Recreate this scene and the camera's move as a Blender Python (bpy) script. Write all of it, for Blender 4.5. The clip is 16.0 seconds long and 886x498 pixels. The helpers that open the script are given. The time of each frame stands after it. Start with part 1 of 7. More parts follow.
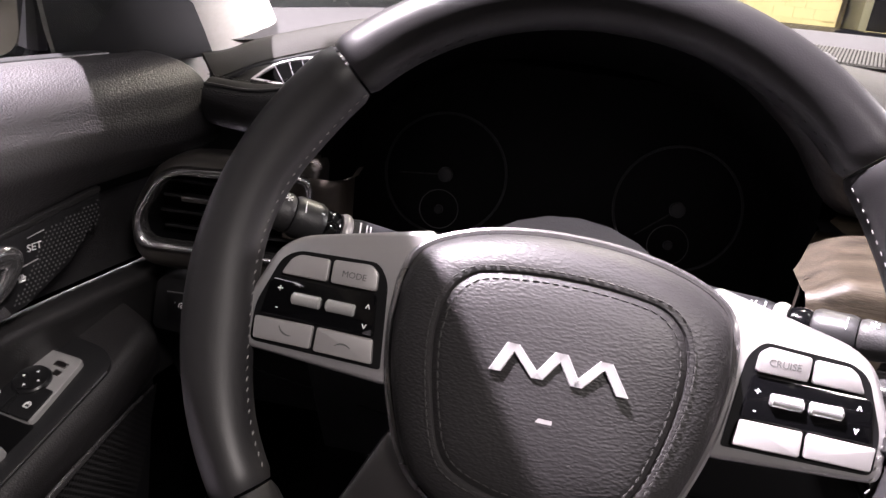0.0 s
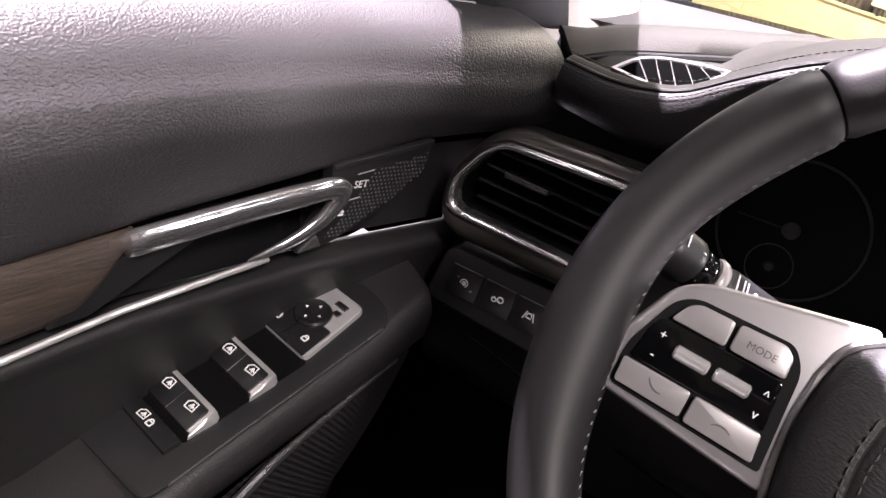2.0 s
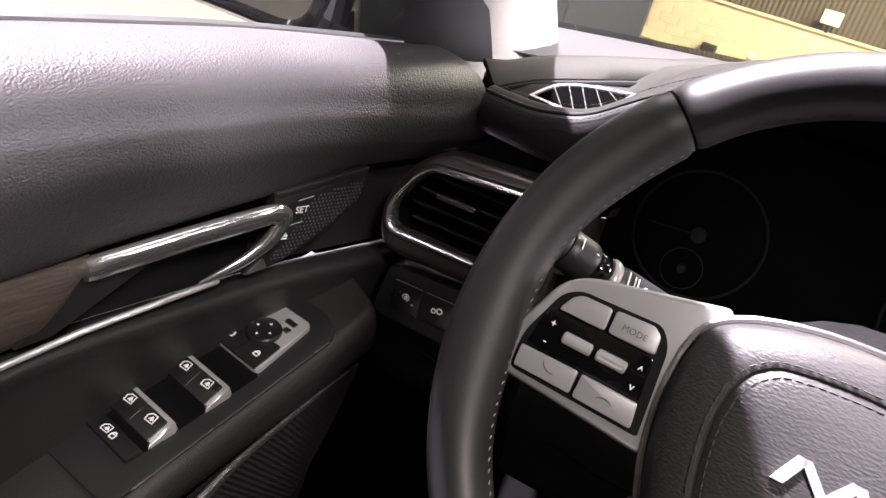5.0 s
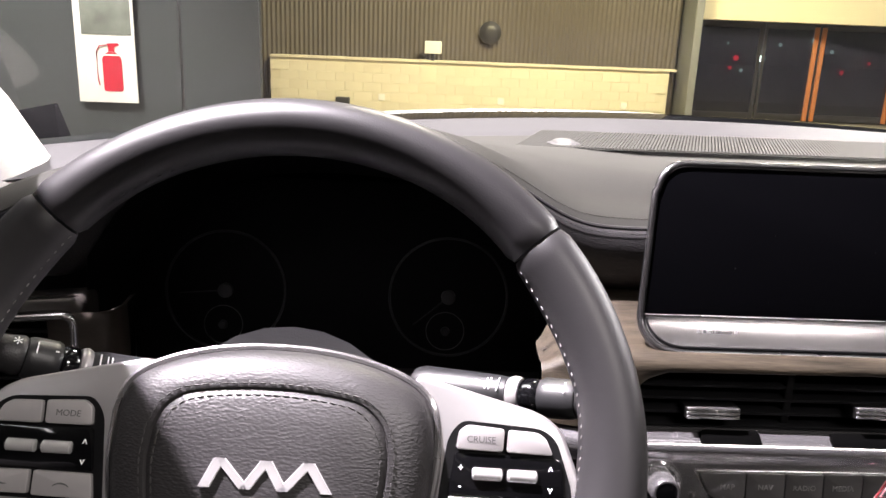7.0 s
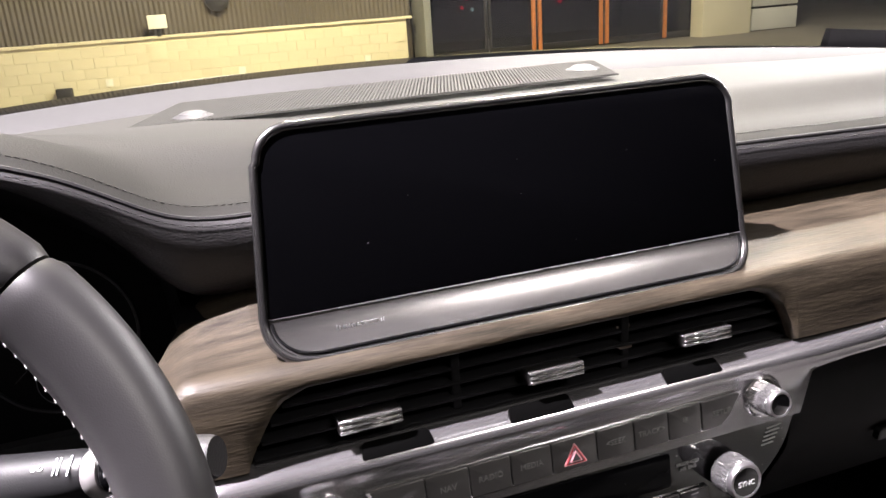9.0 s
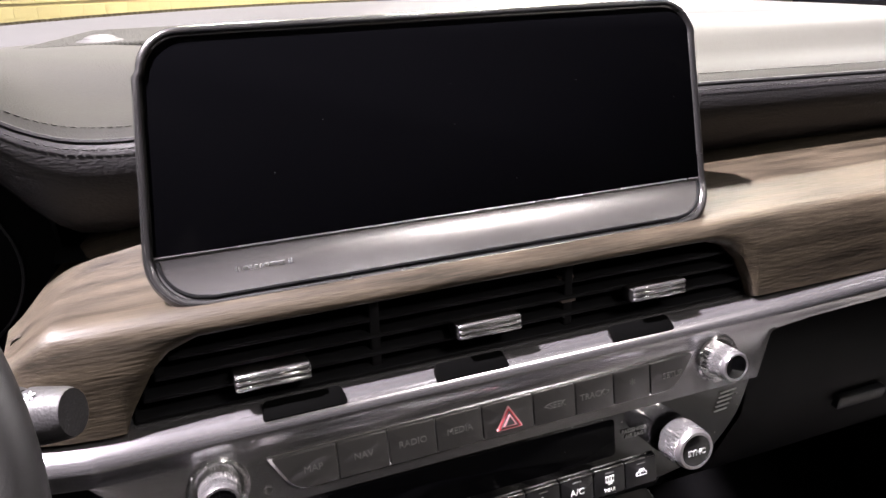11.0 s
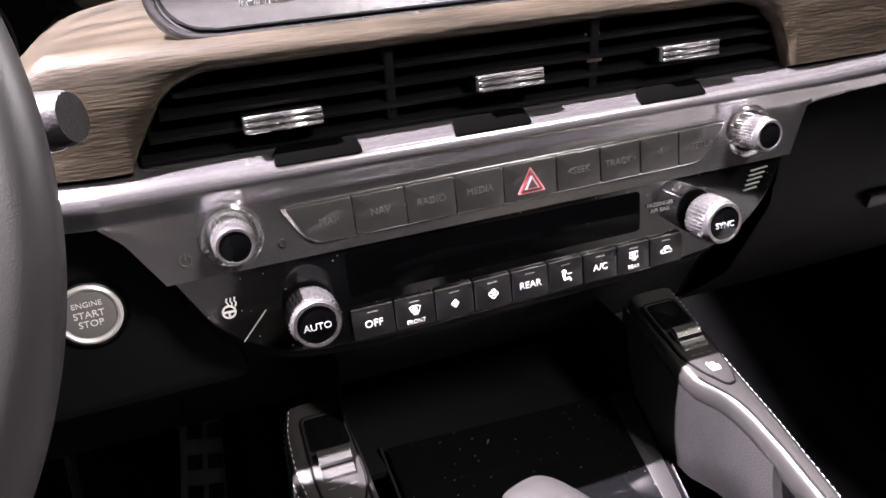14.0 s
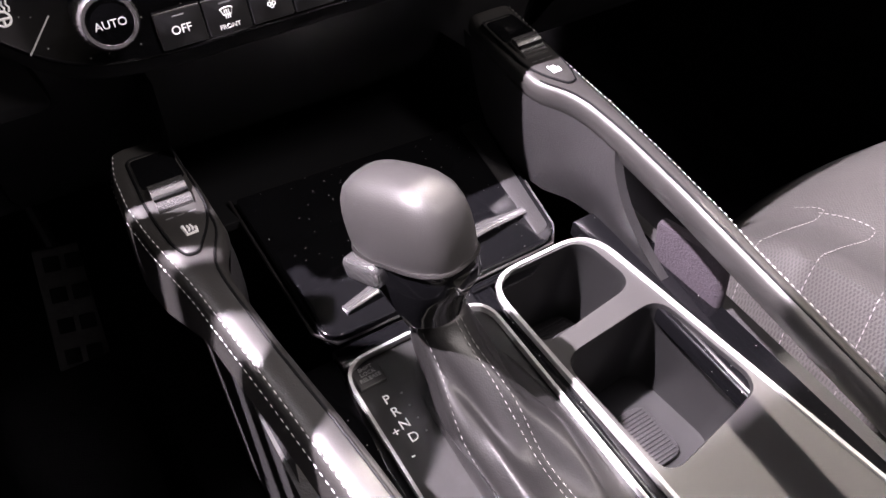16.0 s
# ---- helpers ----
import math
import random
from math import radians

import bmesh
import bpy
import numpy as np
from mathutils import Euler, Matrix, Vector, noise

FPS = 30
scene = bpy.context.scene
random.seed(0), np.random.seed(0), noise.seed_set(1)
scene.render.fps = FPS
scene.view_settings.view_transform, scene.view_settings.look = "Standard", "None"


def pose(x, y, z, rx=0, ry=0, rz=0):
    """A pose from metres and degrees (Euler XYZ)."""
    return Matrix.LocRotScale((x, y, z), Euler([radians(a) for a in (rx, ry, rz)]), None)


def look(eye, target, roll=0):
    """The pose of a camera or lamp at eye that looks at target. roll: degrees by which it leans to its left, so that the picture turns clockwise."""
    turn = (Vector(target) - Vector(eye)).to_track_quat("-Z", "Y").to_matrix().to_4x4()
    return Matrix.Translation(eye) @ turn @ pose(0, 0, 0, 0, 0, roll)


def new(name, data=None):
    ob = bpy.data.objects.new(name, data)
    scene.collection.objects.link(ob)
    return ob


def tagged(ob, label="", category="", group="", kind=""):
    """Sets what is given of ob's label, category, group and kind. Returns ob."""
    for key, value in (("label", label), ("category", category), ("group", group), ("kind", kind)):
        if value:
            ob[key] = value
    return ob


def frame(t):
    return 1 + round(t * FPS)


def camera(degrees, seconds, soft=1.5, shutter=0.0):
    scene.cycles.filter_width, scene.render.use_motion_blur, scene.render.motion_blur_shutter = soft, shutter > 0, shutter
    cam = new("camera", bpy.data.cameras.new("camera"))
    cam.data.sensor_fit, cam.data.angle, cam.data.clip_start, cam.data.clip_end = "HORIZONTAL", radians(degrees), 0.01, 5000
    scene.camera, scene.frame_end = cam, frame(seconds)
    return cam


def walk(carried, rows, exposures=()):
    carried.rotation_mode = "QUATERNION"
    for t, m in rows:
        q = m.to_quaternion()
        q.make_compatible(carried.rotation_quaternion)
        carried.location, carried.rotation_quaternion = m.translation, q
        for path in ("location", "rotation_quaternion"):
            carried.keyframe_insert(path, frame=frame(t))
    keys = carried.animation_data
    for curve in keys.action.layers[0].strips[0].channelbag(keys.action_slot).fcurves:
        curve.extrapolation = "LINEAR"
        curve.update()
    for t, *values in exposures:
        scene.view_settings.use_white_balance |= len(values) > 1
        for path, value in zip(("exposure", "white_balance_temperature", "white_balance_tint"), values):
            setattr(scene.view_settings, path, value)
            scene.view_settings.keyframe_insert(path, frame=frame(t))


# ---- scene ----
cam = camera(60, 16.0)
PATH = [
    (0, (-0.0151, -0.0308, 1.4001), (-0.2394, 1.7958, 0.6171), 6.59),
    (0.5, (-0.0461, -0.0255, 1.3928), (-0.4248, 1.7785, 0.6169), 10.66),
    (1, (-0.0785, -0.0150, 1.3861), (-0.5489, 1.7605, 0.5948), 14.29),
    (1.5, (-0.1061, -0.0088, 1.3778), (-0.6823, 1.7196, 0.5529), 16.08),
    (2, (-0.1310, 0.0004, 1.3709), (-0.7657, 1.6676, 0.4666), 18.60),
    (2.5, (-0.1421, 0.0047, 1.3644), (-0.7971, 1.6377, 0.4134), 21.54),
    (3, (-0.1433, 0.0044, 1.3634), (-0.8004, 1.6303, 0.4018), 22.26),
    (3.2, (-0.1422, 0.0036, 1.3640), (-0.8029, 1.6293, 0.4046), 21.82),
    (5.3, (-0.0642, -0.0419, 1.3989), (-0.6398, 1.7064, 0.6166), 14.56),
    (5.5, (-0.0485, -0.0475, 1.4022), (-0.5903, 1.7218, 0.6433), 13.05),
    (6, (-0.0080, -0.0578, 1.4107), (-0.4023, 1.7647, 0.6875), 9.68),
    (6.5, (0.0409, -0.0571, 1.4206), (-0.1278, 1.8312, 0.7837), 6.11),
    (7, (0.0825, -0.0482, 1.4262), (0.1249, 1.8773, 0.8870), 2.29),
    (7.5, (0.1226, -0.0420, 1.4292), (0.3175, 1.8902, 0.9510), -1.26),
    (8, (0.1587, -0.0270, 1.4303), (0.5224, 1.8869, 0.9779), -3.66),
    (8.5, (0.1880, 0.0066, 1.4191), (0.6901, 1.8715, 0.8994), -4.79),
    (9, (0.2148, 0.0524, 1.4119), (0.7988, 1.8541, 0.7692), -3.93),
    (9.2, (0.2261, 0.0729, 1.4114), (0.8554, 1.8459, 0.7329), -3.64),
    (11.3, (0.2539, 0.0894, 1.3588), (0.9017, 1.8378, 0.6354), -1.61),
    (11.5, (0.2552, 0.0893, 1.3495), (0.8883, 1.8359, 0.6088), -1.36),
    (12, (0.2562, 0.0893, 1.3283), (0.8619, 1.8278, 0.5468), -0.89),
    (12.5, (0.2566, 0.0921, 1.3179), (0.8549, 1.8187, 0.5050), -0.32),
    (13, (0.2529, 0.0958, 1.3091), (0.8464, 1.8109, 0.4689), -0.67),
    (13.5, (0.2493, 0.0953, 1.2988), (0.8423, 1.7966, 0.4306), -1.42),
    (14, (0.2402, 0.0790, 1.2877), (0.8272, 1.7513, 0.3611), -2.94),
    (14.5, (0.2428, 0.0621, 1.2693), (0.8996, 1.6124, 0.1898), -2.44),
    (15, (0.2487, 0.0546, 1.2477), (0.9802, 1.5003, 0.0752), -2.54),
    (15.5, (0.2478, 0.0531, 1.2285), (1.0071, 1.4486, 0.0134), -3.32),
    (16, (0.2468, 0.0446, 1.2082), (0.9920, 1.3970, -0.0628), -4.74),
]
EXPOSURE = [(0.0, 0.2, 6500, 15), (2.0, 0.75, 6500, 18), (3.0, 0.9, 6500, 17), (5.5, 0.42, 6500, 14), (7.0, 0.05, 6500, 11), (9.0, 0.02, 6500, 10), (11.5, 0.2, 6500, 11), (13.5, 0.6, 6500, 12), (14.5, 0.92, 6500, 16), (15.5, 0.66, 6500, 17), (16.0, 0.38, 6500, 17)]
walk(cam, [(t, look(eye, target, roll)) for t, eye, target, roll in PATH], EXPOSURE)

# ---- light and exposure ----
world = bpy.data.worlds.new("hall_air")
scene.world = world
world.use_nodes = True
world.node_tree.nodes["Background"].inputs["Color"].default_value = (0.62, 0.60, 0.55, 1)
world.node_tree.nodes["Background"].inputs["Strength"].default_value = 0.06


def lamp(name, eye, target, watts, cone, colour, radius=0.12, blend=0.25):
    data = bpy.data.lights.new(name, "SPOT")
    data.energy, data.color, data.shadow_soft_size = watts, colour, radius
    data.spot_size, data.spot_blend = radians(cone), blend
    ob = new(name, data)
    ob.matrix_world = look(eye, target)
    return ob


# exhibition spots under the hall's ceiling
lamp("hall_spot_key", (-2.36, 0.78, 6.73), (0.05, 0.4, 1.2), 13500, 40, (1.0, 0.91, 0.99), 0.05)
lamp("hall_spot_front", (0.9, 5.5, 5.6), (0.4, 0.7, 1.3), 1150, 40, (1.0, 0.92, 0.74), 0.3)
lamp("hall_spot_right", (3.0, 4.1, 6.9), (0.84, 0.48, 1.08), 9500, 9.5, (1.0, 0.93, 0.82), 0.08, 0.5)


def area_lamp(name, eye, target, watts, w, h, colour):
    data = bpy.data.lights.new(name, "AREA")
    data.shape, data.size, data.size_y, data.energy, data.color = "RECTANGLE", w, h, watts, colour
    ob = new(name, data)
    ob.matrix_world = look(eye, target)
    return ob


# unseen fill lights, added right, behind and left to brighten cabin and chrome
area_lamp("right_fill", (8.0, 4.6, 3.6), (0.0, 0.4, 1.1), 1150, 6.0, 1.6, (1.0, 0.93, 0.95))
lamp("rear_fill", (2.6, -2.9, 5.1), (0.2, 0.35, 1.2), 21000, 27, (1.0, 0.93, 0.97), 0.6, 0.35)
area_lamp("left_fill", (-3.9, 3.0, 7.0), (-0.3, 0.4, 1.1), 360, 2.6, 2.6, (1.0, 0.93, 0.96))
# washes over the hall's floor, doors and far wall
lamp("hall_spot_floor", (6.0, 7.7, 7.3), (6.8, 12.8, 0.0), 3300, 120, (1.0, 0.90, 0.70), 0.4, 0.6)
lamp("hall_wall_wash", (1.7, 9.4, 5.1), (1.7, 14.5, 0.6), 2700, 130, (1.0, 0.85, 0.46), 0.6, 0.6)
lamp("hall_floor_wash", (-4.0, 3.0, 6.0), (-3.5, 3.0, 0.0), 5000, 76, (1.0, 0.95, 0.95), 0.5, 0.25)


# ---- materials ----
def noise_node(nt, coord, scale, detail=3.0, stretch=None):
    n = nt.nodes.new("ShaderNodeTexNoise")
    n.inputs["Scale"].default_value, n.inputs["Detail"].default_value = scale, detail
    if stretch:
        m = nt.nodes.new("ShaderNodeMapping")
        m.inputs["Scale"].default_value = stretch
        nt.links.new(coord, m.inputs["Vector"])
        coord = m.outputs["Vector"]
    nt.links.new(coord, n.inputs["Vector"])
    return n


def mat(name, colour, rough=0.5, metal=0.0, vary=0.12, big=9.0, fine=220.0, grain=None, rough_vary=0.08, stretch=None, colour2=None, coat=0.0, spec=0.5, island=False, wrinkle=None):
    """Principled material with variation at two scales; grain: (kind, scale, strength) of the relief."""
    m = bpy.data.materials.new(name)
    m.use_nodes = True
    nt = m.node_tree
    p = nt.nodes["Principled BSDF"]
    p.inputs["Metallic"].default_value = metal
    p.inputs["Coat Weight"].default_value = coat
    p.inputs["Specular IOR Level"].default_value = spec
    coord = nt.nodes.new("ShaderNodeTexCoord").outputs["Object"]
    a, b = noise_node(nt, coord, big, 3, stretch), noise_node(nt, coord, fine, 2, stretch)
    s = nt.nodes.new("ShaderNodeMath")
    s.operation = "MULTIPLY_ADD"
    nt.links.new(b.outputs["Fac"], s.inputs[0])
    s.inputs[1].default_value = 0.45
    nt.links.new(a.outputs["Fac"], s.inputs[2])
    r = nt.nodes.new("ShaderNodeMapRange")
    r.inputs["From Min"].default_value, r.inputs["From Max"].default_value = 0.4, 1.05
    nt.links.new(s.outputs[0], r.inputs["Value"])
    mix = nt.nodes.new("ShaderNodeMix")
    mix.data_type = "RGBA"
    c2 = colour2 or tuple(min(1, c * (1 + vary)) for c in colour)
    c1 = colour if colour2 else tuple(c * (1 - vary) for c in colour)
    mix.inputs["A"].default_value, mix.inputs["B"].default_value = (*c1, 1), (*c2, 1)
    nt.links.new(r.outputs["Result"], mix.inputs["Factor"])
    last = mix.outputs["Result"]
    if island:
        info = nt.nodes.new("ShaderNodeObjectInfo")
        hsv = nt.nodes.new("ShaderNodeHueSaturation")
        rr = nt.nodes.new("ShaderNodeMapRange")
        rr.inputs["To Min"].default_value, rr.inputs["To Max"].default_value = 0.94, 1.03
        nt.links.new(info.outputs["Random"], rr.inputs["Value"])
        nt.links.new(rr.outputs["Result"], hsv.inputs["Value"])
        nt.links.new(last, hsv.inputs["Color"])
        last = hsv.outputs["Color"]
    nt.links.new(last, p.inputs["Base Color"])
    rr = nt.nodes.new("ShaderNodeMapRange")
    rr.inputs["To Min"].default_value, rr.inputs["To Max"].default_value = max(0.02, rough - rough_vary), min(1, rough + rough_vary)
    nt.links.new(a.outputs["Fac"], rr.inputs["Value"])
    nt.links.new(rr.outputs["Result"], p.inputs["Roughness"])
    if grain:
        kind, scale, strength = grain
        if kind == "leather":
            g = nt.nodes.new("ShaderNodeTexVoronoi")
            g.feature = "SMOOTH_F1"
            g.inputs["Scale"].default_value = scale
            warp = noise_node(nt, coord, scale * 0.35, 2)
            w = nt.nodes.new("ShaderNodeVectorMath")
            w.operation = "MULTIPLY_ADD"
            w.inputs[1].default_value = (0.9 / scale,) * 3
            nt.links.new(warp.outputs["Color"], w.inputs[0])
            if wrinkle:
                ws = nt.nodes.new("ShaderNodeMapping")
                ws.inputs["Scale"].default_value = wrinkle
                nt.links.new(coord, ws.inputs["Vector"])
                nt.links.new(ws.outputs["Vector"], w.inputs[2])
            else:
                nt.links.new(coord, w.inputs[2])
            nt.links.new(w.outputs[0], g.inputs["Vector"])
            out = g.outputs["Distance"]
        elif kind == "ribs":
            g = nt.nodes.new("ShaderNodeTexWave")
            g.inputs["Scale"].default_value = scale
            nt.links.new(coord, g.inputs["Vector"])
            out = g.outputs["Color"]
        else:
            g = noise_node(nt, coord, scale, 3, stretch)
            out = g.outputs["Fac"]
        bump = nt.nodes.new("ShaderNodeBump")
        bump.inputs["Strength"].default_value = abs(strength)
        bump.inputs["Distance"].default_value = 0.8 / scale
        bump.invert = kind == "leather"
        nt.links.new(out, bump.inputs["Height"])
        nt.links.new(bump.outputs["Normal"], p.inputs["Normal"])
    return m


def dotted(name, colour, hole, pitch, rough=0.5, grain=None):
    """A sheet with a grid of small round holes, mapped over x+y and z."""
    m = mat(name, colour, rough, grain=grain)
    nt = m.node_tree
    p = nt.nodes["Principled BSDF"]
    source = p.inputs["Base Color"].links[0].from_socket
    coord = nt.nodes.new("ShaderNodeTexCoord").outputs["UV"]
    v = nt.nodes.new("ShaderNodeTexVoronoi")
    v.voronoi_dimensions = "2D"
    v.inputs["Scale"].default_value = 1.0 / pitch
    v.inputs["Randomness"].default_value = 0.0
    nt.links.new(coord, v.inputs["Vector"])
    less = nt.nodes.new("ShaderNodeMath")
    less.operation = "LESS_THAN"
    less.inputs[1].default_value = 0.33
    nt.links.new(v.outputs["Distance"], less.inputs[0])
    mix = nt.nodes.new("ShaderNodeMix")
    mix.data_type = "RGBA"
    mix.inputs["B"].default_value = (*hole, 1)
    nt.links.new(less.outputs[0], mix.inputs["Factor"])
    nt.links.new(source, mix.inputs["A"])
    nt.links.new(mix.outputs["Result"], p.inputs["Base Color"])
    return m


def glass(name, tint=(0.93, 0.96, 0.95), strength=1.0):
    m = bpy.data.materials.new(name)
    m.use_nodes = True
    nt = m.node_tree
    out = nt.nodes["Material Output"]
    t, g, f, x = (nt.nodes.new("ShaderNode" + k) for k in ("BsdfTransparent", "BsdfGlossy", "LayerWeight", "MixShader"))
    t.inputs["Color"].default_value = (*tint, 1)
    g.inputs["Roughness"].default_value = 0.01
    f.inputs["Blend"].default_value = 0.5
    pw, ad = nt.nodes.new("ShaderNodeMath"), nt.nodes.new("ShaderNodeMath")
    pw.operation, ad.operation = "POWER", "MULTIPLY_ADD"
    pw.inputs[1].default_value = 4.0
    ad.inputs[1].default_value, ad.inputs[2].default_value = 0.45 * strength, 0.035 * strength
    nt.links.new(f.outputs["Facing"], pw.inputs[0])
    nt.links.new(pw.outputs[0], ad.inputs[0])
    nt.links.new(ad.outputs[0], x.inputs[0])
    nt.links.new(t.outputs[0], x.inputs[1])
    nt.links.new(g.outputs[0], x.inputs[2])
    nt.links.new(x.outputs[0], out.inputs["Surface"])
    return m


LEATHER = mat("grained_black_leather", (0.020, 0.0188, 0.0195), 0.50, grain=("leather", 950, 0.34), big=14, wrinkle=(0.45, 1.0, 1.0))
LEATHER_BIG = mat("coarse_grained_door_leather", (0.034, 0.0318, 0.0332), 0.47, grain=("leather", 900, 0.60), big=10, wrinkle=(1.0, 0.68, 1.0), spec=0.45)
RIM = mat("smooth_black_wheel_leather", (0.018, 0.0170, 0.018), 0.42, grain=("leather", 1400, 0.12), big=20)
RIM_GRIP = mat("perforated_black_wheel_leather", (0.020, 0.019, 0.0202), 0.46, grain=("leather", 1600, 0.10), big=20)
SOFT = mat("soft_black_plastic", (0.019, 0.0183, 0.019), 0.48, grain=("leather", 900, 0.25), big=12)
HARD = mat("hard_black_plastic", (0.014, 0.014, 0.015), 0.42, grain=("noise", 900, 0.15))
# near-zero base; on passenger panel and glove box it stands in for shade
DEEP = mat("black_and_shaded_plastic", (0.0025, 0.0025, 0.003), 0.6, spec=0.15)
GLOSS = mat("piano_black", (0.003, 0.003, 0.0035), 0.07, coat=0.4, rough_vary=0.04)


def dusty(name, colour, rough, scale, size, spec=0.5):
    """Glossy black with fine pale dust specks."""
    m = mat(name, colour, rough, rough_vary=0.04)
    nt = m.node_tree
    p = nt.nodes["Principled BSDF"]
    source = p.inputs["Base Color"].links[0].from_socket
    v = nt.nodes.new("ShaderNodeTexVoronoi")
    v.inputs["Scale"].default_value = scale
    nt.links.new(nt.nodes.new("ShaderNodeTexCoord").outputs["Object"], v.inputs["Vector"])
    less, mix = nt.nodes.new("ShaderNodeMath"), nt.nodes.new("ShaderNodeMix")
    less.operation, less.inputs[1].default_value = "LESS_THAN", size
    mix.data_type = "RGBA"
    mix.inputs["B"].default_value = (0.22, 0.22, 0.21, 1)
    nt.links.new(v.outputs["Distance"], less.inputs[0])
    nt.links.new(less.outputs[0], mix.inputs["Factor"])
    nt.links.new(source, mix.inputs["A"])
    nt.links.new(mix.outputs["Result"], p.inputs["Base Color"])
    p.inputs["Specular IOR Level"].default_value = spec
    return m


GLOSS_DUSTY = dusty("dusty_piano_black", (0.003, 0.003, 0.0035), 0.08, 170.0, 0.07)
SCREEN = dusty("dark_display_glass", (0.002, 0.002, 0.0025), 0.06, 90.0, 0.028, 0.03)
CHROME = mat("polished_chrome", (0.80, 0.79, 0.80), 0.13, 0.95, vary=0.04, rough_vary=0.05)
SATIN = mat("satin_silver_trim", (0.40, 0.386, 0.398), 0.27, 0.88, vary=0.06, grain=("noise", 1500, 0.05))
VENT_FRAME = mat("polished_dark_silver", (0.66, 0.645, 0.655), 0.15, 0.95, vary=0.05)
SATIN_DARK = mat("dark_satin_metal", (0.20, 0.19, 0.19), 0.34, 1.0, vary=0.06, grain=("noise", 1500, 0.05))
BRIGHT = mat("bright_chrome_edge", (0.72, 0.71, 0.71), 0.18, 0.65, vary=0.03)
FASCIA = mat("satin_silver_fascia", (0.37, 0.36, 0.375), 0.20, 0.88, vary=0.05, grain=("noise", 1500, 0.04))
SPOKE = mat("silver_painted_spoke", (0.52, 0.507, 0.516), 0.30, 0.75, vary=0.04)
BUTTON = mat("silver_painted_button", (0.36, 0.345, 0.345), 0.36, 0.38, vary=0.05)
WOOD = mat("grey_brown_open_pore_wood", (0.006, 0.0046, 0.0029), 0.48, spec=0.3, colour2=(0.066, 0.0520, 0.0355), big=150, fine=900, stretch=(0.10, 1, 1.0), grain=("noise", 700, 0.35))
WOOD_DOOR = mat("dark_brown_open_pore_wood", (0.034, 0.026, 0.020), 0.5, colour2=(0.085, 0.064, 0.050), big=40, fine=260, stretch=(1, 0.10, 1.0), grain=("noise", 420, 0.35))
FRAME_DARK = mat("gunmetal_display_frame", (0.15, 0.146, 0.148), 0.26, 0.92, vary=0.05)
THREAD = mat("pale_grey_thread", (0.21, 0.203, 0.20), 0.6)
# pure black stands in for recess shade on faces that have no depth
RECESS_SHADE = mat("painted_recess_shade", (0.002, 0.002, 0.002), 1.0, spec=0.0)
THREAD_PALE = mat("off_white_thread", (0.42, 0.41, 0.40), 0.6)
THREAD_DARK = mat("dark_grey_thread", (0.035, 0.034, 0.033), 0.6)
PRINT = mat("white_print", (0.85, 0.85, 0.85), 0.5, vary=0.03)
PRINT_DARK = mat("dark_engraved_print", (0.10, 0.10, 0.10), 0.5)
PRINT_MID = mat("pale_grey_print", (0.48, 0.48, 0.48), 0.5)
PRINT_GREY = mat("dim_grey_print", (0.22, 0.22, 0.22), 0.5)
RED = mat("red_print", (0.42, 0.015, 0.03), 0.45)
SATIN_PLASTIC = mat("grey_satin_plastic", (0.034, 0.033, 0.032), 0.45, vary=0.06)
FABRIC = mat("pale_grey_pillar_fabric", (0.27, 0.26, 0.238), 0.85, grain=("noise", 1200, 0.4))
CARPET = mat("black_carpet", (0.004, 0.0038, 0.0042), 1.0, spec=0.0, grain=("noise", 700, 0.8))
DASH_TOP = mat("fine_grained_dash_top", (0.021, 0.0207, 0.0182), 0.66, spec=0.12, grain=("leather", 900, 0.2), big=6)
SEAT = dotted("perforated_grey_seat_leather", (0.044, 0.042, 0.040), (0.020, 0.019, 0.018), 0.0021, 0.5, ("leather", 600, 0.3))
SEAT_PLAIN = mat("grey_seat_leather", (0.062, 0.059, 0.056), 0.5, grain=("leather", 500, 0.4))
MESH = dotted("speaker_grille_sheet", (0.034, 0.033, 0.034), (0.001, 0.001, 0.001), 0.0046, 0.42)
WHITE_PAINT = mat("white_car_paint", (0.78, 0.77, 0.74), 0.18, vary=0.02, coat=0.6)
GLASS = glass("clear_glass", (0.90, 0.93, 0.90))
GLASS_DARK = glass("dark_door_glass", (0.30, 0.33, 0.34), 1.2)
GLASS_ROOF = glass("tinted_roof_glass", (0.22, 0.22, 0.21), 0.6)
MIRROR = mat("mirror_silver", (0.9, 0.9, 0.9), 0.01, 1.0, vary=0.01, rough_vary=0.0)
BLOCK = mat("cream_painted_block", (0.62, 0.56, 0.40), 0.8, vary=0.10, big=1.2, fine=40, grain=("noise", 60, 0.3), island=True)
MORTAR = mat("cream_mortar", (0.57, 0.51, 0.36), 0.9)
CORRUGATED = mat("brown_corrugated_sheet", (0.085, 0.070, 0.052), 0.6, vary=0.2, big=0.8)
CONCRETE = mat("grey_hall_concrete", (0.24, 0.21, 0.17), 0.75, vary=0.22, big=0.7, fine=14, grain=("noise", 40, 0.2))
PIER = mat("grey_painted_steel", (0.17, 0.17, 0.155), 0.6, vary=0.12, big=1.5)
STRIP = mat("grey_defroster_trim", (0.021, 0.0205, 0.0205), 0.66, spec=0.15, grain=("leather", 1200, 0.15))
PANEL = mat("dark_slate_panel", (0.040, 0.043, 0.041), 0.5, vary=0.1, big=1.0)
# the lintel's warm lighting is mixed into this base colour
CREAM = mat("yellow_lit_soffit", (0.72, 0.64, 0.42), 0.7, vary=0.05, big=0.6)
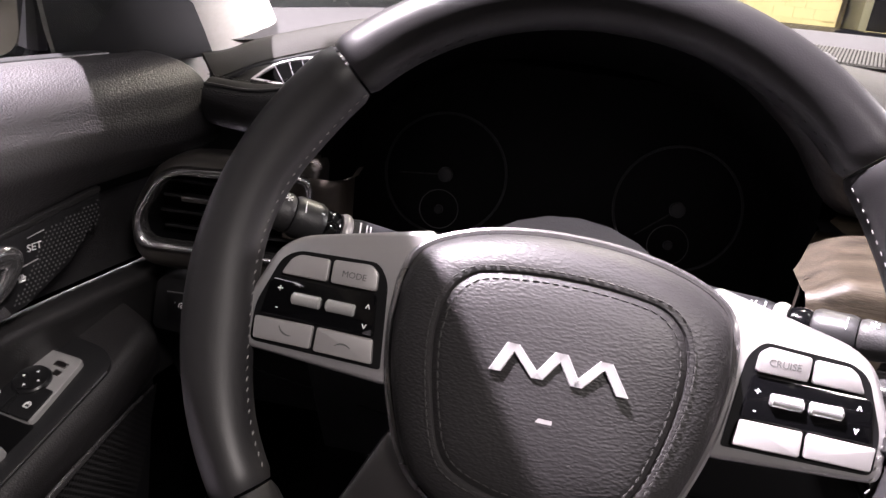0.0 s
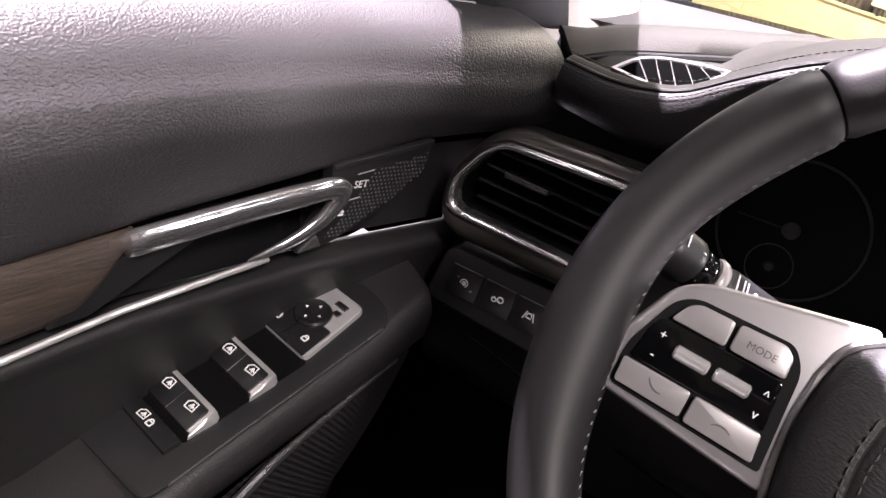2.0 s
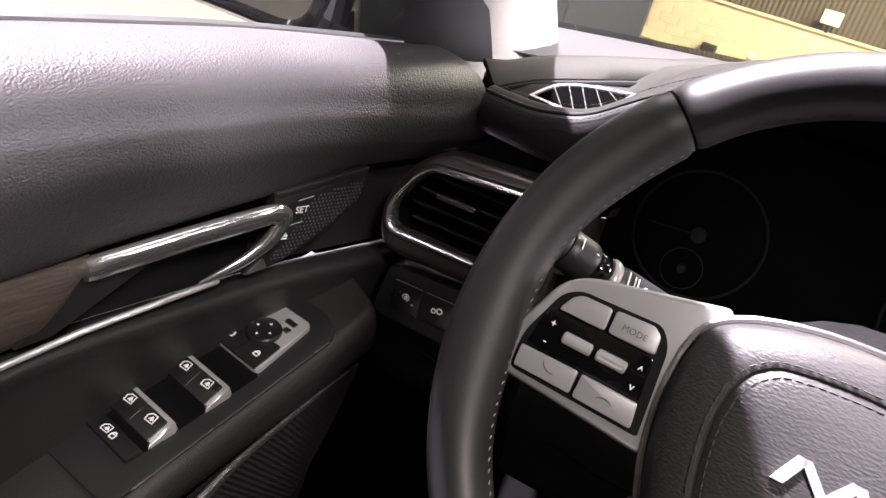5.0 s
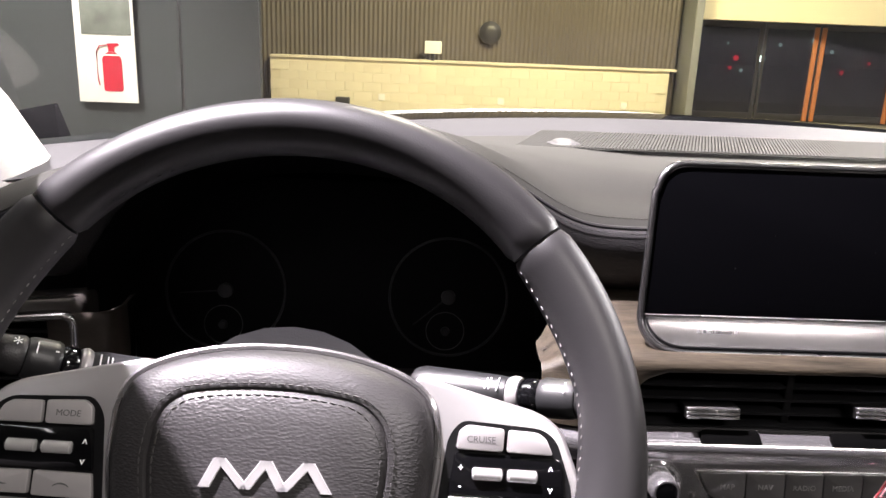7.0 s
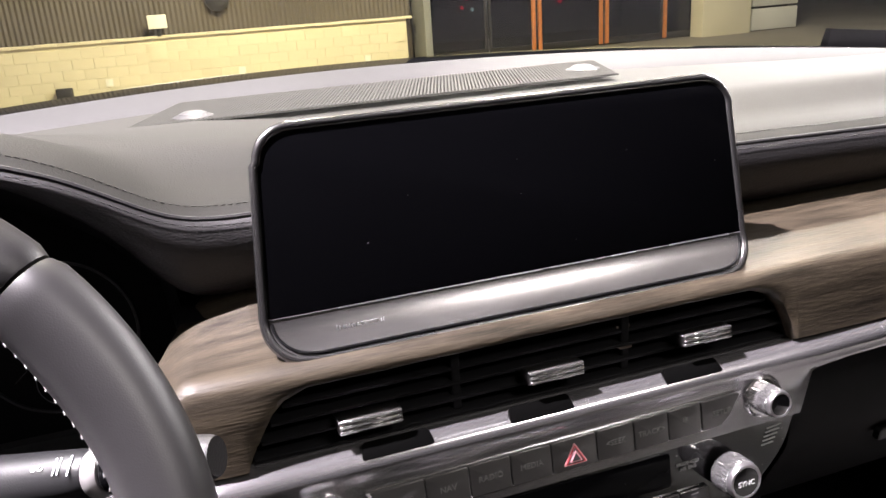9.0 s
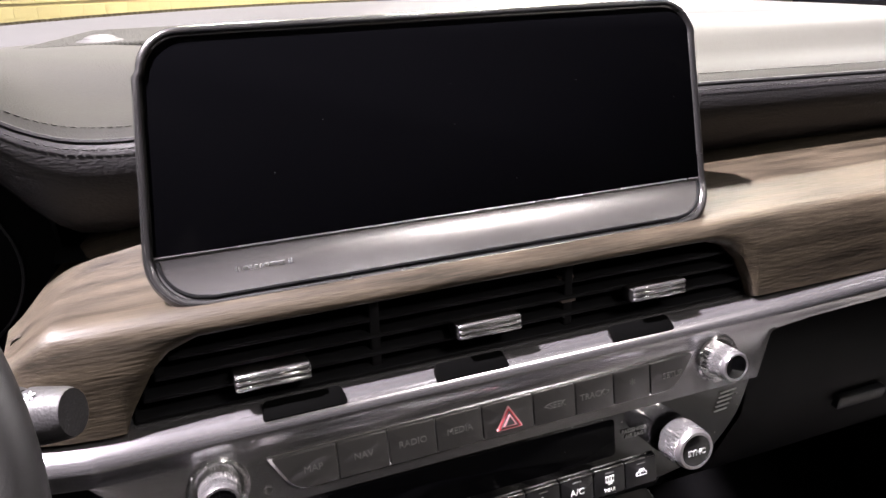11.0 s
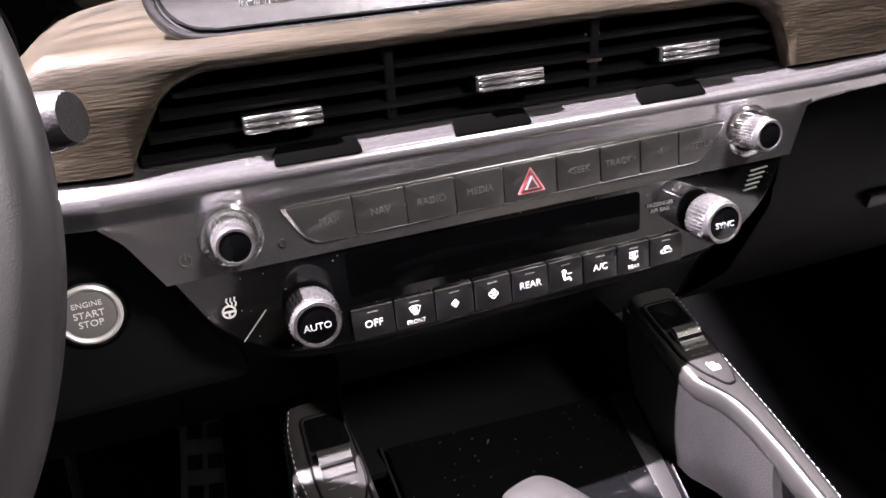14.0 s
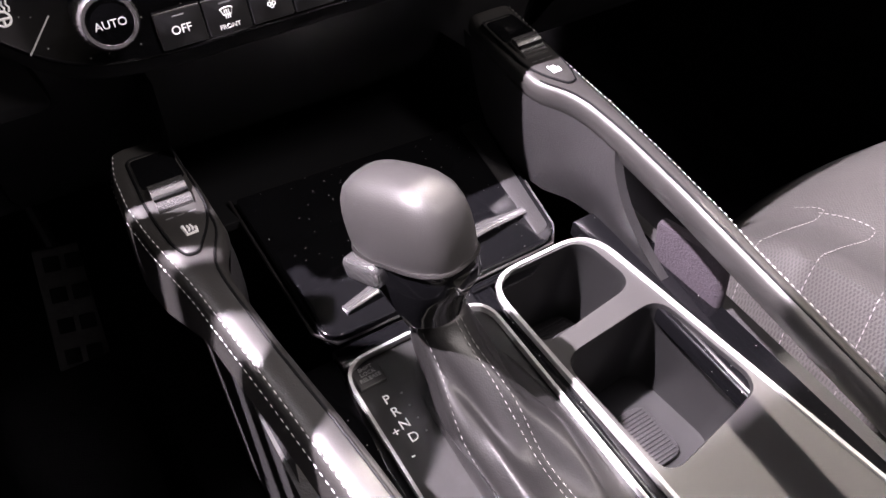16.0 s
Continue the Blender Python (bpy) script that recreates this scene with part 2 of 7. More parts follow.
ORANGE = mat("orange_door_wood", (0.45, 0.15, 0.04), 0.45, vary=0.15, big=3)
DARKFRAME = mat("dark_bronze_frame", (0.035, 0.033, 0.032), 0.4, 0.3)


def lit(name, colour, strength):
    m = mat(name, colour, 0.5)
    p = m.node_tree.nodes["Principled BSDF"]
    p.inputs["Emission Color"].default_value, p.inputs["Emission Strength"].default_value = (*colour, 1), strength
    return m


TAIL_LAMP = lit("red_tail_lamp", (0.9, 0.03, 0.05), 8.0)
GLINT_STRIP = lit("white_glint_strip", (1.0, 0.95, 0.97), 11.0)
FAR_LAMP = lit("white_far_lamp", (0.85, 0.95, 0.9), 6.0)
POSTER = mat("off_white_poster", (0.70, 0.68, 0.60), 0.6, vary=0.05, big=3)
POSTER_TOP = mat("grey_green_photo", (0.16, 0.17, 0.14), 0.6, vary=0.5, big=6)


# ---- geometry helpers ----
def spl(pts, n):
    """A smooth curve of n + 1 points through pts."""
    p = np.array(pts, float)
    d = np.r_[0, np.cumsum(np.linalg.norm(np.diff(p, axis=0), axis=1) ** 0.5)]
    out = []
    for s in np.linspace(0, d[-1], n + 1):
        i = min(len(p) - 2, max(0, int(np.searchsorted(d, s, side="right")) - 1))
        u = (s - d[i]) / max(1e-9, d[i + 1] - d[i])
        t0 = (p[i + 1] - p[max(i - 1, 0)]) / max(1e-9, d[i + 1] - d[max(i - 1, 0)]) * (d[i + 1] - d[i])
        j = min(i + 2, len(p) - 1)
        t1 = (p[j] - p[i]) / max(1e-9, d[j] - d[i]) * (d[i + 1] - d[i])
        out.append((2 * u**3 - 3 * u**2 + 1) * p[i] + (u**3 - 2 * u**2 + u) * t0 + (3 * u**2 - 2 * u**3) * p[i + 1] + (u**3 - u**2) * t1)
    return [tuple(float(v) for v in q) for q in out]


def lerp(table, x):
    """Reads a table of (x, value) pairs, smoothed a little."""
    xs, ys = [t[0] for t in table], [t[1] for t in table]
    return float(sum(np.interp(x + o, xs, ys) for o in (-0.012, -0.006, 0, 0.006, 0.012)) / 5)


def rpoly(pts, r, n=4):
    """A polygon with rounded corners; r: one radius or one for each corner."""
    out, k = [], len(pts)
    for i in range(k):
        a, b, c = (np.array(pts[(i + o) % k], float) for o in (-1, 0, 1))
        ri = r[i] if isinstance(r, (list, tuple)) else r
        u, v = (a - b), (c - b)
        lu, lv = np.linalg.norm(u), np.linalg.norm(v)
        ri = min(ri, 0.49 * lu, 0.49 * lv)
        p, q = b + u / lu * ri, b + v / lv * ri
        for s in range(n + 1):
            t = s / n
            out.append(tuple(float(w) for w in (1 - t) ** 2 * p + 2 * t * (1 - t) * b + t * t * q))
    return out


def stack(x, y, z, tilt=8.0):
    """A frame for a rear-facing panel: local x to the right, y up, z towards the seats."""
    return pose(x, y, z, 90 - tilt, 0, 0)


def loft(bm, rows, closed=False, caps=False):
    grid = [[bm.verts.new(p) for p in row] for row in rows]
    for a, b in zip(grid, grid[1:]):
        n = len(a)
        for i in range(n if closed else n - 1):
            bm.faces.new((a[i], a[(i + 1) % n], b[(i + 1) % n], b[i]))
    if caps:
        bm.faces.new(list(reversed(grid[0])))
        bm.faces.new(grid[-1])
    return grid


def prism(bm, pts, m, depth, bevel=0.0, seg=2, taper=0.0):
    """A polygon in m's xy-plane pushed out along its z, with bevelled front edge."""
    rows = [(0.0, 0.0)]
    if bevel > 0:
        rows += [(depth - bevel + bevel * math.sin(a), bevel * (1 - math.cos(a))) for a in np.linspace(0, math.pi / 2, seg + 1)]
    else:
        rows += [(depth, 0.0)]
    p = np.array(pts, float)
    area = sum(p[i - 1][0] * p[i][1] - p[i][0] * p[i - 1][1] for i in range(len(p)))
    if area < 0:
        p = p[::-1]
    nx, pv = np.roll(p, -1, 0), np.roll(p, 1, 0)
    e1, e2 = p - pv, nx - p
    e1, e2 = e1 / np.maximum(1e-9, np.linalg.norm(e1, axis=1))[:, None], e2 / np.maximum(1e-9, np.linalg.norm(e2, axis=1))[:, None]
    t = e1 + e2
    t /= np.maximum(1e-9, np.linalg.norm(t, axis=1))[:, None]
    inward = np.c_[-t[:, 1], t[:, 0]]
    loft(bm, [[m @ Vector((*(p[i] + inward[i] * off), h)) for i in range(len(p))] for h, off in rows], True, True)


def rbox(bm, m, sx, sy, sz, bevel=0.002, seg=2, corner=None):
    """A box on m's xy-plane (centred), sz high, with rounded corners and front edge."""
    c = corner if corner is not None else bevel * 1.5
    prism(bm, rpoly([(-sx / 2, -sy / 2), (sx / 2, -sy / 2), (sx / 2, sy / 2), (-sx / 2, sy / 2)], c, 3), m, sz, bevel, seg)


def ring(bm, outer, inner, m, depth, bevel=0.001):
    """A frame between two outlines with the same number of points."""
    o, i = np.array(outer), np.array(inner)
    d = o - i
    rows = [(o, 0.0), (o, depth - bevel), (o - d * 0.12, depth), (i + d * 0.12, depth), (i, depth - bevel), (i, 0.0)]
    loft(bm, [[m @ Vector((*q, h)) for q in r] for r, h in rows], True)


def lathe(bm, prof, m, n=32, flute=0.0, flutes=0):
    rows = []
    for r, h in prof:
        row = []
        for k in range(n):
            a = 2 * math.pi * k / n
            rr = r * (1 + (flute if flutes and (k % 2) else 0.0)) if r > 0.6 * max(q[0] for q in prof) else r
            row.append(m @ Vector((rr * math.cos(a), rr * math.sin(a), h)))
        rows.append(row)
    loft(bm, rows, True, True)


def tube(bm, pts, rad, n=8, closed=False, flat=1.0, up=(0, 0, 1)):
    """A round (or, by flat, oval) bar along pts; rad: one radius or one for each point."""
    p = [Vector(q) for q in pts]
    rows, k = [], len(p)
    for i in range(k):
        t = (p[(i + 1) % k] - p[i - 1]) if closed else (p[min(i + 1, k - 1)] - p[max(i - 1, 0)])
        t.normalize()
        a = t.cross(Vector(up))
        a = a.normalized() if a.length > 1e-5 else t.orthogonal().normalized()
        b = a.cross(t).normalized()
        r = rad[i] if isinstance(rad, (list, tuple)) else rad
        rows.append([p[i] + a * (r * math.cos(2 * math.pi * j / n)) + b * (r * flat * math.sin(2 * math.pi * j / n)) for j in range(n)])
    if closed:
        rows.append(rows[0])
    loft(bm, rows, True, not closed)
    if closed:
        bmesh.ops.remove_doubles(bm, verts=bm.verts, dist=1e-6)


def stitches(bm, pts, length=0.0035, gap=0.0018, rad=0.00045, lift=0.0, skew=0.0):
    """Short thread stitches along a line."""
    p = [Vector(q) for q in pts]
    carry, pos = 0.0, []
    step = length + gap
    for a, b in zip(p, p[1:]):
        d = (b - a).length
        s = carry
        while s < d:
            pos.append((a.lerp(b, s / d), (b - a).normalized()))
            s += step
        carry = s - d
    for q, t in pos:
        side = t.cross(Vector((0, 0, 1)))
        side = side.normalized() if side.length > 1e-5 else Vector((1, 0, 0))
        u = (t + side * skew).normalized()
        w = u.orthogonal().normalized()
        x = u.cross(w)
        e = [q - u * length / 2, q, q + u * length / 2]
        rr = [rad * 0.5, rad, rad * 0.5]
        loft(bm, [[c + w * (r * math.cos(j * math.pi / 2)) + x * (r * math.sin(j * math.pi / 2)) for j in range(4)] for c, r in zip(e, rr)], True, True)


PLACE = {}


def thing(name, m, label, category, group="", kind=""):
    ob = new(name)
    ob.empty_display_size = 0.05
    ob.matrix_world = m
    PLACE[ob.name] = m.copy()
    return tagged(ob, label, category, group, kind)


def mesh_of(name, bm, material, m=None, smooth=38):
    bmesh.ops.recalc_face_normals(bm, faces=bm.faces)
    if m is not None:
        bm.transform(m.inverted())
    me = bpy.data.meshes.new(name)
    bm.to_mesh(me)
    bm.free()
    for poly in me.polygons:
        poly.use_smooth = True
    me.set_sharp_from_angle(angle=radians(smooth))
    me.materials.append(material)
    return me


def part(name, bm, material, parent, label="", smooth=38, kind=""):
    """One mesh, given in world coordinates, under a thing or a part."""
    m = PLACE[parent.name]
    ob = new(name, mesh_of(name, bm, material, m, smooth))
    ob.parent = parent
    PLACE[ob.name] = m
    return tagged(ob, label, kind=kind)


def solid(name, bm, material, label, category, group="", kind="", smooth=38, m=None):
    """A thing, or a piece of the setting, that is one mesh."""
    ob = new(name, mesh_of(name, bm, material, m, smooth))
    if m is not None:
        ob.matrix_world = m
    PLACE[ob.name] = m.copy() if m is not None else Matrix()
    return tagged(ob, label, category, group, kind)


def B():
    return bmesh.new()


def uv_plane(ob, axes=(0, 2)):
    """Metre-sized mapping for the dotted sheets."""
    me = ob.data
    layer = me.uv_layers.new(name="metres")
    for loop in me.loops:
        v = me.vertices[loop.vertex_index].co
        layer.data[loop.index].uv = (0.7071 * (v[axes[0]] + v[axes[1]]), 0.7071 * (v[axes[0]] - v[axes[1]]))


def words(text, m, size, material, parent, name="lettering", depth=0.0002):
    """Lettering in Blender's own font, centred on m's xy-plane."""
    c = bpy.data.curves.new(name, "FONT")
    c.body, c.size, c.extrude, c.align_x, c.align_y = text, size, depth, "CENTER", "CENTER"
    c.resolution_u = 3
    tmp = new(name, c)
    me = bpy.data.meshes.new_from_object(tmp.evaluated_get(bpy.context.evaluated_depsgraph_get()))
    bpy.data.objects.remove(tmp)
    me.transform(PLACE[parent.name].inverted() @ m)
    me.materials.clear()
    me.materials.append(material)
    ob = new(name, me)
    ob.parent = parent
    PLACE[ob.name] = PLACE[parent.name]
    return ob


# ---- the hall ----
def hall():
    bm = B()
    loft(bm, [[(x, y, 0.0) for x in (-40, -12, 0, 12, 45)] for y in (-30, -8, 5, 14, 40)])
    solid("ground", bm, CONCRETE, "grey-brown polished concrete hall floor", "floor", kind="structure")
    bm = B()
    loft(bm, [[(-40, -30, z), (45, -30, z), (45, 40, z), (-40, 40, z)] for z in (0, 9)], True)
    bm.faces.new([bm.verts.new(p) for p in ((-40, -30, 9), (45, -30, 9), (45, 40, 9), (-40, 40, 9))])
    solid("wall_hall", bm, PANEL, "dark far walls and ceiling of the exhibition hall", "wall", kind="structure")
    # rows of unseen glowing strips, added overhead for chrome glints and soft fill
    for x in (-11.0, -6.5, -2.0, 2.5, 7.0, 11.5):
        for y in (-7.0, -2.0, 3.0, 8.0, 13.0):
            bm = B()
            rbox(bm, pose(x, y, 7.9), 0.32, 2.2, 0.08, 0.01)
            solid("ceiling_lamp", bm, GLINT_STRIP, "unseen white glowing strip, added for glints on the car's trim", "lamp", "hall strip lamps")
    # corrugated upper wall behind the block wall
    bm = B()
    xs = np.arange(-14, 5.5, 0.05)
    top = [[(float(x), 17.28 + (0.02 if i % 2 else 0.0), z) for i, x in enumerate(xs)] for z in (0.0, 7.5)]
    loft(bm, top)
    solid("wall_corrugated", bm, CORRUGATED, "brown corrugated metal cladding above the block wall", "wall", kind="structure", smooth=10)
    # block wall of single blocks
    m = pose(0, 17.0, 0)
    wall = thing("wall_block", m, "low cream-painted concrete block wall", "wall", kind="structure")
    bm = B()
    rbox(bm, pose(0.92, 17.11, 0), 8.66, 0.20, 1.10, 0.004)
    part("mortar_core", bm, MORTAR, wall)
    bm = B()
    rbox(bm, Matrix.Translation((0, 0, 0)), 0.396, 0.04, 0.197, 0.003, 1)
    me = mesh_of("brick", bm, BLOCK)
    bm = B()
    rbox(bm, Matrix.Translation((0, 0, 0)), 0.392, 0.30, 0.05, 0.006, 1)
    cap_me = mesh_of("cap_stone", bm, BLOCK)
    for r in range(5):
        for c in range(23):
            x = -3.21 + c * 0.4 + (0.2 if r % 2 else 0.0)
            if x > 5.10:
                continue
            ob = new("brick", me)
            ob.parent = wall
            ob.location = (x, 0.0 + random.uniform(-0.004, 0.004), 0.003 + r * 0.2)
    for c in range(22):
        ob = new("cap_stone", cap_me)
        ob.parent = wall
        ob.location = (-3.21 + c * 0.4, 0.1, 1.07 + random.uniform(-0.003, 0.003))
    # fittings on the wall
    t = thing("wall_box", pose(0.09, 16.98, 1.39), "white electrical box on a short stem", "box")
    bm = B()
    rbox(bm, stack(0.09, 16.98, 1.39, 0), 0.36, 0.26, 0.12, 0.01)
    part("case", bm, POSTER, t)
    bm = B()
    rbox(bm, stack(0.09, 16.97, 1.19, 0), 0.06, 0.16, 0.05, 0.005)
    part("stem", bm, DARKFRAME, t)
    bm = B()
    rbox(bm, pose(-1.83, 16.85, 0), 0.30, 0.2, 0.28, 0.02)
    solid("floor_box", bm, DARKFRAME, "small grey metal box at the foot of the block wall", "box")
    for x in (-1.0, 1.6, 4.3):
        bm = B()
        rbox(bm, stack(x, 16.98, 0.30, 0), 0.14, 0.14, 0.03, 0.005)
        solid("socket_plate", bm, POSTER, "small pale socket plate on the block wall", "socket", "wall sockets")
    bm = B()
    lathe(bm, [(0.24, 0), (0.24, 0.05), (0.16, 0.12), (0.08, 0.14)], stack(1.31, 17.2, 1.74, 0), 24)
    solid("wall_lamp", bm, DARKFRAME, "round brown bulkhead lamp, unlit, on the cladding", "lamp")
    # entrance with glass doors
    bm = B()
    rbox(bm, pose(5.62, 17.25, 0), 0.16, 1.35, 3.6, 0.01)
    solid("wall_pier", bm, PIER, "grey pier beside the entrance", "wall", kind="structure")
    bm = B()
    rbox(bm, pose(9.6, 17.6, 2.21), 7.44, 0.5, 1.7, 0.01)
    solid("wall_soffit", bm, CREAM, "cream-lit lintel above the glass doors", "wall", kind="structure")
    bm = B()
    loft(bm, [[(6.0, 24, 0), (15.0, 24, 0)], [(6.0, 24, 2.6), (15.0, 24, 2.6)], [(6.0, 18.3, 2.6), (15.0, 18.3, 2.6)]])
    solid("wall_lobby", bm, PANEL, "dark lobby behind the glass doors", "wall", kind="structure")
    edges = [5.95, 7.6, 8.87, 10.75, 12.56, 13.45]
    for i, (a, b) in enumerate(zip(edges, edges[1:])):
        d = thing("entrance_door", pose((a + b) / 2, 18.0, 0), "tall glazed entrance door in a dark frame", "door", "entrance doors")
        bm = B()
        out = [(a - (a + b) / 2 + 0.02, 0.02), ((b - a) / 2 - 0.02, 0.02), ((b - a) / 2 - 0.02, 2.19), (-(b - a) / 2 + 0.02, 2.19)]
        inn = [(p[0] * 0.90, 0.18 if p[1] < 1 else 2.08) for p in out]
        ring(bm, out, inn, stack((a + b) / 2, 18.02, 0, 0), 0.06, 0.005)
        part("frame", bm, DARKFRAME, d)
        bm = B()
        prism(bm, inn, stack((a + b) / 2, 18.0, 0, 0), 0.012)
        part("pane", bm, GLASS_DARK, d).visible_shadow = False
        if i > 1:
            for s in (-0.085, 0.085) if i < 4 else (0.0,):
                bm = B()
                rbox(bm, pose(a + s, 17.93, 0.04), 0.10, 0.06, 2.1, 0.01)
                part("pull_post", bm, ORANGE, d, "orange-brown timber pull post")
    bm = B()
    rbox(bm, pose(14.13, 17.7, 0), 1.52, 0.5, 1.05, 0.01)
    solid("wall_block_short", bm, BLOCK, "short cream block wall beside the entrance", "wall", kind="structure")
    bm = B()
    rbox(bm, pose(14.9, 17.95, 0), 3.0, 0.3, 6, 0.01)
    solid("wall_dark", bm, PANEL, "dark grey wall bay", "wall", kind="structure")
    for z in (0.0, 0.62, 1.24, 1.86):
        bm = B()
        rbox(bm, stack(15.87, 17.75, z + 0.3, 0), 1.5, 0.56, 0.08, 0.02)
        solid("wall_panel", bm, POSTER, "off-white padded panel on the wall bay", "panel", "stacked wall panels")
    # small far lights in the glass lobby
    for x, z, c, r in ((9.3, 1.32, TAIL_LAMP, 0.045), (9.15, 1.02, TAIL_LAMP, 0.03), (10.1, 1.33, FAR_LAMP, 0.05), (9.5, 0.95, FAR_LAMP, 0.03), (12.6, 1.0, TAIL_LAMP, 0.035), (10.6, 1.75, FAR_LAMP, 0.03), (11.6, 1.9, FAR_LAMP, 0.035), (9.0, 1.75, FAR_LAMP, 0.02), (13.4, 1.3, TAIL_LAMP, 0.03), (12.2, 1.6, FAR_LAMP, 0.03)):
        bm = B()
        lathe(bm, [(r * 1.7, 0), (r * 2, 0.02), (r, 0.05)], stack(x, 23.9, z, 0), 10)
        solid("lobby_light", bm, c, "small distant light glowing behind the glass doors", "light", "lights behind the doors")
    # dark partition with the extinguisher poster
    p = thing("partition", pose(-2.3, 5.3, 0), "dark slate exhibition partition panel", "partition")
    for a, b in ((-4.6, -1.625), (-1.615, -1.09)):
        bm = B()
        rbox(bm, pose((a + b) / 2, 5.36, 0.0), b - a, 0.08, 3.2, 0.004)
        part("board", bm, PANEL, p)
    bm = B()
    rbox(bm, pose(-1.62, 5.33, 0), 0.02, 0.02, 3.2, 0.002)
    part("joint_strip", bm, SATIN_DARK, p)
    s = thing("safety_poster", pose(-2.115, 5.3, 1.2), "off-white poster with a red fire extinguisher", "poster")
    bm = B()
    rbox(bm, stack(-2.115, 5.3, 1.30, 0), 0.395, 0.82, 0.012, 0.002)
    part("sheet", bm, POSTER, s)
    bm = B()
    rbox(bm, stack(-2.10, 5.287, 1.505, 0), 0.33, 0.34, 0.002, 0.0005)
    part("photo", bm, POSTER_TOP, s)
    bm = B()
    f = stack(-2.075, 5.287, 1.105, 0)
    prism(bm, rpoly([(-0.065, -0.14), (0.065, -0.14), (0.065, 0.08), (0.03, 0.12), (-0.03, 0.12), (-0.065, 0.08)], 0.02), f, 0.002)
    prism(bm, [(-0.02, 0.122), (0.02, 0.122), (0.02, 0.15), (0.055, 0.165), (0.05, 0.178), (-0.03, 0.175), (-0.02, 0.15)], f, 0.002)
    part("extinguisher_mark", bm, RED, s, "red extinguisher sign")
    words("Most Dependable", stack(-1.293, 5.318, 1.881, 0), 0.056, POSTER, p)
    words("Midsize SUV", stack(-1.292, 5.318, 1.774, 0), 0.056, POSTER, p)
    bm = B()
    rbox(bm, stack(-2.075, 5.2845, 1.205, 0), 0.12, 0.010, 0.001, 0.0003)
    part("white_band", bm, POSTER, s)
    bm = B()
    tube(bm, [(-2.095, 5.284, 1.270), (-2.150, 5.284, 1.265), (-2.175, 5.284, 1.225), (-2.175, 5.284, 1.045), (-2.167, 5.284, 1.005)], 0.004, 6)
    part("hose_mark", bm, RED, s)
    # small sign and pale box on the dark bay
    bm = B()
    rbox(bm, stack(13.96, 17.78, 2.74, 0), 0.50, 0.16, 0.02, 0.004)
    solid("wall_sign", bm, RED, "small red sign high on the dark wall bay", "sign")
    bm = B()
    rbox(bm, stack(13.9, 17.78, 2.25, 0), 0.30, 0.38, 0.06, 0.02)
    solid("call_box", bm, POSTER, "pale square box on the dark wall bay", "box")
    bm = B()
    rbox(bm, stack(0.0, 16.975, 0.80, 0), 0.34, 0.30, 0.012, 0.003)
    solid("cover_plate", bm, BLOCK, "cream painted cover plate on the block wall", "plate")
    near = ("ground", "wall_hall", "ceiling_lamp", "partition", "safety_poster")
    for ob in [o for o in scene.objects if o.parent is None and o.type in ("MESH", "EMPTY") and o.name.split(".")[0] not in near]:
        ob.matrix_world = Matrix.Scale(0.853, 4) @ ob.matrix_world


hall()


# ---- the car's shell ----
XC = 0.41


def glass_base(x):
    """The lower edge of the windshield."""
    u = (x - XC) / 0.76
    return Vector((x, 1.0 - 0.20 * u * u, 1.322 - 0.035 * u * u))


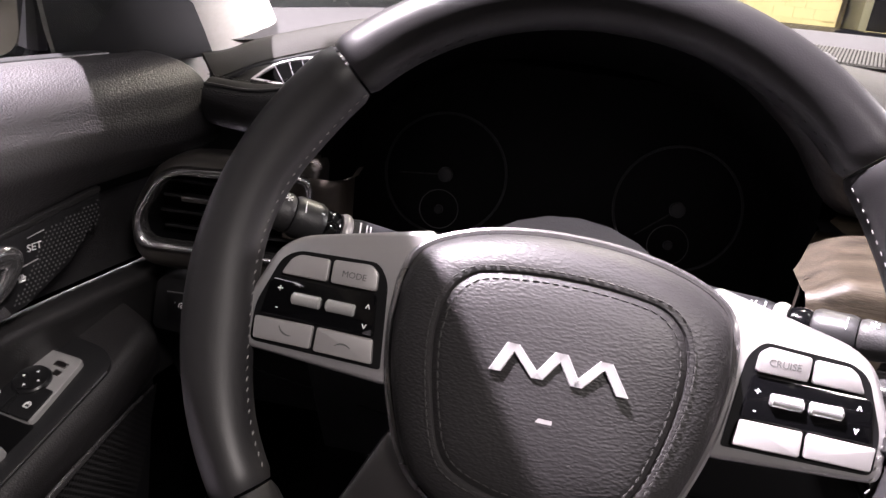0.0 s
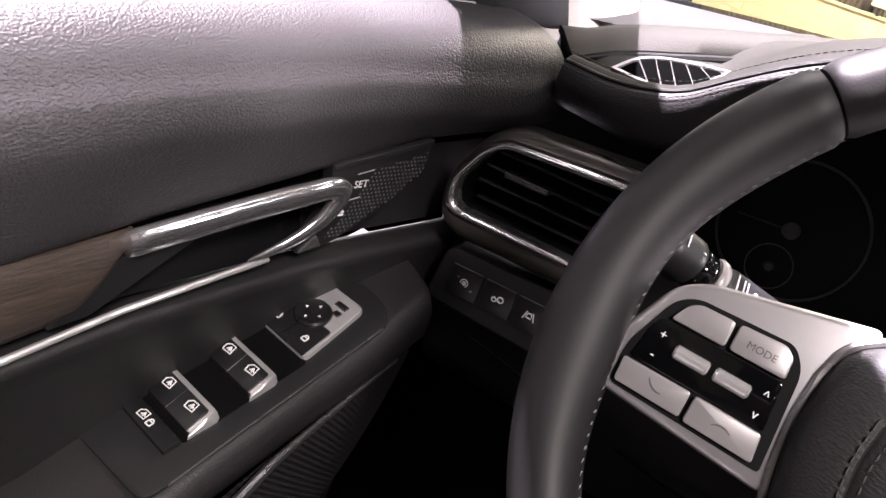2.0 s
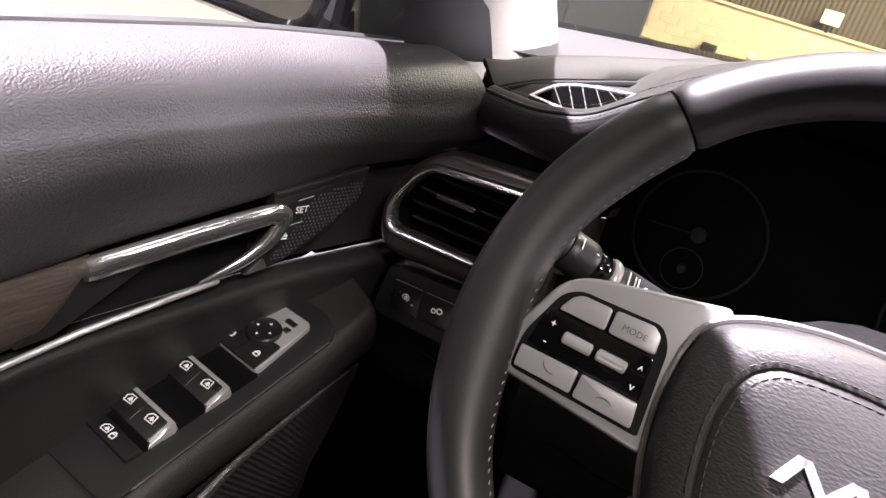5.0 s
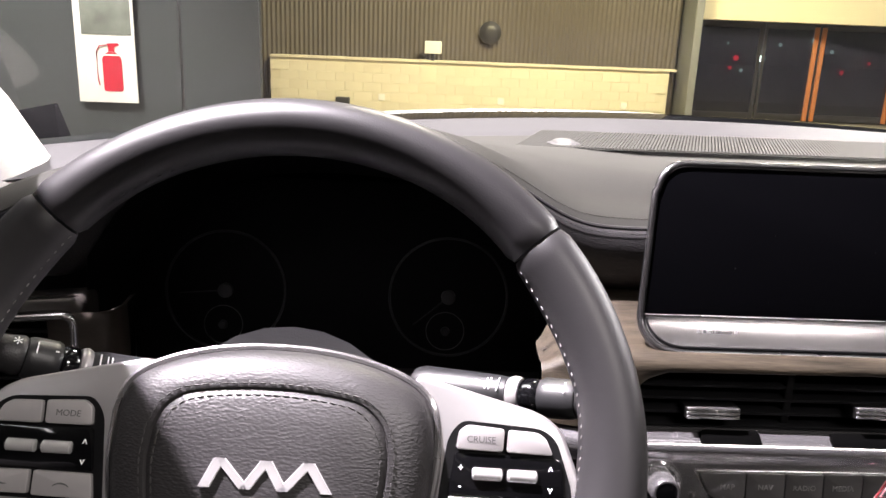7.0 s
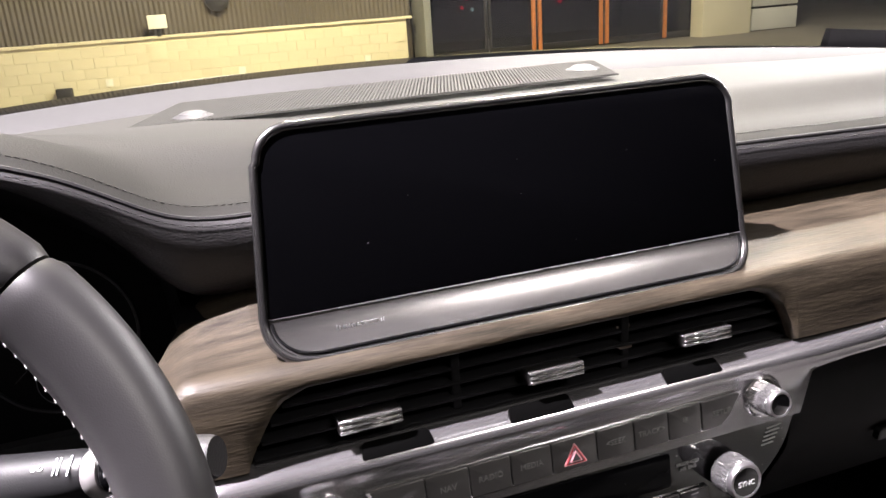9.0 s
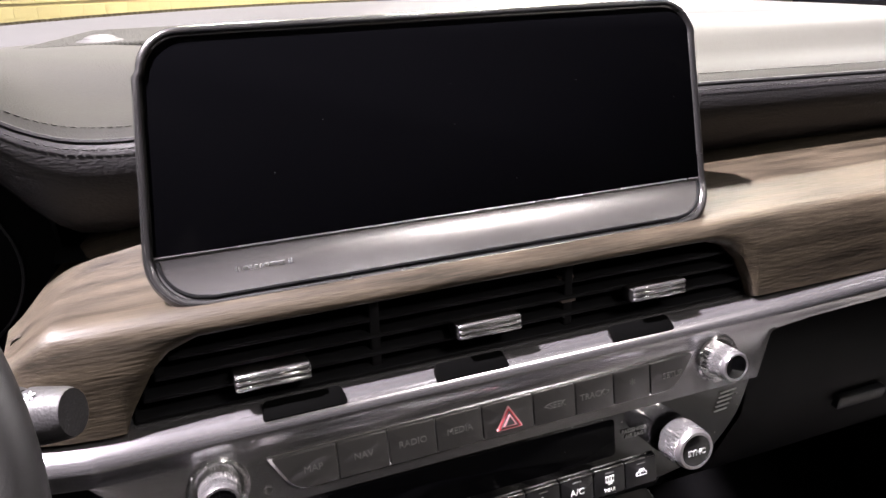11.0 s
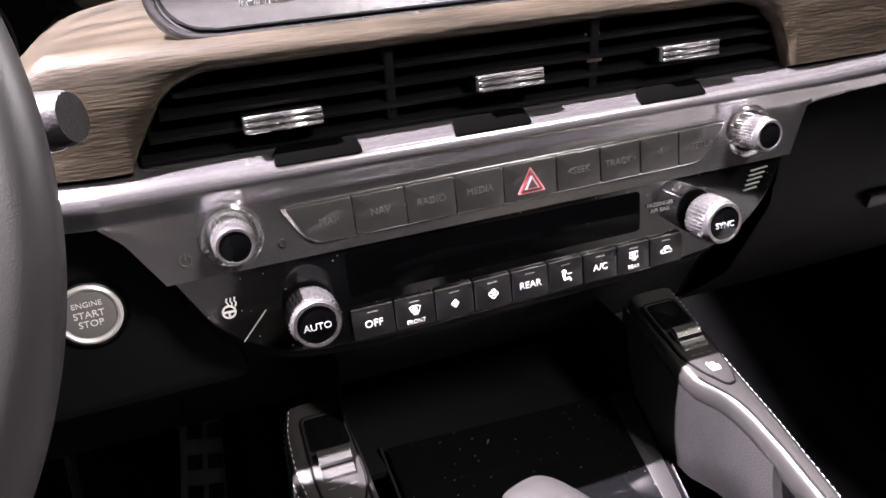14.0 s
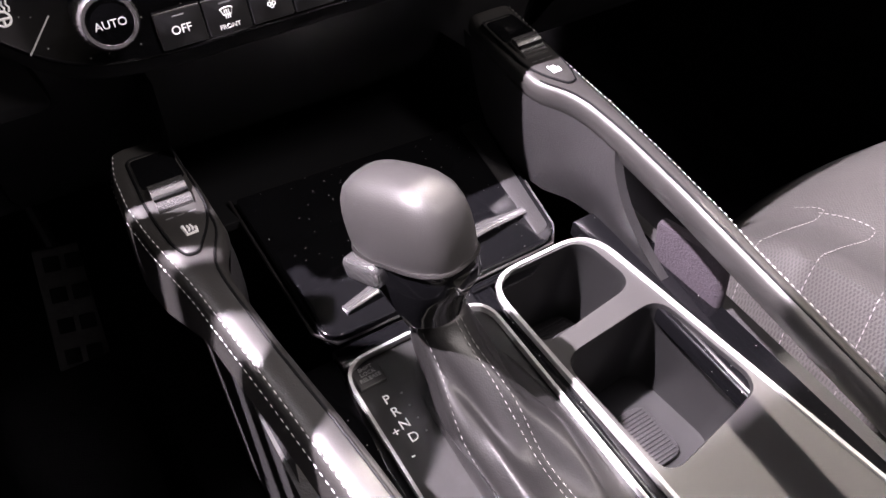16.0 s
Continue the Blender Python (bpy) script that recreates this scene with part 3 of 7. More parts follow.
def shell():
    # windshield
    bm = B()
    rows = []
    for s in np.linspace(0, 1, 9):
        rows.append([glass_base(x).lerp(Vector((XC + (x - XC) * 0.80, 0.29 - 0.05 * ((x - XC) / 0.76) ** 2, 1.67)), float(s)) + Vector((0, 0.02 * math.sin(math.pi * s), 0.03 * math.sin(math.pi * s))) for x in np.linspace(XC - 0.76, XC + 0.76, 25)])
    loft(bm, rows)
    ob = solid("window_windshield", bm, GLASS, "clear curved windshield", "window", kind="structure")
    ob.visible_shadow = False
    # black band at its foot
    bm = B()
    xs = np.linspace(XC - 0.78, XC + 0.78, 40)
    loft(bm, [[glass_base(x) + Vector((0, dy, dz)) for x in xs] for dy, dz in ((-0.02, -0.03), (-0.012, 0.002), (0.0, 0.004), (0.06, 0.006), (0.10, -0.03))])
    solid("trim_cowl", bm, GLOSS, "black band along the foot of the windshield", "trim", kind="structure")
    # bonnet
    bm = B()
    rows = []
    for y in np.linspace(1.08, 2.1, 12):
        rows.append([(float(x), float(y) - 0.20 * ((x - XC) / 0.76) ** 2, 1.3085 - 0.032 * ((x - XC) / 0.7) ** 2 - 0.10 * max(0.0, y - 1.16) ** 1.6) for x in np.linspace(XC - 0.85, XC + 0.85, 24)])
    loft(bm, rows)
    rows = [[rows[-1][i], (rows[-1][i][0], rows[-1][i][1] + 0.12, 0.9), (rows[-1][i][0], rows[-1][i][1] + 0.12, 0.35)] for i in range(24)]
    loft(bm, rows)
    solid("car_bonnet", bm, WHITE_PAINT, "white painted car bonnet beyond the windshield", "bonnet", kind="structure")
    # roof, open under a tinted glass panel
    bm = B()
    outer = rpoly([(-0.33, -2.2), (1.15, -2.2), (1.15, 0.28), (-0.33, 0.28)], 0.10, 6)
    inner = rpoly([(-0.10, -0.62), (0.94, -0.62), (0.94, 0.05), (-0.10, 0.05)], 0.06, 6)
    ring(bm, outer, inner, pose(0, 0, 1.66), 0.06, 0.015)
    loft(bm, [[(x, y, 1.66) for x, y in outer], [(x, y, 1.66) for x, y in inner]], True)
    solid("ceiling", bm, FABRIC, "pale grey cloth headliner round the roof glass", "ceiling", kind="structure")
    bm = B()
    prism(bm, rpoly([(-0.11, -0.63), (0.95, -0.63), (0.95, 0.06), (-0.11, 0.06)], 0.06), pose(0, 0, 1.721), 0.005)
    solid("window_roof", bm, GLASS_ROOF, "tinted glass roof panel", "window", kind="structure")
    # pillars, in pale cloth
    for side in (1, -1):
        def mx(x):
            return x if side == 1 else 2 * XC - x
        bm = B()
        rows = []
        for c, w, d in (((-0.352, 0.745, 1.20), 0.050, 0.035), ((-0.350, 0.715, 1.27), 0.048, 0.035), ((-0.352, 0.66, 1.335), 0.043, 0.034), ((-0.355, 0.585, 1.40), 0.041, 0.034), ((-0.318, 0.45, 1.52), 0.044, 0.034), ((-0.26, 0.28, 1.67), 0.05, 0.036)):
            rows.append([(mx(c[0] + w * math.cos(t) * (1.0 if math.cos(t) > 0 else 1.1)), c[1] + 0.02 * math.cos(t) + 0.3 * d * math.sin(t), c[2] + d * math.sin(t) * 0.9 + 0.01 * math.cos(t)) for t in np.linspace(0, 2 * math.pi, 20, endpoint=False)])
        loft(bm, rows, True, True)
        solid("trim_pillar", bm, FABRIC, "pale grey cloth-covered windshield pillar", "pillar", kind="structure")
    # passenger's side window; behind it an unseen tinted pane, added to dim rear light
    for name, y0, y1, material, label in (("window_passenger", 0.12, 0.80, GLASS, "clear passenger side window"), ("window_rear", -2.2, 0.04, GLASS_ROOF, "unseen tinted rear side pane, added to dim light from behind")):
        bm = B()
        loft(bm, [[(1.31 - 0.15 * s, y0 + (y1 - y0) * float(v) - (0.35 * s if y1 > 0.5 and v > 0.5 else 0.0), 1.25 + 0.42 * s) for v in (0, 0.5, 1)] for s in (0, 0.5, 1)])
        solid(name, bm, material, label, "window", kind="structure").visible_shadow = material is GLASS_ROOF
    bm = B()
    rbox(bm, pose(1.23, 0.08, 1.24, 0, -19, 0), 0.03, 0.09, 0.46, 0.008)
    solid("trim_side_pillar", bm, FABRIC, "pale cloth-covered side pillar", "pillar", kind="structure")
    # floor, footwells and firewall
    bm = B()
    loft(bm, [[(-0.50, y, 1.24 if y < 0.7 else 1.30), (-0.48, y, z), (0.20, y, z), (0.24, y, min(z + 0.22, 1.24)), (0.58, y, min(z + 0.22, 1.24)), (0.62, y, z), (1.30, y, z), (1.32, y, 1.24 if y < 0.7 else 1.30)] for y, z in ((-2.2, 0.42), (0.62, 0.42), (0.75, 0.42), (1.10, 0.55), (1.16, 0.9), (1.17, 1.24))])
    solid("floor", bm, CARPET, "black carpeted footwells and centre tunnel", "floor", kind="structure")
    bm = B()
    loft(bm, [[(-0.50, -2.2, z), (1.32, -2.2, z)] for z in (0.42, 1.3)])
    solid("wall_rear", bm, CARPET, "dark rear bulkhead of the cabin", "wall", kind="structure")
    # lower dashboard in three pieces
    t = thing("lower_dashboard", pose(0.4, 0.52, 1.0), "black plastic lower dashboard with knee panels", "dashboard")
    for name, x0, x1, label in (("knee_panel", -0.345, 0.205, "hard black knee panel below the wheel"), ("centre_panel", 0.206, 0.615, ""), ("passenger_panel", 0.616, 1.15, "hard panel above the passenger's knees, shade put into its black")):
        bm = B()
        rows = []
        for x in np.linspace(x0, x1, 24):
            o = 0.05 if x < -0.19 else 0.0
            head = ((0.62, 1.262), (0.615, 1.20)) if o else ((0.60, 1.13), (0.60, 1.128))
            rows.append([(float(x), y + o, z) for y, z in head + ((0.60, 1.125), (0.54, 1.12), (0.50, 1.105), (0.50, 1.03), (0.55, 0.93), (0.66, 0.86), (0.8, 0.84))])
        loft(bm, rows)
        # the passenger's panel is painted darker than the knee panel, for its shade
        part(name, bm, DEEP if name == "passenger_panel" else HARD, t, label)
    bm = B()
    tube(bm, [(-0.30, 0.548, 1.012), (-0.1, 0.5005, 1.012), (0.1, 0.4995, 1.012), (0.2, 0.4995, 1.012)], 0.0012, 6)
    part("panel_joint", bm, DEEP, t)


shell()

# ---- dashboard pad ----
STITCH_Z = [(-0.46, 1.262), (-0.30, 1.258), (-0.255, 1.259), (-0.21, 1.270), (-0.18, 1.294), (-0.145, 1.318), (-0.11, 1.335), (-0.06, 1.347), (0.0, 1.350), (0.05, 1.347), (0.076, 1.342), (0.103, 1.337), (0.122, 1.330), (0.142, 1.322), (0.162, 1.310), (0.182, 1.298), (0.199, 1.289), (0.225, 1.285), (0.25, 1.285), (0.62, 1.2835), (0.80, 1.279), (1.3, 1.27)]
STITCH_Y = [(-0.46, 0.58), (-0.30, 0.565), (-0.25, 0.553), (-0.18, 0.548), (-0.1, 0.542), (0.0, 0.54), (0.9, 0.54), (1.3, 0.58)]
BRIM_Z = [(-0.46, 1.225), (-0.23, 1.222), (-0.20, 1.228), (-0.190, 1.242), (-0.177, 1.266), (-0.159, 1.290), (-0.121, 1.315), (-0.091, 1.331), (-0.05, 1.339), (0.0, 1.341), (0.05, 1.338), (0.074, 1.334), (0.106, 1.321), (0.121, 1.314), (0.138, 1.300), (0.159, 1.285), (0.178, 1.260), (0.193, 1.238), (0.205, 1.233), (0.3, 1.232), (1.3, 1.232)]
BACK_Z = [(-0.46, 1.245), (-0.34, 1.256), (-0.30, 1.268), (-0.25, 1.287), (-0.2, 1.303), (-0.15, 1.322), (-0.1, 1.338), (0.0, 1.342), (0.1, 1.336), (0.2, 1.320), (0.3, 1.312), (0.6, 1.312), (1.0, 1.306), (1.3, 1.28)]


def dash_top():
    d = thing("dashboard", pose(0.4, 0.6, 1.25), "dark stitched leather-look dashboard pad with instrument hood", "dashboard")
    xs = sorted(set(np.round(np.r_[np.linspace(-0.300, 0.30, 64), np.linspace(0.30, 1.15, 30)], 4)))
    top, front = [], []
    for x in xs:
        zs, ys, zb, zk = lerp(STITCH_Z, x), lerp(STITCH_Y, x), lerp(BRIM_Z, x), lerp(BACK_Z, x)
        g = glass_base(x)
        yk = 0.64 + 0.02 * max(0, 1 - abs(x) / 0.25)
        u = min(1.0, max(0.0, (-0.165 - x) / 0.04))
        ledge = lambda y: 1.255 + 0.131 * (x + 0.277) + 0.445 * (y - 0.594) - 0.0065  # noqa: E731
        z3, z4 = max(zs + 0.010, 0.6 * zs + 0.4 * zk), 0.25 * zs + 0.75 * zk
        col = [(x, ys, zs), (x, ys + 0.012, zs + 0.006 * (1 - 0.6 * u)), (x, ys + 0.05 - 0.008 * u, z3 * (1 - u) + ledge(ys + 0.042) * u), (x, yk - 0.025 + 0.012 * u, z4 * (1 - u) + ledge(0.632) * u), (x, yk + 0.030 * u, zk), (x, min(0.76, g.y - 0.06), min(zk, 1.318)), (x, g.y - 0.03, g.z - 0.012), (x, g.y, g.z - 0.02)]
        top.append(spl(col, 22))
        k = min(1.0, max(0.0, (zs - zb) / 0.05))
        front.append(spl([(x, ys + 0.001, zs - 0.0005), (x, ys - 0.006, zs - 0.006), (x, ys - 0.004 * k - 0.004, 0.5 * (zs + zb)), (x, ys + 0.004, zb), (x, ys + 0.03, zb - 0.004)], 14))
    bm = B()
    loft(bm, top)
    part("top_pad", bm, DASH_TOP, d, "fine-grained dash top, pale under the lamps")
    bm = B()
    loft(bm, front)
    part("front_pad", bm, LEATHER, d, "grained dark leather front face")
    # rounded upper roll behind the side window vent, parted from the pad by a dark groove
    low = spl([(-0.307, 0.600, 1.252), (-0.294, 0.618, 1.259), (-0.276, 0.630, 1.267), (-0.244, 0.641, 1.277), (-0.20, 0.648, 1.291), (-0.15, 0.650, 1.305), (-0.11, 0.652, 1.318)], 30)
    high = spl([(-0.339, 0.640, 1.266), (-0.320, 0.650, 1.270), (-0.300, 0.660, 1.279), (-0.272, 0.666, 1.289), (-0.222, 0.670, 1.304), (-0.17, 0.672, 1.318), (-0.12, 0.674, 1.332)], 30)
    bm = B()
    rows = []
    for a, b in zip(low, high):
        a, b = Vector(a), Vector(b)
        rows.append([a + Vector((0, 0.012, -0.016)), a + Vector((0, 0.002, -0.003)), a + Vector((0, 0.0005, 0.002)), a.lerp(b, 0.35) + Vector((0, -0.003, 0.004)), a.lerp(b, 0.75) + Vector((0, -0.001, 0.0035)), b + Vector((0, 0.001, 0.0005)), b + Vector((0, 0.010, -0.004)), b + Vector((0, 0.03, -0.02))])
    rows = [[p + Vector((-0.0015, 0.004, -0.006)) for p in rows[0]]] + rows
    loft(bm, rows)
    part("upper_roll", bm, DASH_TOP, d, "rounded grey roll behind the side vent", 50)
    bm = B()
    tube(bm, [Vector(p) + Vector((0, -0.001, -0.003)) for p in low], 0.0034, 8)
    part("groove", bm, DEEP, d, "dark groove under the roll")
    # double seam with a piping between
    for dy, dz in ((-0.0065, -0.0045), (0.0075, 0.0050)):
        bm = B()
        stitches(bm, [(x, lerp(STITCH_Y, x) + dy, lerp(STITCH_Z, x) + dz) for x in xs if x < 1.1], 0.0034, 0.0012, 0.0005)
        part("seam", bm, THREAD_DARK, d, "dark stitched seam", kind="stuff")
    bm = B()
    tube(bm, [(x, lerp(STITCH_Y, x) - 0.001, lerp(STITCH_Z, x) - 0.001) for x in xs], 0.0016, 6)
    part("piping", bm, LEATHER, d)
    # instrument hood, a dark tunnel to the dials
    bm = B()
    arch = [(x, lerp(BRIM_Z, x)) for x in np.linspace(-0.192, 0.192, 40)]
    arch = [(-0.20, 1.12), (-0.198, 1.18)] + arch + [(0.198, 1.18), (0.20, 1.12)]
    loft(bm, [[(x, 0.552, z) for x, z in arch], [(x * 0.97, 0.58, 1.10 + (z - 1.10) * 0.93) for x, z in arch], [(x * 0.93, 0.635, 1.10 + (z - 1.10) * 0.84) for x, z in arch]])
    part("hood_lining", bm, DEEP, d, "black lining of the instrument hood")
    # black sheet for the shade in the gap and ledge under the passenger's-side pad
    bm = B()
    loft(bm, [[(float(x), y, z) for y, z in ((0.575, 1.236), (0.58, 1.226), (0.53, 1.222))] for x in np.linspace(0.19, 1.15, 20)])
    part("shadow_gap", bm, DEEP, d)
    # upper cowl layer, with the speaker grille
    bm = B()
    for k in range(130):
        x = 0.170 + k * 0.0036
        a, c = (x, 0.742, 1.3172), (x + 0.045, 0.872, 1.3188)
        loft(bm, [[(p[0] + o, p[1], p[2] + h) for o, h in ((0, 0), (0.0022, 0), (0.0020, 0.0022), (0.0002, 0.0022))] for p in (a, c)], True, True)
    for k in range(26):
        y = 0.744 + k * 0.005
        loft(bm, [[(x, y + o, 1.3175 + h + (y - 0.742) * 0.012) for o, h in ((0, 0), (0.0012, 0), (0.0012, 0.0012), (0, 0.0012))] for x in (0.170 + (y - 0.742) * 0.346, 0.638 + (y - 0.742) * 0.346)], True, True)
    part("speaker_grille", bm, DASH_TOP, d, "fine slatted centre speaker grille", kind="stuff")
    bm = B()
    rows = []
    for x in np.linspace(-0.36, 1.18, 60):
        g = glass_base(float(x))
        rows.append([(float(x), g.y - 0.118, g.z - 0.016), (float(x), g.y - 0.110, g.z - 0.008), (float(x), g.y - 0.090, g.z - 0.001), (float(x), g.y - 0.060, g.z + 0.0075), (float(x), g.y - 0.050, g.z + 0.0085), (float(x), g.y - 0.035, g.z + 0.006), (float(x), g.y - 0.012, g.z - 0.006)])
    loft(bm, rows)
    part("defroster_strip", bm, STRIP, d, "smooth grey defroster strip along the glass")
    for x, y, z in ((0.224, 0.768, 1.3175), (0.628, 0.80, 1.3185)):
        s = thing("sensor_dome", pose(x, y, z), "small pale round sensor dome on the dash top", "sensor", "dash sensors")
        bm = B()
        lathe(bm, [(0.018, 0), (0.018, 0.002), (0.013, 0.0035), (0.012, 0.004)], pose(x, y, z), 24)
        part("base", bm, SOFT, s)
        bm = B()
        lathe(bm, [(0.013, 0.002), (0.012, 0.0045), (0.008, 0.0062), (0.001, 0.0068)], pose(x, y, z), 24)
        part("dome", bm, SATIN_PLASTIC, s)


dash_top()


# metal painted dim in place of a dark cover glass over the dials
DIAL = mat("dim_dial_metal", (0.03, 0.03, 0.032), 0.45, 0.2)


def cluster():
    c = thing("instrument_cluster", pose(0, 0.63, 1.19), "unlit instrument cluster with two round dials", "instrument cluster")
    f = stack(0, 0.632, 1.19, 12)
    bm = B()
    prism(bm, rpoly([(-0.19, -0.09), (0.19, -0.09), (0.19, 0.05), (0.10, 0.105), (-0.10, 0.105), (-0.19, 0.05)], 0.04, 6), f, 0.006, 0.002)
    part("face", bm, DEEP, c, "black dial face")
    for x in (-0.101, 0.104):
        g = f @ pose(x, 0, 0.0065)
        bm = B()
        n = 64
        ring(bm, [(0.0555 * math.cos(2 * math.pi * k / n), 0.0555 * math.sin(2 * math.pi * k / n)) for k in range(n)], [(0.0535 * math.cos(2 * math.pi * k / n), 0.0535 * math.sin(2 * math.pi * k / n)) for k in range(n)], g, 0.003, 0.0008)
        dial = part("dial_ring", bm, DIAL, c, "thin metal dial ring, darkened as if behind dark glass")
        bm = B()
        lathe(bm, [(0.0068, 0), (0.0066, 0.006), (0.005, 0.007)], g, 24)
        part("needle_hub", bm, DIAL, c)
        bm = B()
        prism(bm, [(0.003, -0.0008), (-0.042, -0.0004), (-0.042, 0.0004), (0.003, 0.0008)][::-1], g @ pose(0, 0, 0.003, 0, 0, 40 if x > 0 else 5), 0.0012)
        part("needle", bm, HARD, c)
        bm = B()
        lathe(bm, [(0.0042, 0), (0.004, 0.004), (0.003, 0.005)], g @ pose(-0.002, -0.032, 0), 20)
        part("small_hub", bm, DIAL, c)
        bm = B()
        ring(bm, [(0.018 * math.cos(2 * math.pi * k / 40), 0.018 * math.sin(2 * math.pi * k / 40)) for k in range(40)], [(0.0173 * math.cos(2 * math.pi * k / 40), 0.0173 * math.sin(2 * math.pi * k / 40)) for k in range(40)], g @ pose(-0.002, -0.032, 0), 0.001, 0.0003)
        part("small_ring", bm, PRINT_DARK, c)


cluster()


# ---- steering wheel ----
WH = pose(0.006, 0.318, 1.212, 63.5, 0, 0) @ pose(0, 0, 0, 0, 0, -2)


def wheel():
    w = thing("steering_wheel", WH, "dark leather steering wheel with silver spokes and stitched hub", "steering wheel")

    def arc(a0, a1, r=0.182, n=40, z=0.0):
        return [(r * math.cos(radians(a)), r * math.sin(radians(a)), z) for a in np.linspace(a0, a1, n)]

    def rim(a0, a1, n, fat=1.0):
        bm = B()
        rows = []
        for i, a in enumerate(np.linspace(a0, a1, n)):
            ca, sa = math.cos(radians(a)), math.sin(radians(a))
            end = 1.0 - 0.10 * (1 if i in (0, n - 1) else 0)
            # thumb rests swell near three and nine o'clock
            side = math.exp(-(((a + 8) % 360 - (0 if ca > 0 else 196)) / 16.0) ** 2) if ca > 0 and a < 90 else math.exp(-((a - 188) / 16.0) ** 2)
            swell = 0.26 * (math.exp(-((a - 30) / 17.0) ** 2) + math.exp(-((a - 150) / 17.0) ** 2))
            row = []
            for t in np.linspace(0, 2 * math.pi, 20, endpoint=False):
                rr = 0.0163 * end * fat
                k = math.cos(t)
                flat_top = 0.0040 * max(0.0, sa) ** 2
                r = 0.182 - flat_top + rr * k * (1.0 + (0.35 * side + swell if k < 0 else 0.0))
                row.append(WH @ Vector((r * ca, r * sa, 1.05 * rr * math.sin(t))))
            rows.append(row)
        loft(bm, rows, True, True)
        return bm

    part("rim_top", rim(41.4, 138.6, 60), RIM, w, "smooth leather top arc of the rim")
    part("rim_right", rim(-37.6, 40.9, 50, 1.015), RIM_GRIP, w, "leather right grip of the rim")
    part("rim_left", rim(139.1, 217.6, 50, 1.015), RIM_GRIP, w, "leather left grip of the rim")
    part("rim_bottom", rim(218.1, 321.9, 60), RIM, w, "lower arc of the rim")
    for a0, a1 in ((-36, 40), (140, 216)):
        bm = B()
        line = []
        for a in np.linspace(a0, a1, 60):
            mid = -8 if a0 < 0 else 188
            swell = 0.26 * (math.exp(-((a - 30) / 17.0) ** 2) + math.exp(-((a - 150) / 17.0) ** 2))
            r = 0.182 - 0.0040 * max(0.0, math.sin(radians(a))) ** 2 - 0.0163 * 1.015 * 0.95 * (1.0 + 0.35 * math.exp(-((a - mid) / 16.0) ** 2) + swell) - 0.0002
            line.append(WH @ Vector((r * math.cos(radians(a)), r * math.sin(radians(a)), 0.0045)))
        stitches(bm, line, 0.0030, 0.0026, 0.00055, skew=0.5)
        part("rim_stitching", bm, THREAD, w, "pale thread along the inside of the grip", kind="stuff")
    bm = B()
    stitches(bm, [WH @ Vector(p) for p in arc(43, 137, 0.1632, 60, 0.004)], 0.0040, 0.0035, 0.0006, skew=0.4)
    part("rim_stitching", bm, THREAD_DARK, w, "dark thread along the inside of the top arc", kind="stuff")
    # spokes with the button pads
    pads = {}
    for side in (-1, 1):
        def sx(pts):
            return [(side * x, y) for x, y in pts]
        h = WH @ pose(0, -0.004, -0.012)
        bm = B()
        prism(bm, rpoly(sx([(0.162, -0.033), (0.164, -0.008), (0.152, 0.022), (0.140, 0.030), (0.072, 0.046), (0.060, -0.02), (0.082, -0.038)]), [0.006, 0.01, 0.012, 0.01, 0.004, 0.004, 0.004]), h, 0.0155, 0.003, 3)
        spoke = part("spoke", bm, SPOKE, w, "satin silver spoke bezel")
        bm = B()
        prism(bm, rpoly(sx([(0.157, -0.0295), (0.158, -0.010), (0.149, 0.016), (0.141, 0.0215), (0.098, 0.0235), (0.091, 0.015), (0.086, -0.0305)]), [0.004, 0.006, 0.006, 0.006, 0.004, 0.006, 0.002]), WH @ pose(0, -0.004, 0.0034), 0.0006)
        part("pad_back", bm, DEEP, spoke)
        top = WH @ pose(0, -0.004, 0.0038)
        for name, pts, rr in (("button", [(0.1470, 0.0080), (0.1430, 0.0165), (0.1385, 0.0195), (0.1228, 0.0200), (0.1222, 0.0082)], 0.002), ("button", [(0.1208, 0.0203), (0.1010, 0.0215), (0.0965, 0.0180), (0.0955, 0.0085), (0.1203, 0.0083)], 0.002), ("button", [(0.1560, -0.0160), (0.1550, -0.0275), (0.1240, -0.0275), (0.1243, -0.0155)], 0.0015), ("button", [(0.1222, -0.0155), (0.0925, -0.0158), (0.0905, -0.0285), (0.1220, -0.0280)], 0.0015)):
            bm = B()
            prism(bm, rpoly(sx(pts), rr), top, 0.0032, 0.0007)
            part(name, bm, BUTTON, spoke, "silver button")
        bm = B()
        prism(bm, rpoly(sx([(0.1540, -0.0148), (0.1520, 0.0040), (0.1490, 0.0066), (0.0950, 0.0070), (0.0925, -0.0148)]), 0.002), top, 0.0016, 0.0004)
        part("switch_band", bm, GLOSS, spoke, "glossy black switch band")
        for x in (0.1310, 0.1125):
            bm = B()
            rows = []
            for k in range(17):
                xx = side * (x - 0.008 + 0.001 * k)
                rad = 0.0030 * (1.0 if 0 < k < 16 else 0.7) * (1.0 + (0.05 if k % 2 else 0.0))
                rows.append([top @ Vector((xx, -0.0035 + rad * 1.1 * math.cos(t), 0.0016 + rad * math.sin(t))) for t in np.linspace(0, 2 * math.pi, 12, endpoint=False)])
            loft(bm, rows, True, True)
            part("roller", bm, BRIGHT, spoke, "ribbed chrome roller")
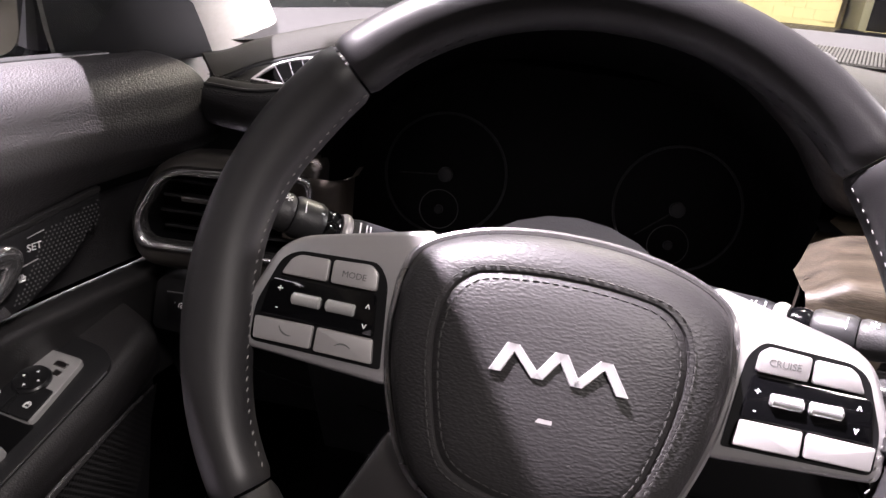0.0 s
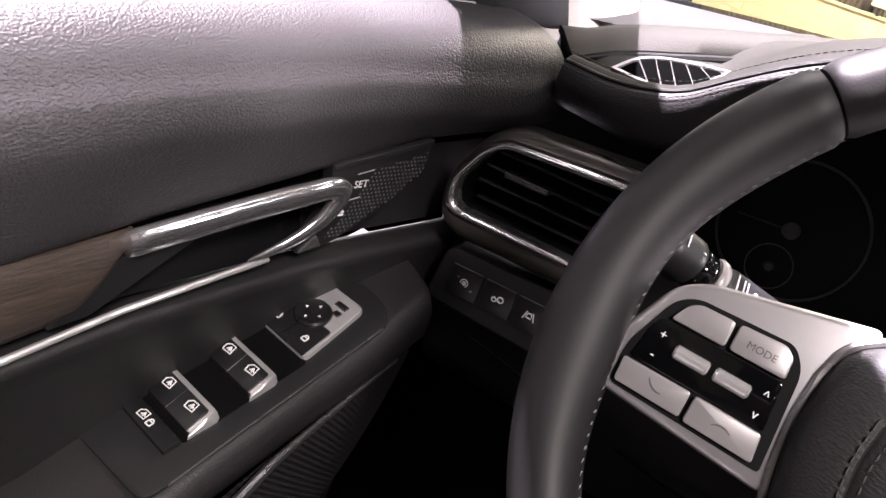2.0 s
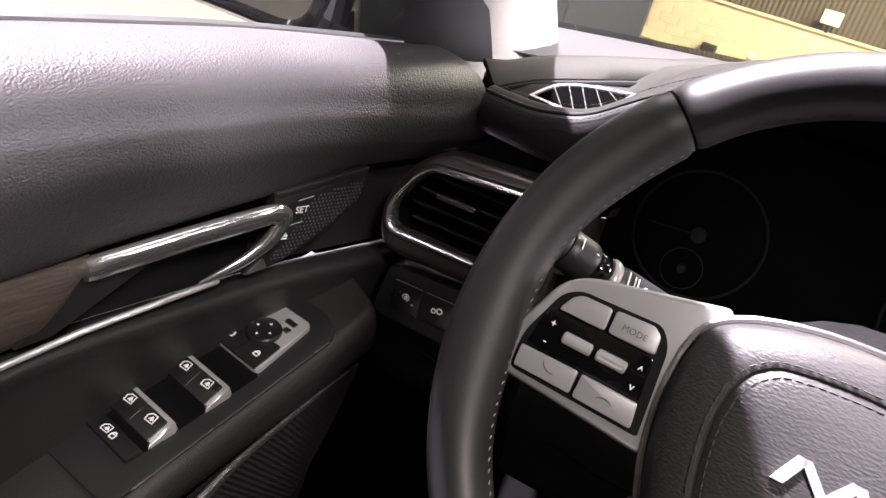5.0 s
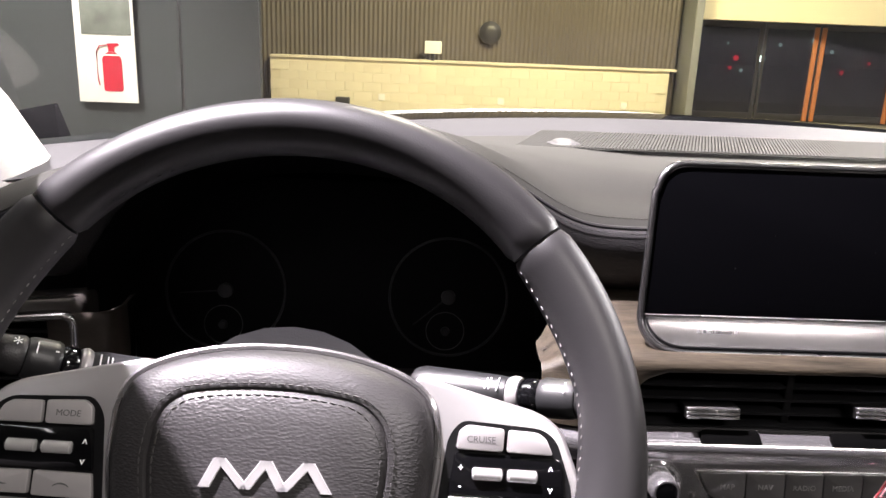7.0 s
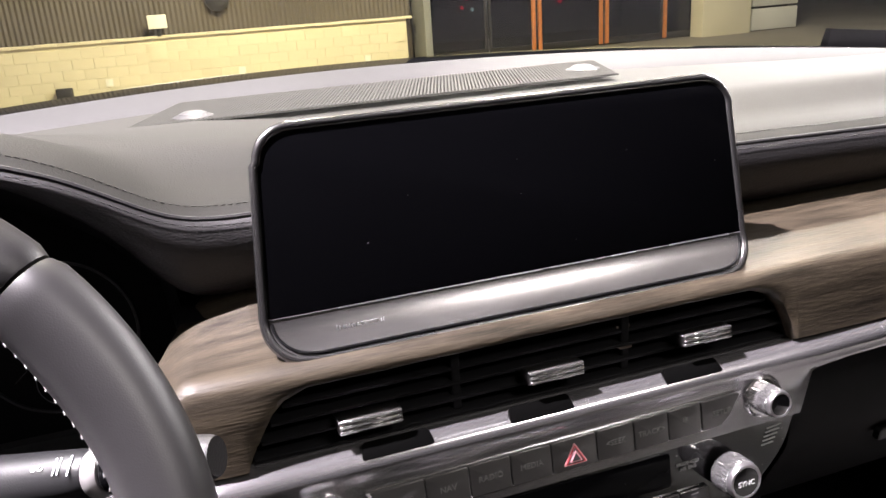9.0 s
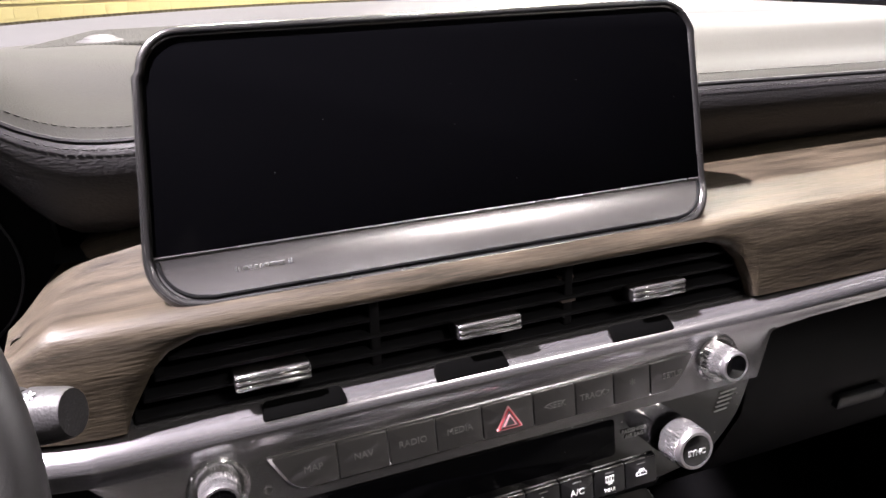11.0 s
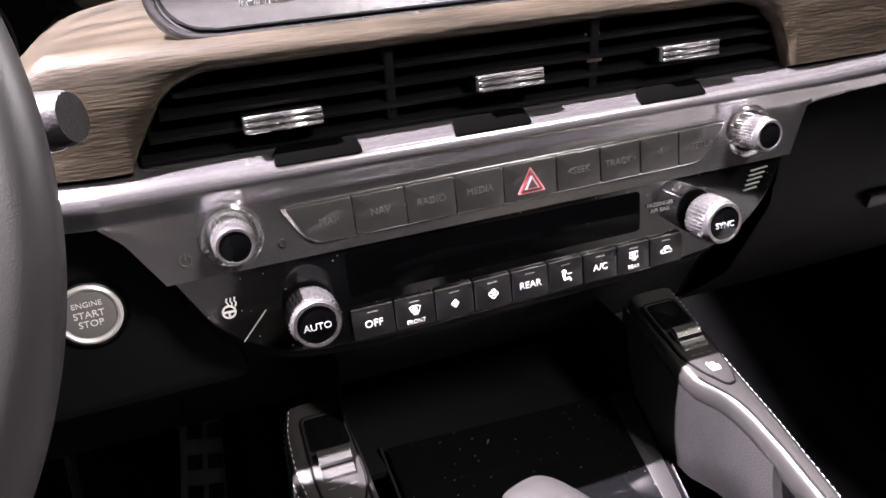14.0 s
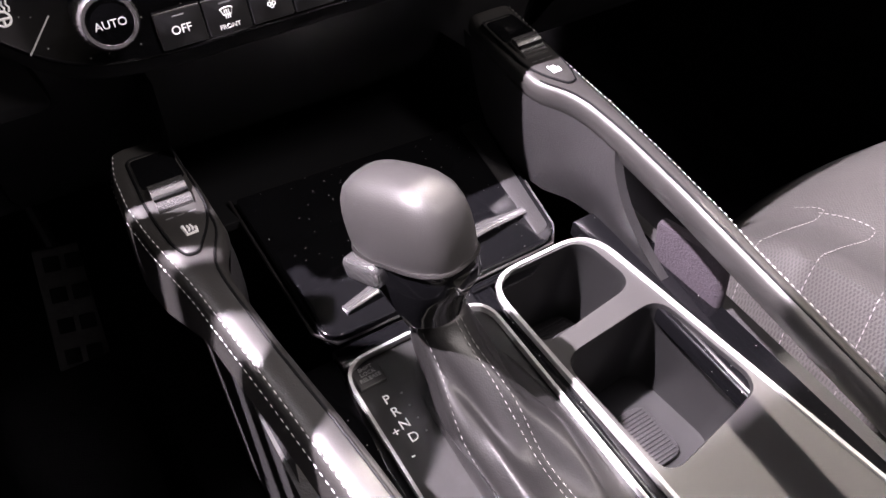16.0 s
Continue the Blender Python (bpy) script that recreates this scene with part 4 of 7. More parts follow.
        marks = ((0.146, 0.0, "+"), (0.146, -0.0095, "-"), (0.0985, -0.001, "^"), (0.0985, -0.010, "v")) if side < 0 else ((0.146, 0.0, "^"), (0.146, -0.0095, "v"), (0.0985, -0.001, "+"), (0.0985, -0.010, "-"))
        for x, y, s in marks:
            words(s, top @ pose(side * x, y, 0.0018), 0.006, PRINT, spoke)
        if side < 0:
            words("MODE", top @ pose(-0.1085, 0.0140, 0.0033), 0.0046, PRINT_DARK, spoke)
            words("(", top @ pose(-0.1395, -0.0215, 0.0033, 0, 0, 60), 0.009, PRINT_DARK, spoke)
            words("(", top @ pose(-0.1065, -0.0218, 0.0033, 0, 0, -90), 0.009, PRINT_DARK, spoke)
        else:
            words("CRUISE", top @ pose(0.1085, 0.0140, 0.0033), 0.0048, PRINT_DARK, spoke)
    # hub cover
    out = spl([(-0.083, 0.012), (-0.078, 0.028), (-0.062, 0.039), (-0.033, 0.047), (0.0, 0.0495), (0.033, 0.047), (0.062, 0.039), (0.078, 0.028), (0.083, 0.012), (0.083, -0.014), (0.076, -0.047), (0.060, -0.080), (0.032, -0.097), (0.0, -0.100), (-0.032, -0.097), (-0.060, -0.080), (-0.076, -0.047), (-0.083, -0.014), (-0.083, 0.012)], 108)[:-1]
    seam = spl([(-0.059, 0.006), (-0.053, 0.018), (-0.040, 0.0255), (0.0, 0.0290), (0.040, 0.0255), (0.053, 0.018), (0.059, 0.006), (0.060, -0.012), (0.055, -0.040), (0.044, -0.068), (0.022, -0.078), (0.0, -0.080), (-0.022, -0.078), (-0.044, -0.068), (-0.055, -0.040), (-0.060, -0.012), (-0.059, 0.006)], 108)[:-1]
    bm = B()
    rows = []
    for s, z in ((-0.02, -0.02), (-0.02, 0.004), (0.03, 0.0100), (0.14, 0.0150), (0.36, 0.0190), (0.64, 0.0216), (0.84, 0.0229), (0.95, 0.0229), (1.0, 0.0216), (1.05, 0.0229)):
        rows.append([WH @ Vector((a[0] + (b[0] - a[0]) * s, a[1] + (b[1] - a[1]) * s, z)) for a, b in zip(out, seam)])
    for s, z in ((0.90, 0.0248), (0.70, 0.0270), (0.45, 0.0287), (0.15, 0.0297)):
        rows.append([WH @ Vector((x * s, -0.024 + (y + 0.024) * s, z)) for x, y in seam])
    loft(bm, rows, True, True)
    hub = part("hub_cover", bm, LEATHER, w, "grained leather hub cover")
    for s, z in ((0.945, 0.0240), (1.055, 0.0236)):
        bm = B()
        ln = [WH @ Vector((x * s, -0.024 + (y + 0.024) * s, z)) for x, y in seam]
        stitches(bm, ln + ln[:1], 0.0034, 0.0014, 0.00055)
        part("hub_seam", bm, THREAD_DARK, hub, "dark stitched seam round the hub", kind="stuff")
    bm = B()
    tube(bm, [WH @ Vector((x * 1.025, -0.024 + (y + 0.024) * 1.022, 0.003)) for x, y in out], 0.0024, 8, True)
    part("hub_surround", bm, SATIN, w, "thin silver line round the hub")
    # emblem: one plain zigzag band
    e = WH @ pose(0.002, -0.0125, 0.0288)
    zig = [(-0.030, -0.0070), (-0.0235, 0.0070), (-0.0100, -0.0070), (-0.0005, 0.0070), (0.0085, -0.0070), (0.0205, 0.0070), (0.0300, -0.0070)]
    bm = B()
    loft(bm, [[e @ Vector((x + k * 0.0030, y, h)) for k, h in ((-1, 0), (-1, 0.0016), (-0.86, 0.0022), (0.86, 0.0022), (1, 0.0016), (1, 0))] for x, y in zig], True, True)
    part("emblem", bm, BRIGHT, hub, "plain silver zigzag emblem", 20)
    words("AIRBAG", WH @ pose(0.004, -0.0545, 0.0276, 4, 0, 0), 0.0065, PRINT_DARK, hub)
    bm = B()
    prism(bm, rpoly([(-0.004, -0.001), (0.004, -0.001), (0.004, 0.0012), (-0.0025, 0.0012)], 0.0003), WH @ pose(-0.001, -0.0385, 0.0288), 0.0006)
    part("small_mark", bm, BUTTON, hub)
    # lower spoke and boss
    bm = B()
    prism(bm, rpoly([(-0.075, -0.06), (0.075, -0.06), (0.115, -0.150), (0.085, -0.170), (0.0, -0.10), (-0.085, -0.170), (-0.115, -0.150)], 0.01), WH @ pose(0, 0, -0.015), 0.012, 0.003)
    part("lower_spoke", bm, SATIN_DARK, w, "dark metal lower spokes")
    bm = B()
    lathe(bm, [(0.075, -0.02), (0.07, -0.04), (0.055, -0.09), (0.05, -0.14)], WH @ pose(0, -0.01, 0), 28)
    part("boss", bm, HARD, w, "black boss behind the hub")
    # column
    bm = B()
    rows = []
    for z, s in ((-0.06, 0.9), (-0.08, 1.0), (-0.2, 1.05), (-0.36, 1.1)):
        rows.append([WH @ Vector((0.075 * s * math.cos(t) * (1 if abs(math.cos(t)) < 0.9 else 0.97), -0.015 + 0.055 * s * math.sin(t), z)) for t in np.linspace(0, 2 * math.pi, 24, endpoint=False)])
    loft(bm, rows, True, True)
    solid("column_shroud", bm, DEEP, "black plastic steering column shroud", "column shroud")


wheel()


def stalk(side, base, tip):
    t = thing("column_stalk", pose(*base), "black control stalk with white symbols" if side < 0 else "black wiper stalk with white symbols", "stalk", "column stalks")
    a, b = Vector(base), Vector(tip)
    def seg(s0, s1, r0, r1, material, name, parent, label="", flat=1.0, n=8):
        bm = B()
        ss = np.linspace(s0, s1, n)
        tube(bm, [a.lerp(b, float(s)) for s in ss], [float(r) for r in np.interp(ss, [s0, s0 + 0.02, s1 - 0.02, s1], [r0 * 0.9, r0, r1, r1 * 0.9])], 20, False, flat)
        return part(name, bm, material, parent, label)
    seg(0.0, 0.50, 0.0165, 0.0130, HARD, "arm", t, n=12)
    seg(0.505, 0.565, 0.0133, 0.0133, BUTTON, "ring_band", t, "thin silver band")
    seg(0.57, 0.66, 0.0122, 0.0122, GLOSS, "neck", t)
    seg(0.665, 0.84, 0.0136, 0.0132, HARD, "rotary_ring", t)
    seg(0.845, 0.99, 0.0126, 0.0110, SOFT, "end_cap", t)
    d = (b - a).normalized()
    up = Vector((0, -0.55, 0.83))
    right = d.cross(up).normalized() * (1 if side > 0 else -1)
    right = d if d.x > 0 else -d
    nrm = (up - right * up.dot(right)).normalized()
    fr = Matrix((right, nrm.cross(right), nrm)).transposed().to_4x4()
    for s, txt, size in ((0.34, "oo", 0.007), (0.42, "||", 0.010), (0.47, "|", 0.012), (0.70, "-", 0.008), (0.80, "|", 0.009), (0.90, "*", 0.012)):
        p = a.lerp(b, s)
        q = fr.copy()
        q.translation = p + nrm * (0.0138 if 0.66 < s < 0.84 else 0.0125 if s > 0.84 else 0.0130 + 0.0070 * (0.5 - s))
        words(txt, q, size, PRINT, t, "symbol")


stalk(-1, (-0.085, 0.43, 1.188), (-0.178, 0.385, 1.232))
stalk(1, (0.080, 0.462, 1.178), (0.205, 0.399, 1.202))


# ---- centre stack ----
def stack_y(z):
    return 0.437 + (z - 1.131) * 0.14


def display():
    t = thing("centre_display", pose(0.4085, 0.50, 1.28), "large dark landscape display in a thin dark silver frame", "display")
    f = pose(0.4085, 0.4760, 1.2355, 90 - 17, 0, 0)
    high, drop, deep = 0.1095, 0.0255, 0.0088

    def left(v):
        return -0.1675 + 0.0105 * v / high

    def right(v):
        return 0.1650 + 0.0040 * v / high

    def chin(s, e=0.0, lift=0.0):
        """A line across the curving chin, from the glass (0) to the lower edge (1)."""
        r = 0.024
        cut = r - math.sqrt(max(0.0, r * r - (max(0.0, s - 0.10) / 0.90 * r) ** 2))
        return [f @ Vector((x, -(drop + e) * s, deep * s ** 1.55 + lift)) for x in np.linspace(-0.1675 - e + cut, 0.1650 + e - cut, 24)]

    def round_trip(e, lift=0.0):
        r = 0.020
        pts = [f @ Vector((right(v) + e, v, lift)) for v in np.linspace(0, high - r, 8)]
        pts += [f @ Vector((right(high) - r + (r + e) * math.cos(a), high - r + (r + e) * math.sin(a), lift)) for a in np.linspace(0.1, math.pi / 2, 9)]
        pts += [f @ Vector((left(high) + r - (r + e) * math.cos(a), high - r + (r + e) * math.sin(a), lift)) for a in np.linspace(math.pi / 2, 0.1, 9)]
        pts += [f @ Vector((left(v) - e, v, lift)) for v in np.linspace(high - r, 0, 8)]
        low = [chin(s, e, lift) for s in np.linspace(0.06, 1, 14)]
        return pts + [q[0] for q in low] + low[-1][1:-1] + [q[-1] for q in reversed(low)]

    bm = B()
    tube(bm, round_trip(0.0010, 0.0), 0.0030, 12, True, 1.0, (0, -1, 0.3))
    part("frame", bm, FRAME_DARK, t, "thin dark silver frame")
    bm = B()
    low = [chin(s, -0.0030, 0.0014) for s in np.linspace(0.10, 1, 16)]
    tube(bm, [q[0] for q in low] + low[-1][1:-1] + [q[-1] for q in reversed(low)], 0.0009, 6)
    part("groove", bm, DEEP, t, "dark groove inside the lower edge")
    back = round_trip(0.0)
    c = sum(back, Vector()) / len(back)
    bm = B()
    shell_rows = loft(bm, [back, [p + Vector((0, 0.010, 0.002)) for p in back], [c + (p - c) * 0.86 + Vector((0, 0.028, 0.008)) for p in back]], True)
    bm.faces.new(shell_rows[-1])
    part("housing", bm, HARD, t, "black display housing")
    bm = B()
    prism(bm, rpoly([(left(0) + 0.001, 0.0005), (right(0) - 0.001, 0.0005), (right(high) - 0.001, high - 0.001), (left(high) + 0.001, high - 0.001)], [0.001, 0.001, 0.019, 0.019], 6), f @ pose(0, 0, 0.0002), 0.0014, 0.0004)
    part("glass", bm, SCREEN, t, "switched-off black screen glass")
    bm = B()
    loft(bm, [chin(s, -0.0012, 0.0012) for s in np.linspace(0.03, 0.98, 22)])
    part("chin", bm, CHIN, t, "curving satin strip below the screen", 60)
    bm = B()
    tube(bm, [f @ Vector((x, 0.0, 0.0013)) for x in np.linspace(-0.1665, 0.1640, 6)], 0.0005, 6)
    part("edge_line", bm, SATIN, t, "fine bright line under the glass")
    q = f @ pose(-0.1135, -0.0115, 0.0043, 22, 0, 0)
    bm = B()
    for k, w in enumerate((0.0026, 0.0010, 0.0018, 0.0010, 0.0022, 0.0020, 0.0036, 0.0034)):
        rbox(bm, q @ pose(-0.0095 + 0.00265 * k, 0, 0), w, 0.0026, 0.0003, 0.0001, 1, 0.0002)
    for e in (-1, 1):
        for k in range(2):
            rbox(bm, q @ pose(e * (0.0128 + 0.0014 * k), 0, 0), 0.0005, 0.0028 + 0.0010 * k, 0.0003, 0.0001, 1, 0.0002)
    part("wave_marks", bm, PRINT_MID, t, "small pale arcs beside the mark")
    bm = B()
    rbox(bm, pose(0.4175, 0.565, 1.255, 90, 0, 0), 0.20, 0.05, 0.05, 0.005)
    part("stand", bm, HARD, t)


CHIN = mat("brushed_dark_silver", (0.34, 0.33, 0.335), 0.24, 0.95, vary=0.06, grain=("noise", 1500, 0.04))
display()

VENT = [(0.205, 1.157), (0.2175, 1.1571), (0.2215, 1.166), (0.2285, 1.177), (0.235, 1.187), (0.2425, 1.1935), (0.2565, 1.1985), (0.40, 1.1995), (0.55, 1.1990), (0.5665, 1.1985), (0.5800, 1.1940), (0.5900, 1.184), (0.5965, 1.170), (0.6005, 1.1571), (0.63, 1.157)]


WOOD_END = mat("dark_brown_wood_end", (0.022, 0.017, 0.013), 0.45, colour2=(0.05, 0.04, 0.031), big=60, fine=420, stretch=(0.1, 1, 1.0))


def wood():
    t = thing("wood_trim", pose(0.5, 0.47, 1.2), "grey-brown open-pore wood dash trim round the centre vents", "trim panel")
    low = lambda x: float(np.interp(x, [p[0] for p in VENT], [p[1] for p in VENT]))  # noqa: E731
    topz = [(0.15, 1.196), (0.172, 1.203), (0.188, 1.214), (0.21, 1.229), (0.235, 1.2365), (1.2, 1.2365)]
    xs = sorted(set(np.round(np.r_[np.linspace(0.168, 0.21, 8), [p[0] for p in VENT], np.linspace(0.2155, 0.26, 20), np.linspace(0.26, 0.55, 20), np.linspace(0.55, 0.605, 20), np.linspace(0.605, 1.15, 20)], 4)))
    rows = []
    for x in xs:
        z0, z1 = low(x), float(np.interp(x, *zip(*topz)))
        back = 0.010 * max(0.0, (0.215 - x) / 0.05) ** 2 + 0.12 * max(0, x - 0.75) ** 2
        edge = 0.006 * math.exp(-((z0 - 1.157) / 0.06) ** 2 * 0) if z0 > 1.158 else 0.0
        col = [(x, stack_y(z0) + 0.028 + back, z0 + 0.0005), (x, stack_y(z0) + 0.008 + edge * 0.3 + back, z0 + 0.0005), (x, stack_y(z0) + 0.0015 + edge * 0.2 + back, z0 + 0.0035)]
        zf = max(z0 + 0.0050, min(1.2085, z1 - 0.0075))
        for k in (0.33, 0.66, 1.0):
            z = z0 + 0.0035 + (zf - z0 - 0.0035) * k
            col.append((x, stack_y(z) + 0.0008 + 0.001 * k * k + back, z))
        y0 = stack_y(zf) + 0.0018 + back
        # rolled edge, then a long ledge that slopes up to the pad
        col += [(x, y0 + 0.0025, zf + 0.0030), (x, y0 + 0.0075, zf + 0.0058)]
        ze, ye = zf + 0.0058, y0 + 0.0075
        yb = max(ye + 0.003, float(np.interp(x, [0.168, 0.176, 0.19, 0.21], [0.488, 0.505, 0.540, 0.560])) + back)
        col += [(x, ye + (yb - ye) * s, ze - 0.0012 + (z1 - ze + 0.0012) * s ** 1.6) for s in (0.10, 0.2, 0.35, 0.5, 0.7, 1.0)]
        rows.append(col)
    bm = B()
    loft(bm, rows)
    part("veneer", bm, WOOD, t, smooth=60)
    # the left end that runs on behind the wheel, and the mirrored piece left of the dials
    for pts in ([(0.1695, 0.478), (0.176, 0.50), (0.190, 0.54)], [(-0.170, 0.57), (-0.168, 0.545), (-0.173, 0.53), (-0.184, 0.522), (-0.20, 0.520), (-0.215, 0.522)]):
        bm = B()
        loft(bm, [[(x, y, z) for z in np.linspace(1.150, 1.199, 8)] + [(x + 0.002, y + 0.003, 1.2025), (x + 0.006, y + 0.004, 1.2035)] for x, y in pts])
        part("end_piece", bm, WOOD_END, t, smooth=60)


wood()


def centre_vent():
    t = thing("centre_air_vent", pose(0.415, 0.46, 1.18), "wide black centre air vent with three chrome tabs", "air vent")
    bm = B()
    pts = [p for p in VENT if 0.21 < p[0] < 0.62]
    back = [(p[0], stack_y(p[1]) + 0.05, p[1]) for p in pts]
    frt = [(p[0], stack_y(p[1]) + 0.012, p[1]) for p in pts]
    loft(bm, [frt, back], True)
    bm.faces.new([bm.verts.new(p) for p in back])
    part("duct", bm, DEEP, t, "black vent duct")
    for k, z in enumerate((1.1610, 1.1710, 1.1810, 1.1905)):
        x0 = float(np.interp(z, [1.157, 1.177, 1.1935, 1.1985], [0.2180, 0.2290, 0.2430, 0.2565])) + 0.001
        x1 = float(np.interp(z, [1.157, 1.17, 1.184, 1.194], [0.6000, 0.5960, 0.5895, 0.5795])) - 0.001
        bm = B()
        rbox(bm, pose((x0 + x1) / 2, stack_y(z) + 0.020, z, 12, 0, 0), x1 - x0, 0.020, 0.0022, 0.0008)
        part("slat", bm, DEEP, t, "black vent slat")
    for x in (0.348, 0.468):
        bm = B()
        rbox(bm, pose(x, stack_y(1.18) + 0.026, 1.158), 0.006, 0.03, 0.044, 0.001)
        part("divider", bm, DEEP, t)
    for x, z in ((0.2900, 1.1720), (0.4118, 1.1750), (0.5250, 1.1762)):
        bm = B()
        f = stack(x, stack_y(z) + 0.016, z)
        prism(bm, rpoly([(-0.0195, -0.0045), (0.0195, -0.0045), (0.0195, 0.0040), (-0.0195, 0.0040)], 0.001), f, 0.0155, 0.0010, 2)
        tab = part("tab", bm, SATIN_DARK, t, "ribbed metal vent tab")
        for h in (-0.0032, 0.0000, 0.0030):
            bm = B()
            tube(bm, [f @ Vector((u, h, 0.0158)) for u in (-0.0190, -0.018, 0.0, 0.018, 0.0190)], [0.0006, 0.0014, 0.0014, 0.0014, 0.0006], 8)
            part("tab_rib", bm, CHROME, tab, "bright chrome rib")
    # small slotted clip behind the right-hand slats
    bm = B()
    rbox(bm, stack(0.468, stack_y(1.19) + 0.018, 1.19), 0.010, 0.004, 0.006, 0.0006)
    rbox(bm, stack(0.468, stack_y(1.17) + 0.018, 1.178), 0.010, 0.004, 0.006, 0.0006)
    part("clip", bm, WOOD_DOOR, t)


centre_vent()


def knob(t, x, z, r, length, ribbed, cap_text=""):
    y = stack_y(z)
    f = stack(x, y, z)
    n = 72
    bm = B()
    lathe(bm, [(r * 0.98, 0.0), (r, length * 0.15), (r * 0.97, length * 0.75), (r * 0.93, length * 0.8)], f, n, 0.045 if ribbed else 0.0, n)
    k = part("knob", bm, CHROME if ribbed else SATIN, t, "ribbed silver knob")
    bm = B()
    lathe(bm, [(r * 0.95, length * 0.78), (r * 0.95, length * 0.92), (r * 0.88, length), (r * 0.76, length), (r * 0.74, length * 0.96)], f, 48)
    part("rim", bm, SATIN, k)
    bm = B()
    lathe(bm, [(r * 0.76, length * 0.9), (r * 0.75, length * 0.985), (r * 0.5, length * 0.995), (r * 0.1, length)], f, 48)
    part("cap", bm, GLOSS, k, "glossy black knob face")
    if cap_text:
        words(cap_text, f @ pose(0, -0.001, length + 0.0002), r * 0.38, PRINT_MID, k)
    return k


def audio_panel():
    t = thing("audio_panel", pose(0.41, 0.43, 1.13), "satin silver audio control panel with button row", "control panel")
    # strip right across the dash and the panel face, one sheet
    xs = sorted(set(np.round(np.r_[np.linspace(-0.02, 0.196, 14), np.linspace(0.196, 0.2205, 10), np.linspace(0.2205, 0.6005, 30), np.linspace(0.6005, 0.62, 8), np.linspace(0.62, 1.15, 26)], 4)))
    rows = []
    for x in xs:
        zb = float(np.interp(x, [0.196, 0.206, 0.213, 0.2205, 0.6005, 0.605, 0.612, 0.63], [1.1370, 1.1280, 1.1160, 1.1035, 1.1055, 1.1170, 1.1350, 1.1380]))
        back = 0.16 * max(0.0, 0.20 - x) ** 1.0 * 1.2 + 0.12 * max(0, x - 0.72) ** 2
        rise = 0.012 * max(0.0, x - 0.62) / 0.4
        zz = lambda z: z + rise  # noqa: E731
        rows.append([(x, stack_y(1.16) + 0.020 + back, zz(1.1590)), (x, stack_y(1.158) + 0.004 + back, zz(1.1575)), (x, stack_y(1.156) - 0.0035 + back, zz(1.1545)), (x, stack_y(1.152) - 0.0060 + back, zz(1.1500)), (x, stack_y(1.148) - 0.0050 + back, zz(1.1455)), (x, stack_y(1.142) - 0.0015 + back, zz(1.1410)), (x, stack_y(1.138) + back, max(zb, 1.1365) + rise), (x, stack_y((zb + 1.138) / 2) + back, (zb + 1.137) / 2 + rise), (x, stack_y(zb) + back, zb + rise), (x, stack_y(zb) + 0.006 + back, zb - 0.0008 + rise), (x, stack_y(zb) + 0.02 + back, zb + rise)])
    bm = B()
    loft(bm, rows)
    part("fascia", bm, FASCIA, t, "satin silver fascia with a bright rolled upper edge", smooth=50)
    for x in (0.3036, 0.3980, 0.5105):
        bm = B()
        prism(bm, rpoly([(-0.0225, -0.003), (0.0225, -0.003), (0.0205, 0.0078), (-0.0205, 0.0078)], 0.0025), stack(x, stack_y(1.1540) - 0.0005, 1.1540, 50), 0.0030, 0.0006)
        part("notch", bm, RECESS_SHADE, t, "finger notch under the vent tab, its shade painted black")
    # row of nine keys
    ed = [0.2822, 0.3169, 0.3454, 0.3733, 0.4016, 0.4342, 0.4622, 0.4887, 0.5150, 0.5478]
    f = stack(0.415, stack_y(1.1222), 1.1222) @ pose(0, 0, 0, 0, 0, 0.6) @ pose(-0.415, 0, 0)
    bm = B()
    prism(bm, rpoly([(0.2795, 0.0114), (0.2900, -0.0072), (0.2975, -0.0114), (0.5300, -0.0114), (0.5390, -0.0050), (0.5508, 0.0114)], [0.003, 0.004, 0.004, 0.006, 0.006, 0.003]), f, 0.0008, 0.0004)
    part("key_bed", bm, CHROME, t, "bright edge round the key row")
    for k, (a, b) in enumerate(zip(ed, ed[1:])):
        a, b = a + 0.0004, b - 0.0004
        if k == 0:
            o = rpoly([(a, 0.0103), (0.2915, -0.0066), (0.2980, -0.0103), (b, -0.0103), (b, 0.0103)], [0.002, 0.003, 0.003, 0.0012, 0.0012])
        elif k == 8:
            o = rpoly([(a, 0.0103), (a, -0.0103), (0.5295, -0.0100), (0.5375, -0.0045), (b, 0.0103)], [0.0012, 0.0012, 0.004, 0.004, 0.002])
        else:
            o = rpoly([(a, -0.0103), (b, -0.0103), (b, 0.0103), (a, 0.0103)], 0.0012)
        bm = B()
        prism(bm, o, f @ pose(0, 0, 0.0006), 0.0020, 0.0004)
        key = part("key", bm, BUTTON_DARK, t, "dark silver key")
        txt = ("MAP", "NAV", "RADIO", "MEDIA", "", "<SEEK", "TRACK>", "*", "SETUP")[k]
        c = f @ pose((a + b) / 2 + (0.004 if k == 0 else 0), 0, 0.0027)
        if txt:
            words(txt, c @ pose(0, 0, 0.0002), 0.0054 if k != 7 else 0.010, PRINT_KEY, key)
        if k == 4:
            for s, mt, h in ((0.0100, PINK, 0.0), (0.0084, RED, 0.0004), (0.0072, BUTTON_DARK, 0.0008), (0.0052, PINK, 0.0012), (0.0036, BUTTON_DARK, 0.0016)):
                bm = B()
                prism(bm, rpoly([(s * math.cos(radians(q)), s * math.sin(radians(q)) - 0.0022) for q in (90, 210, 330)], s * 0.14), c @ pose(0, 0, h), 0.0006)
                part("hazard_mark", bm, mt, key, "red and white warning triangle")
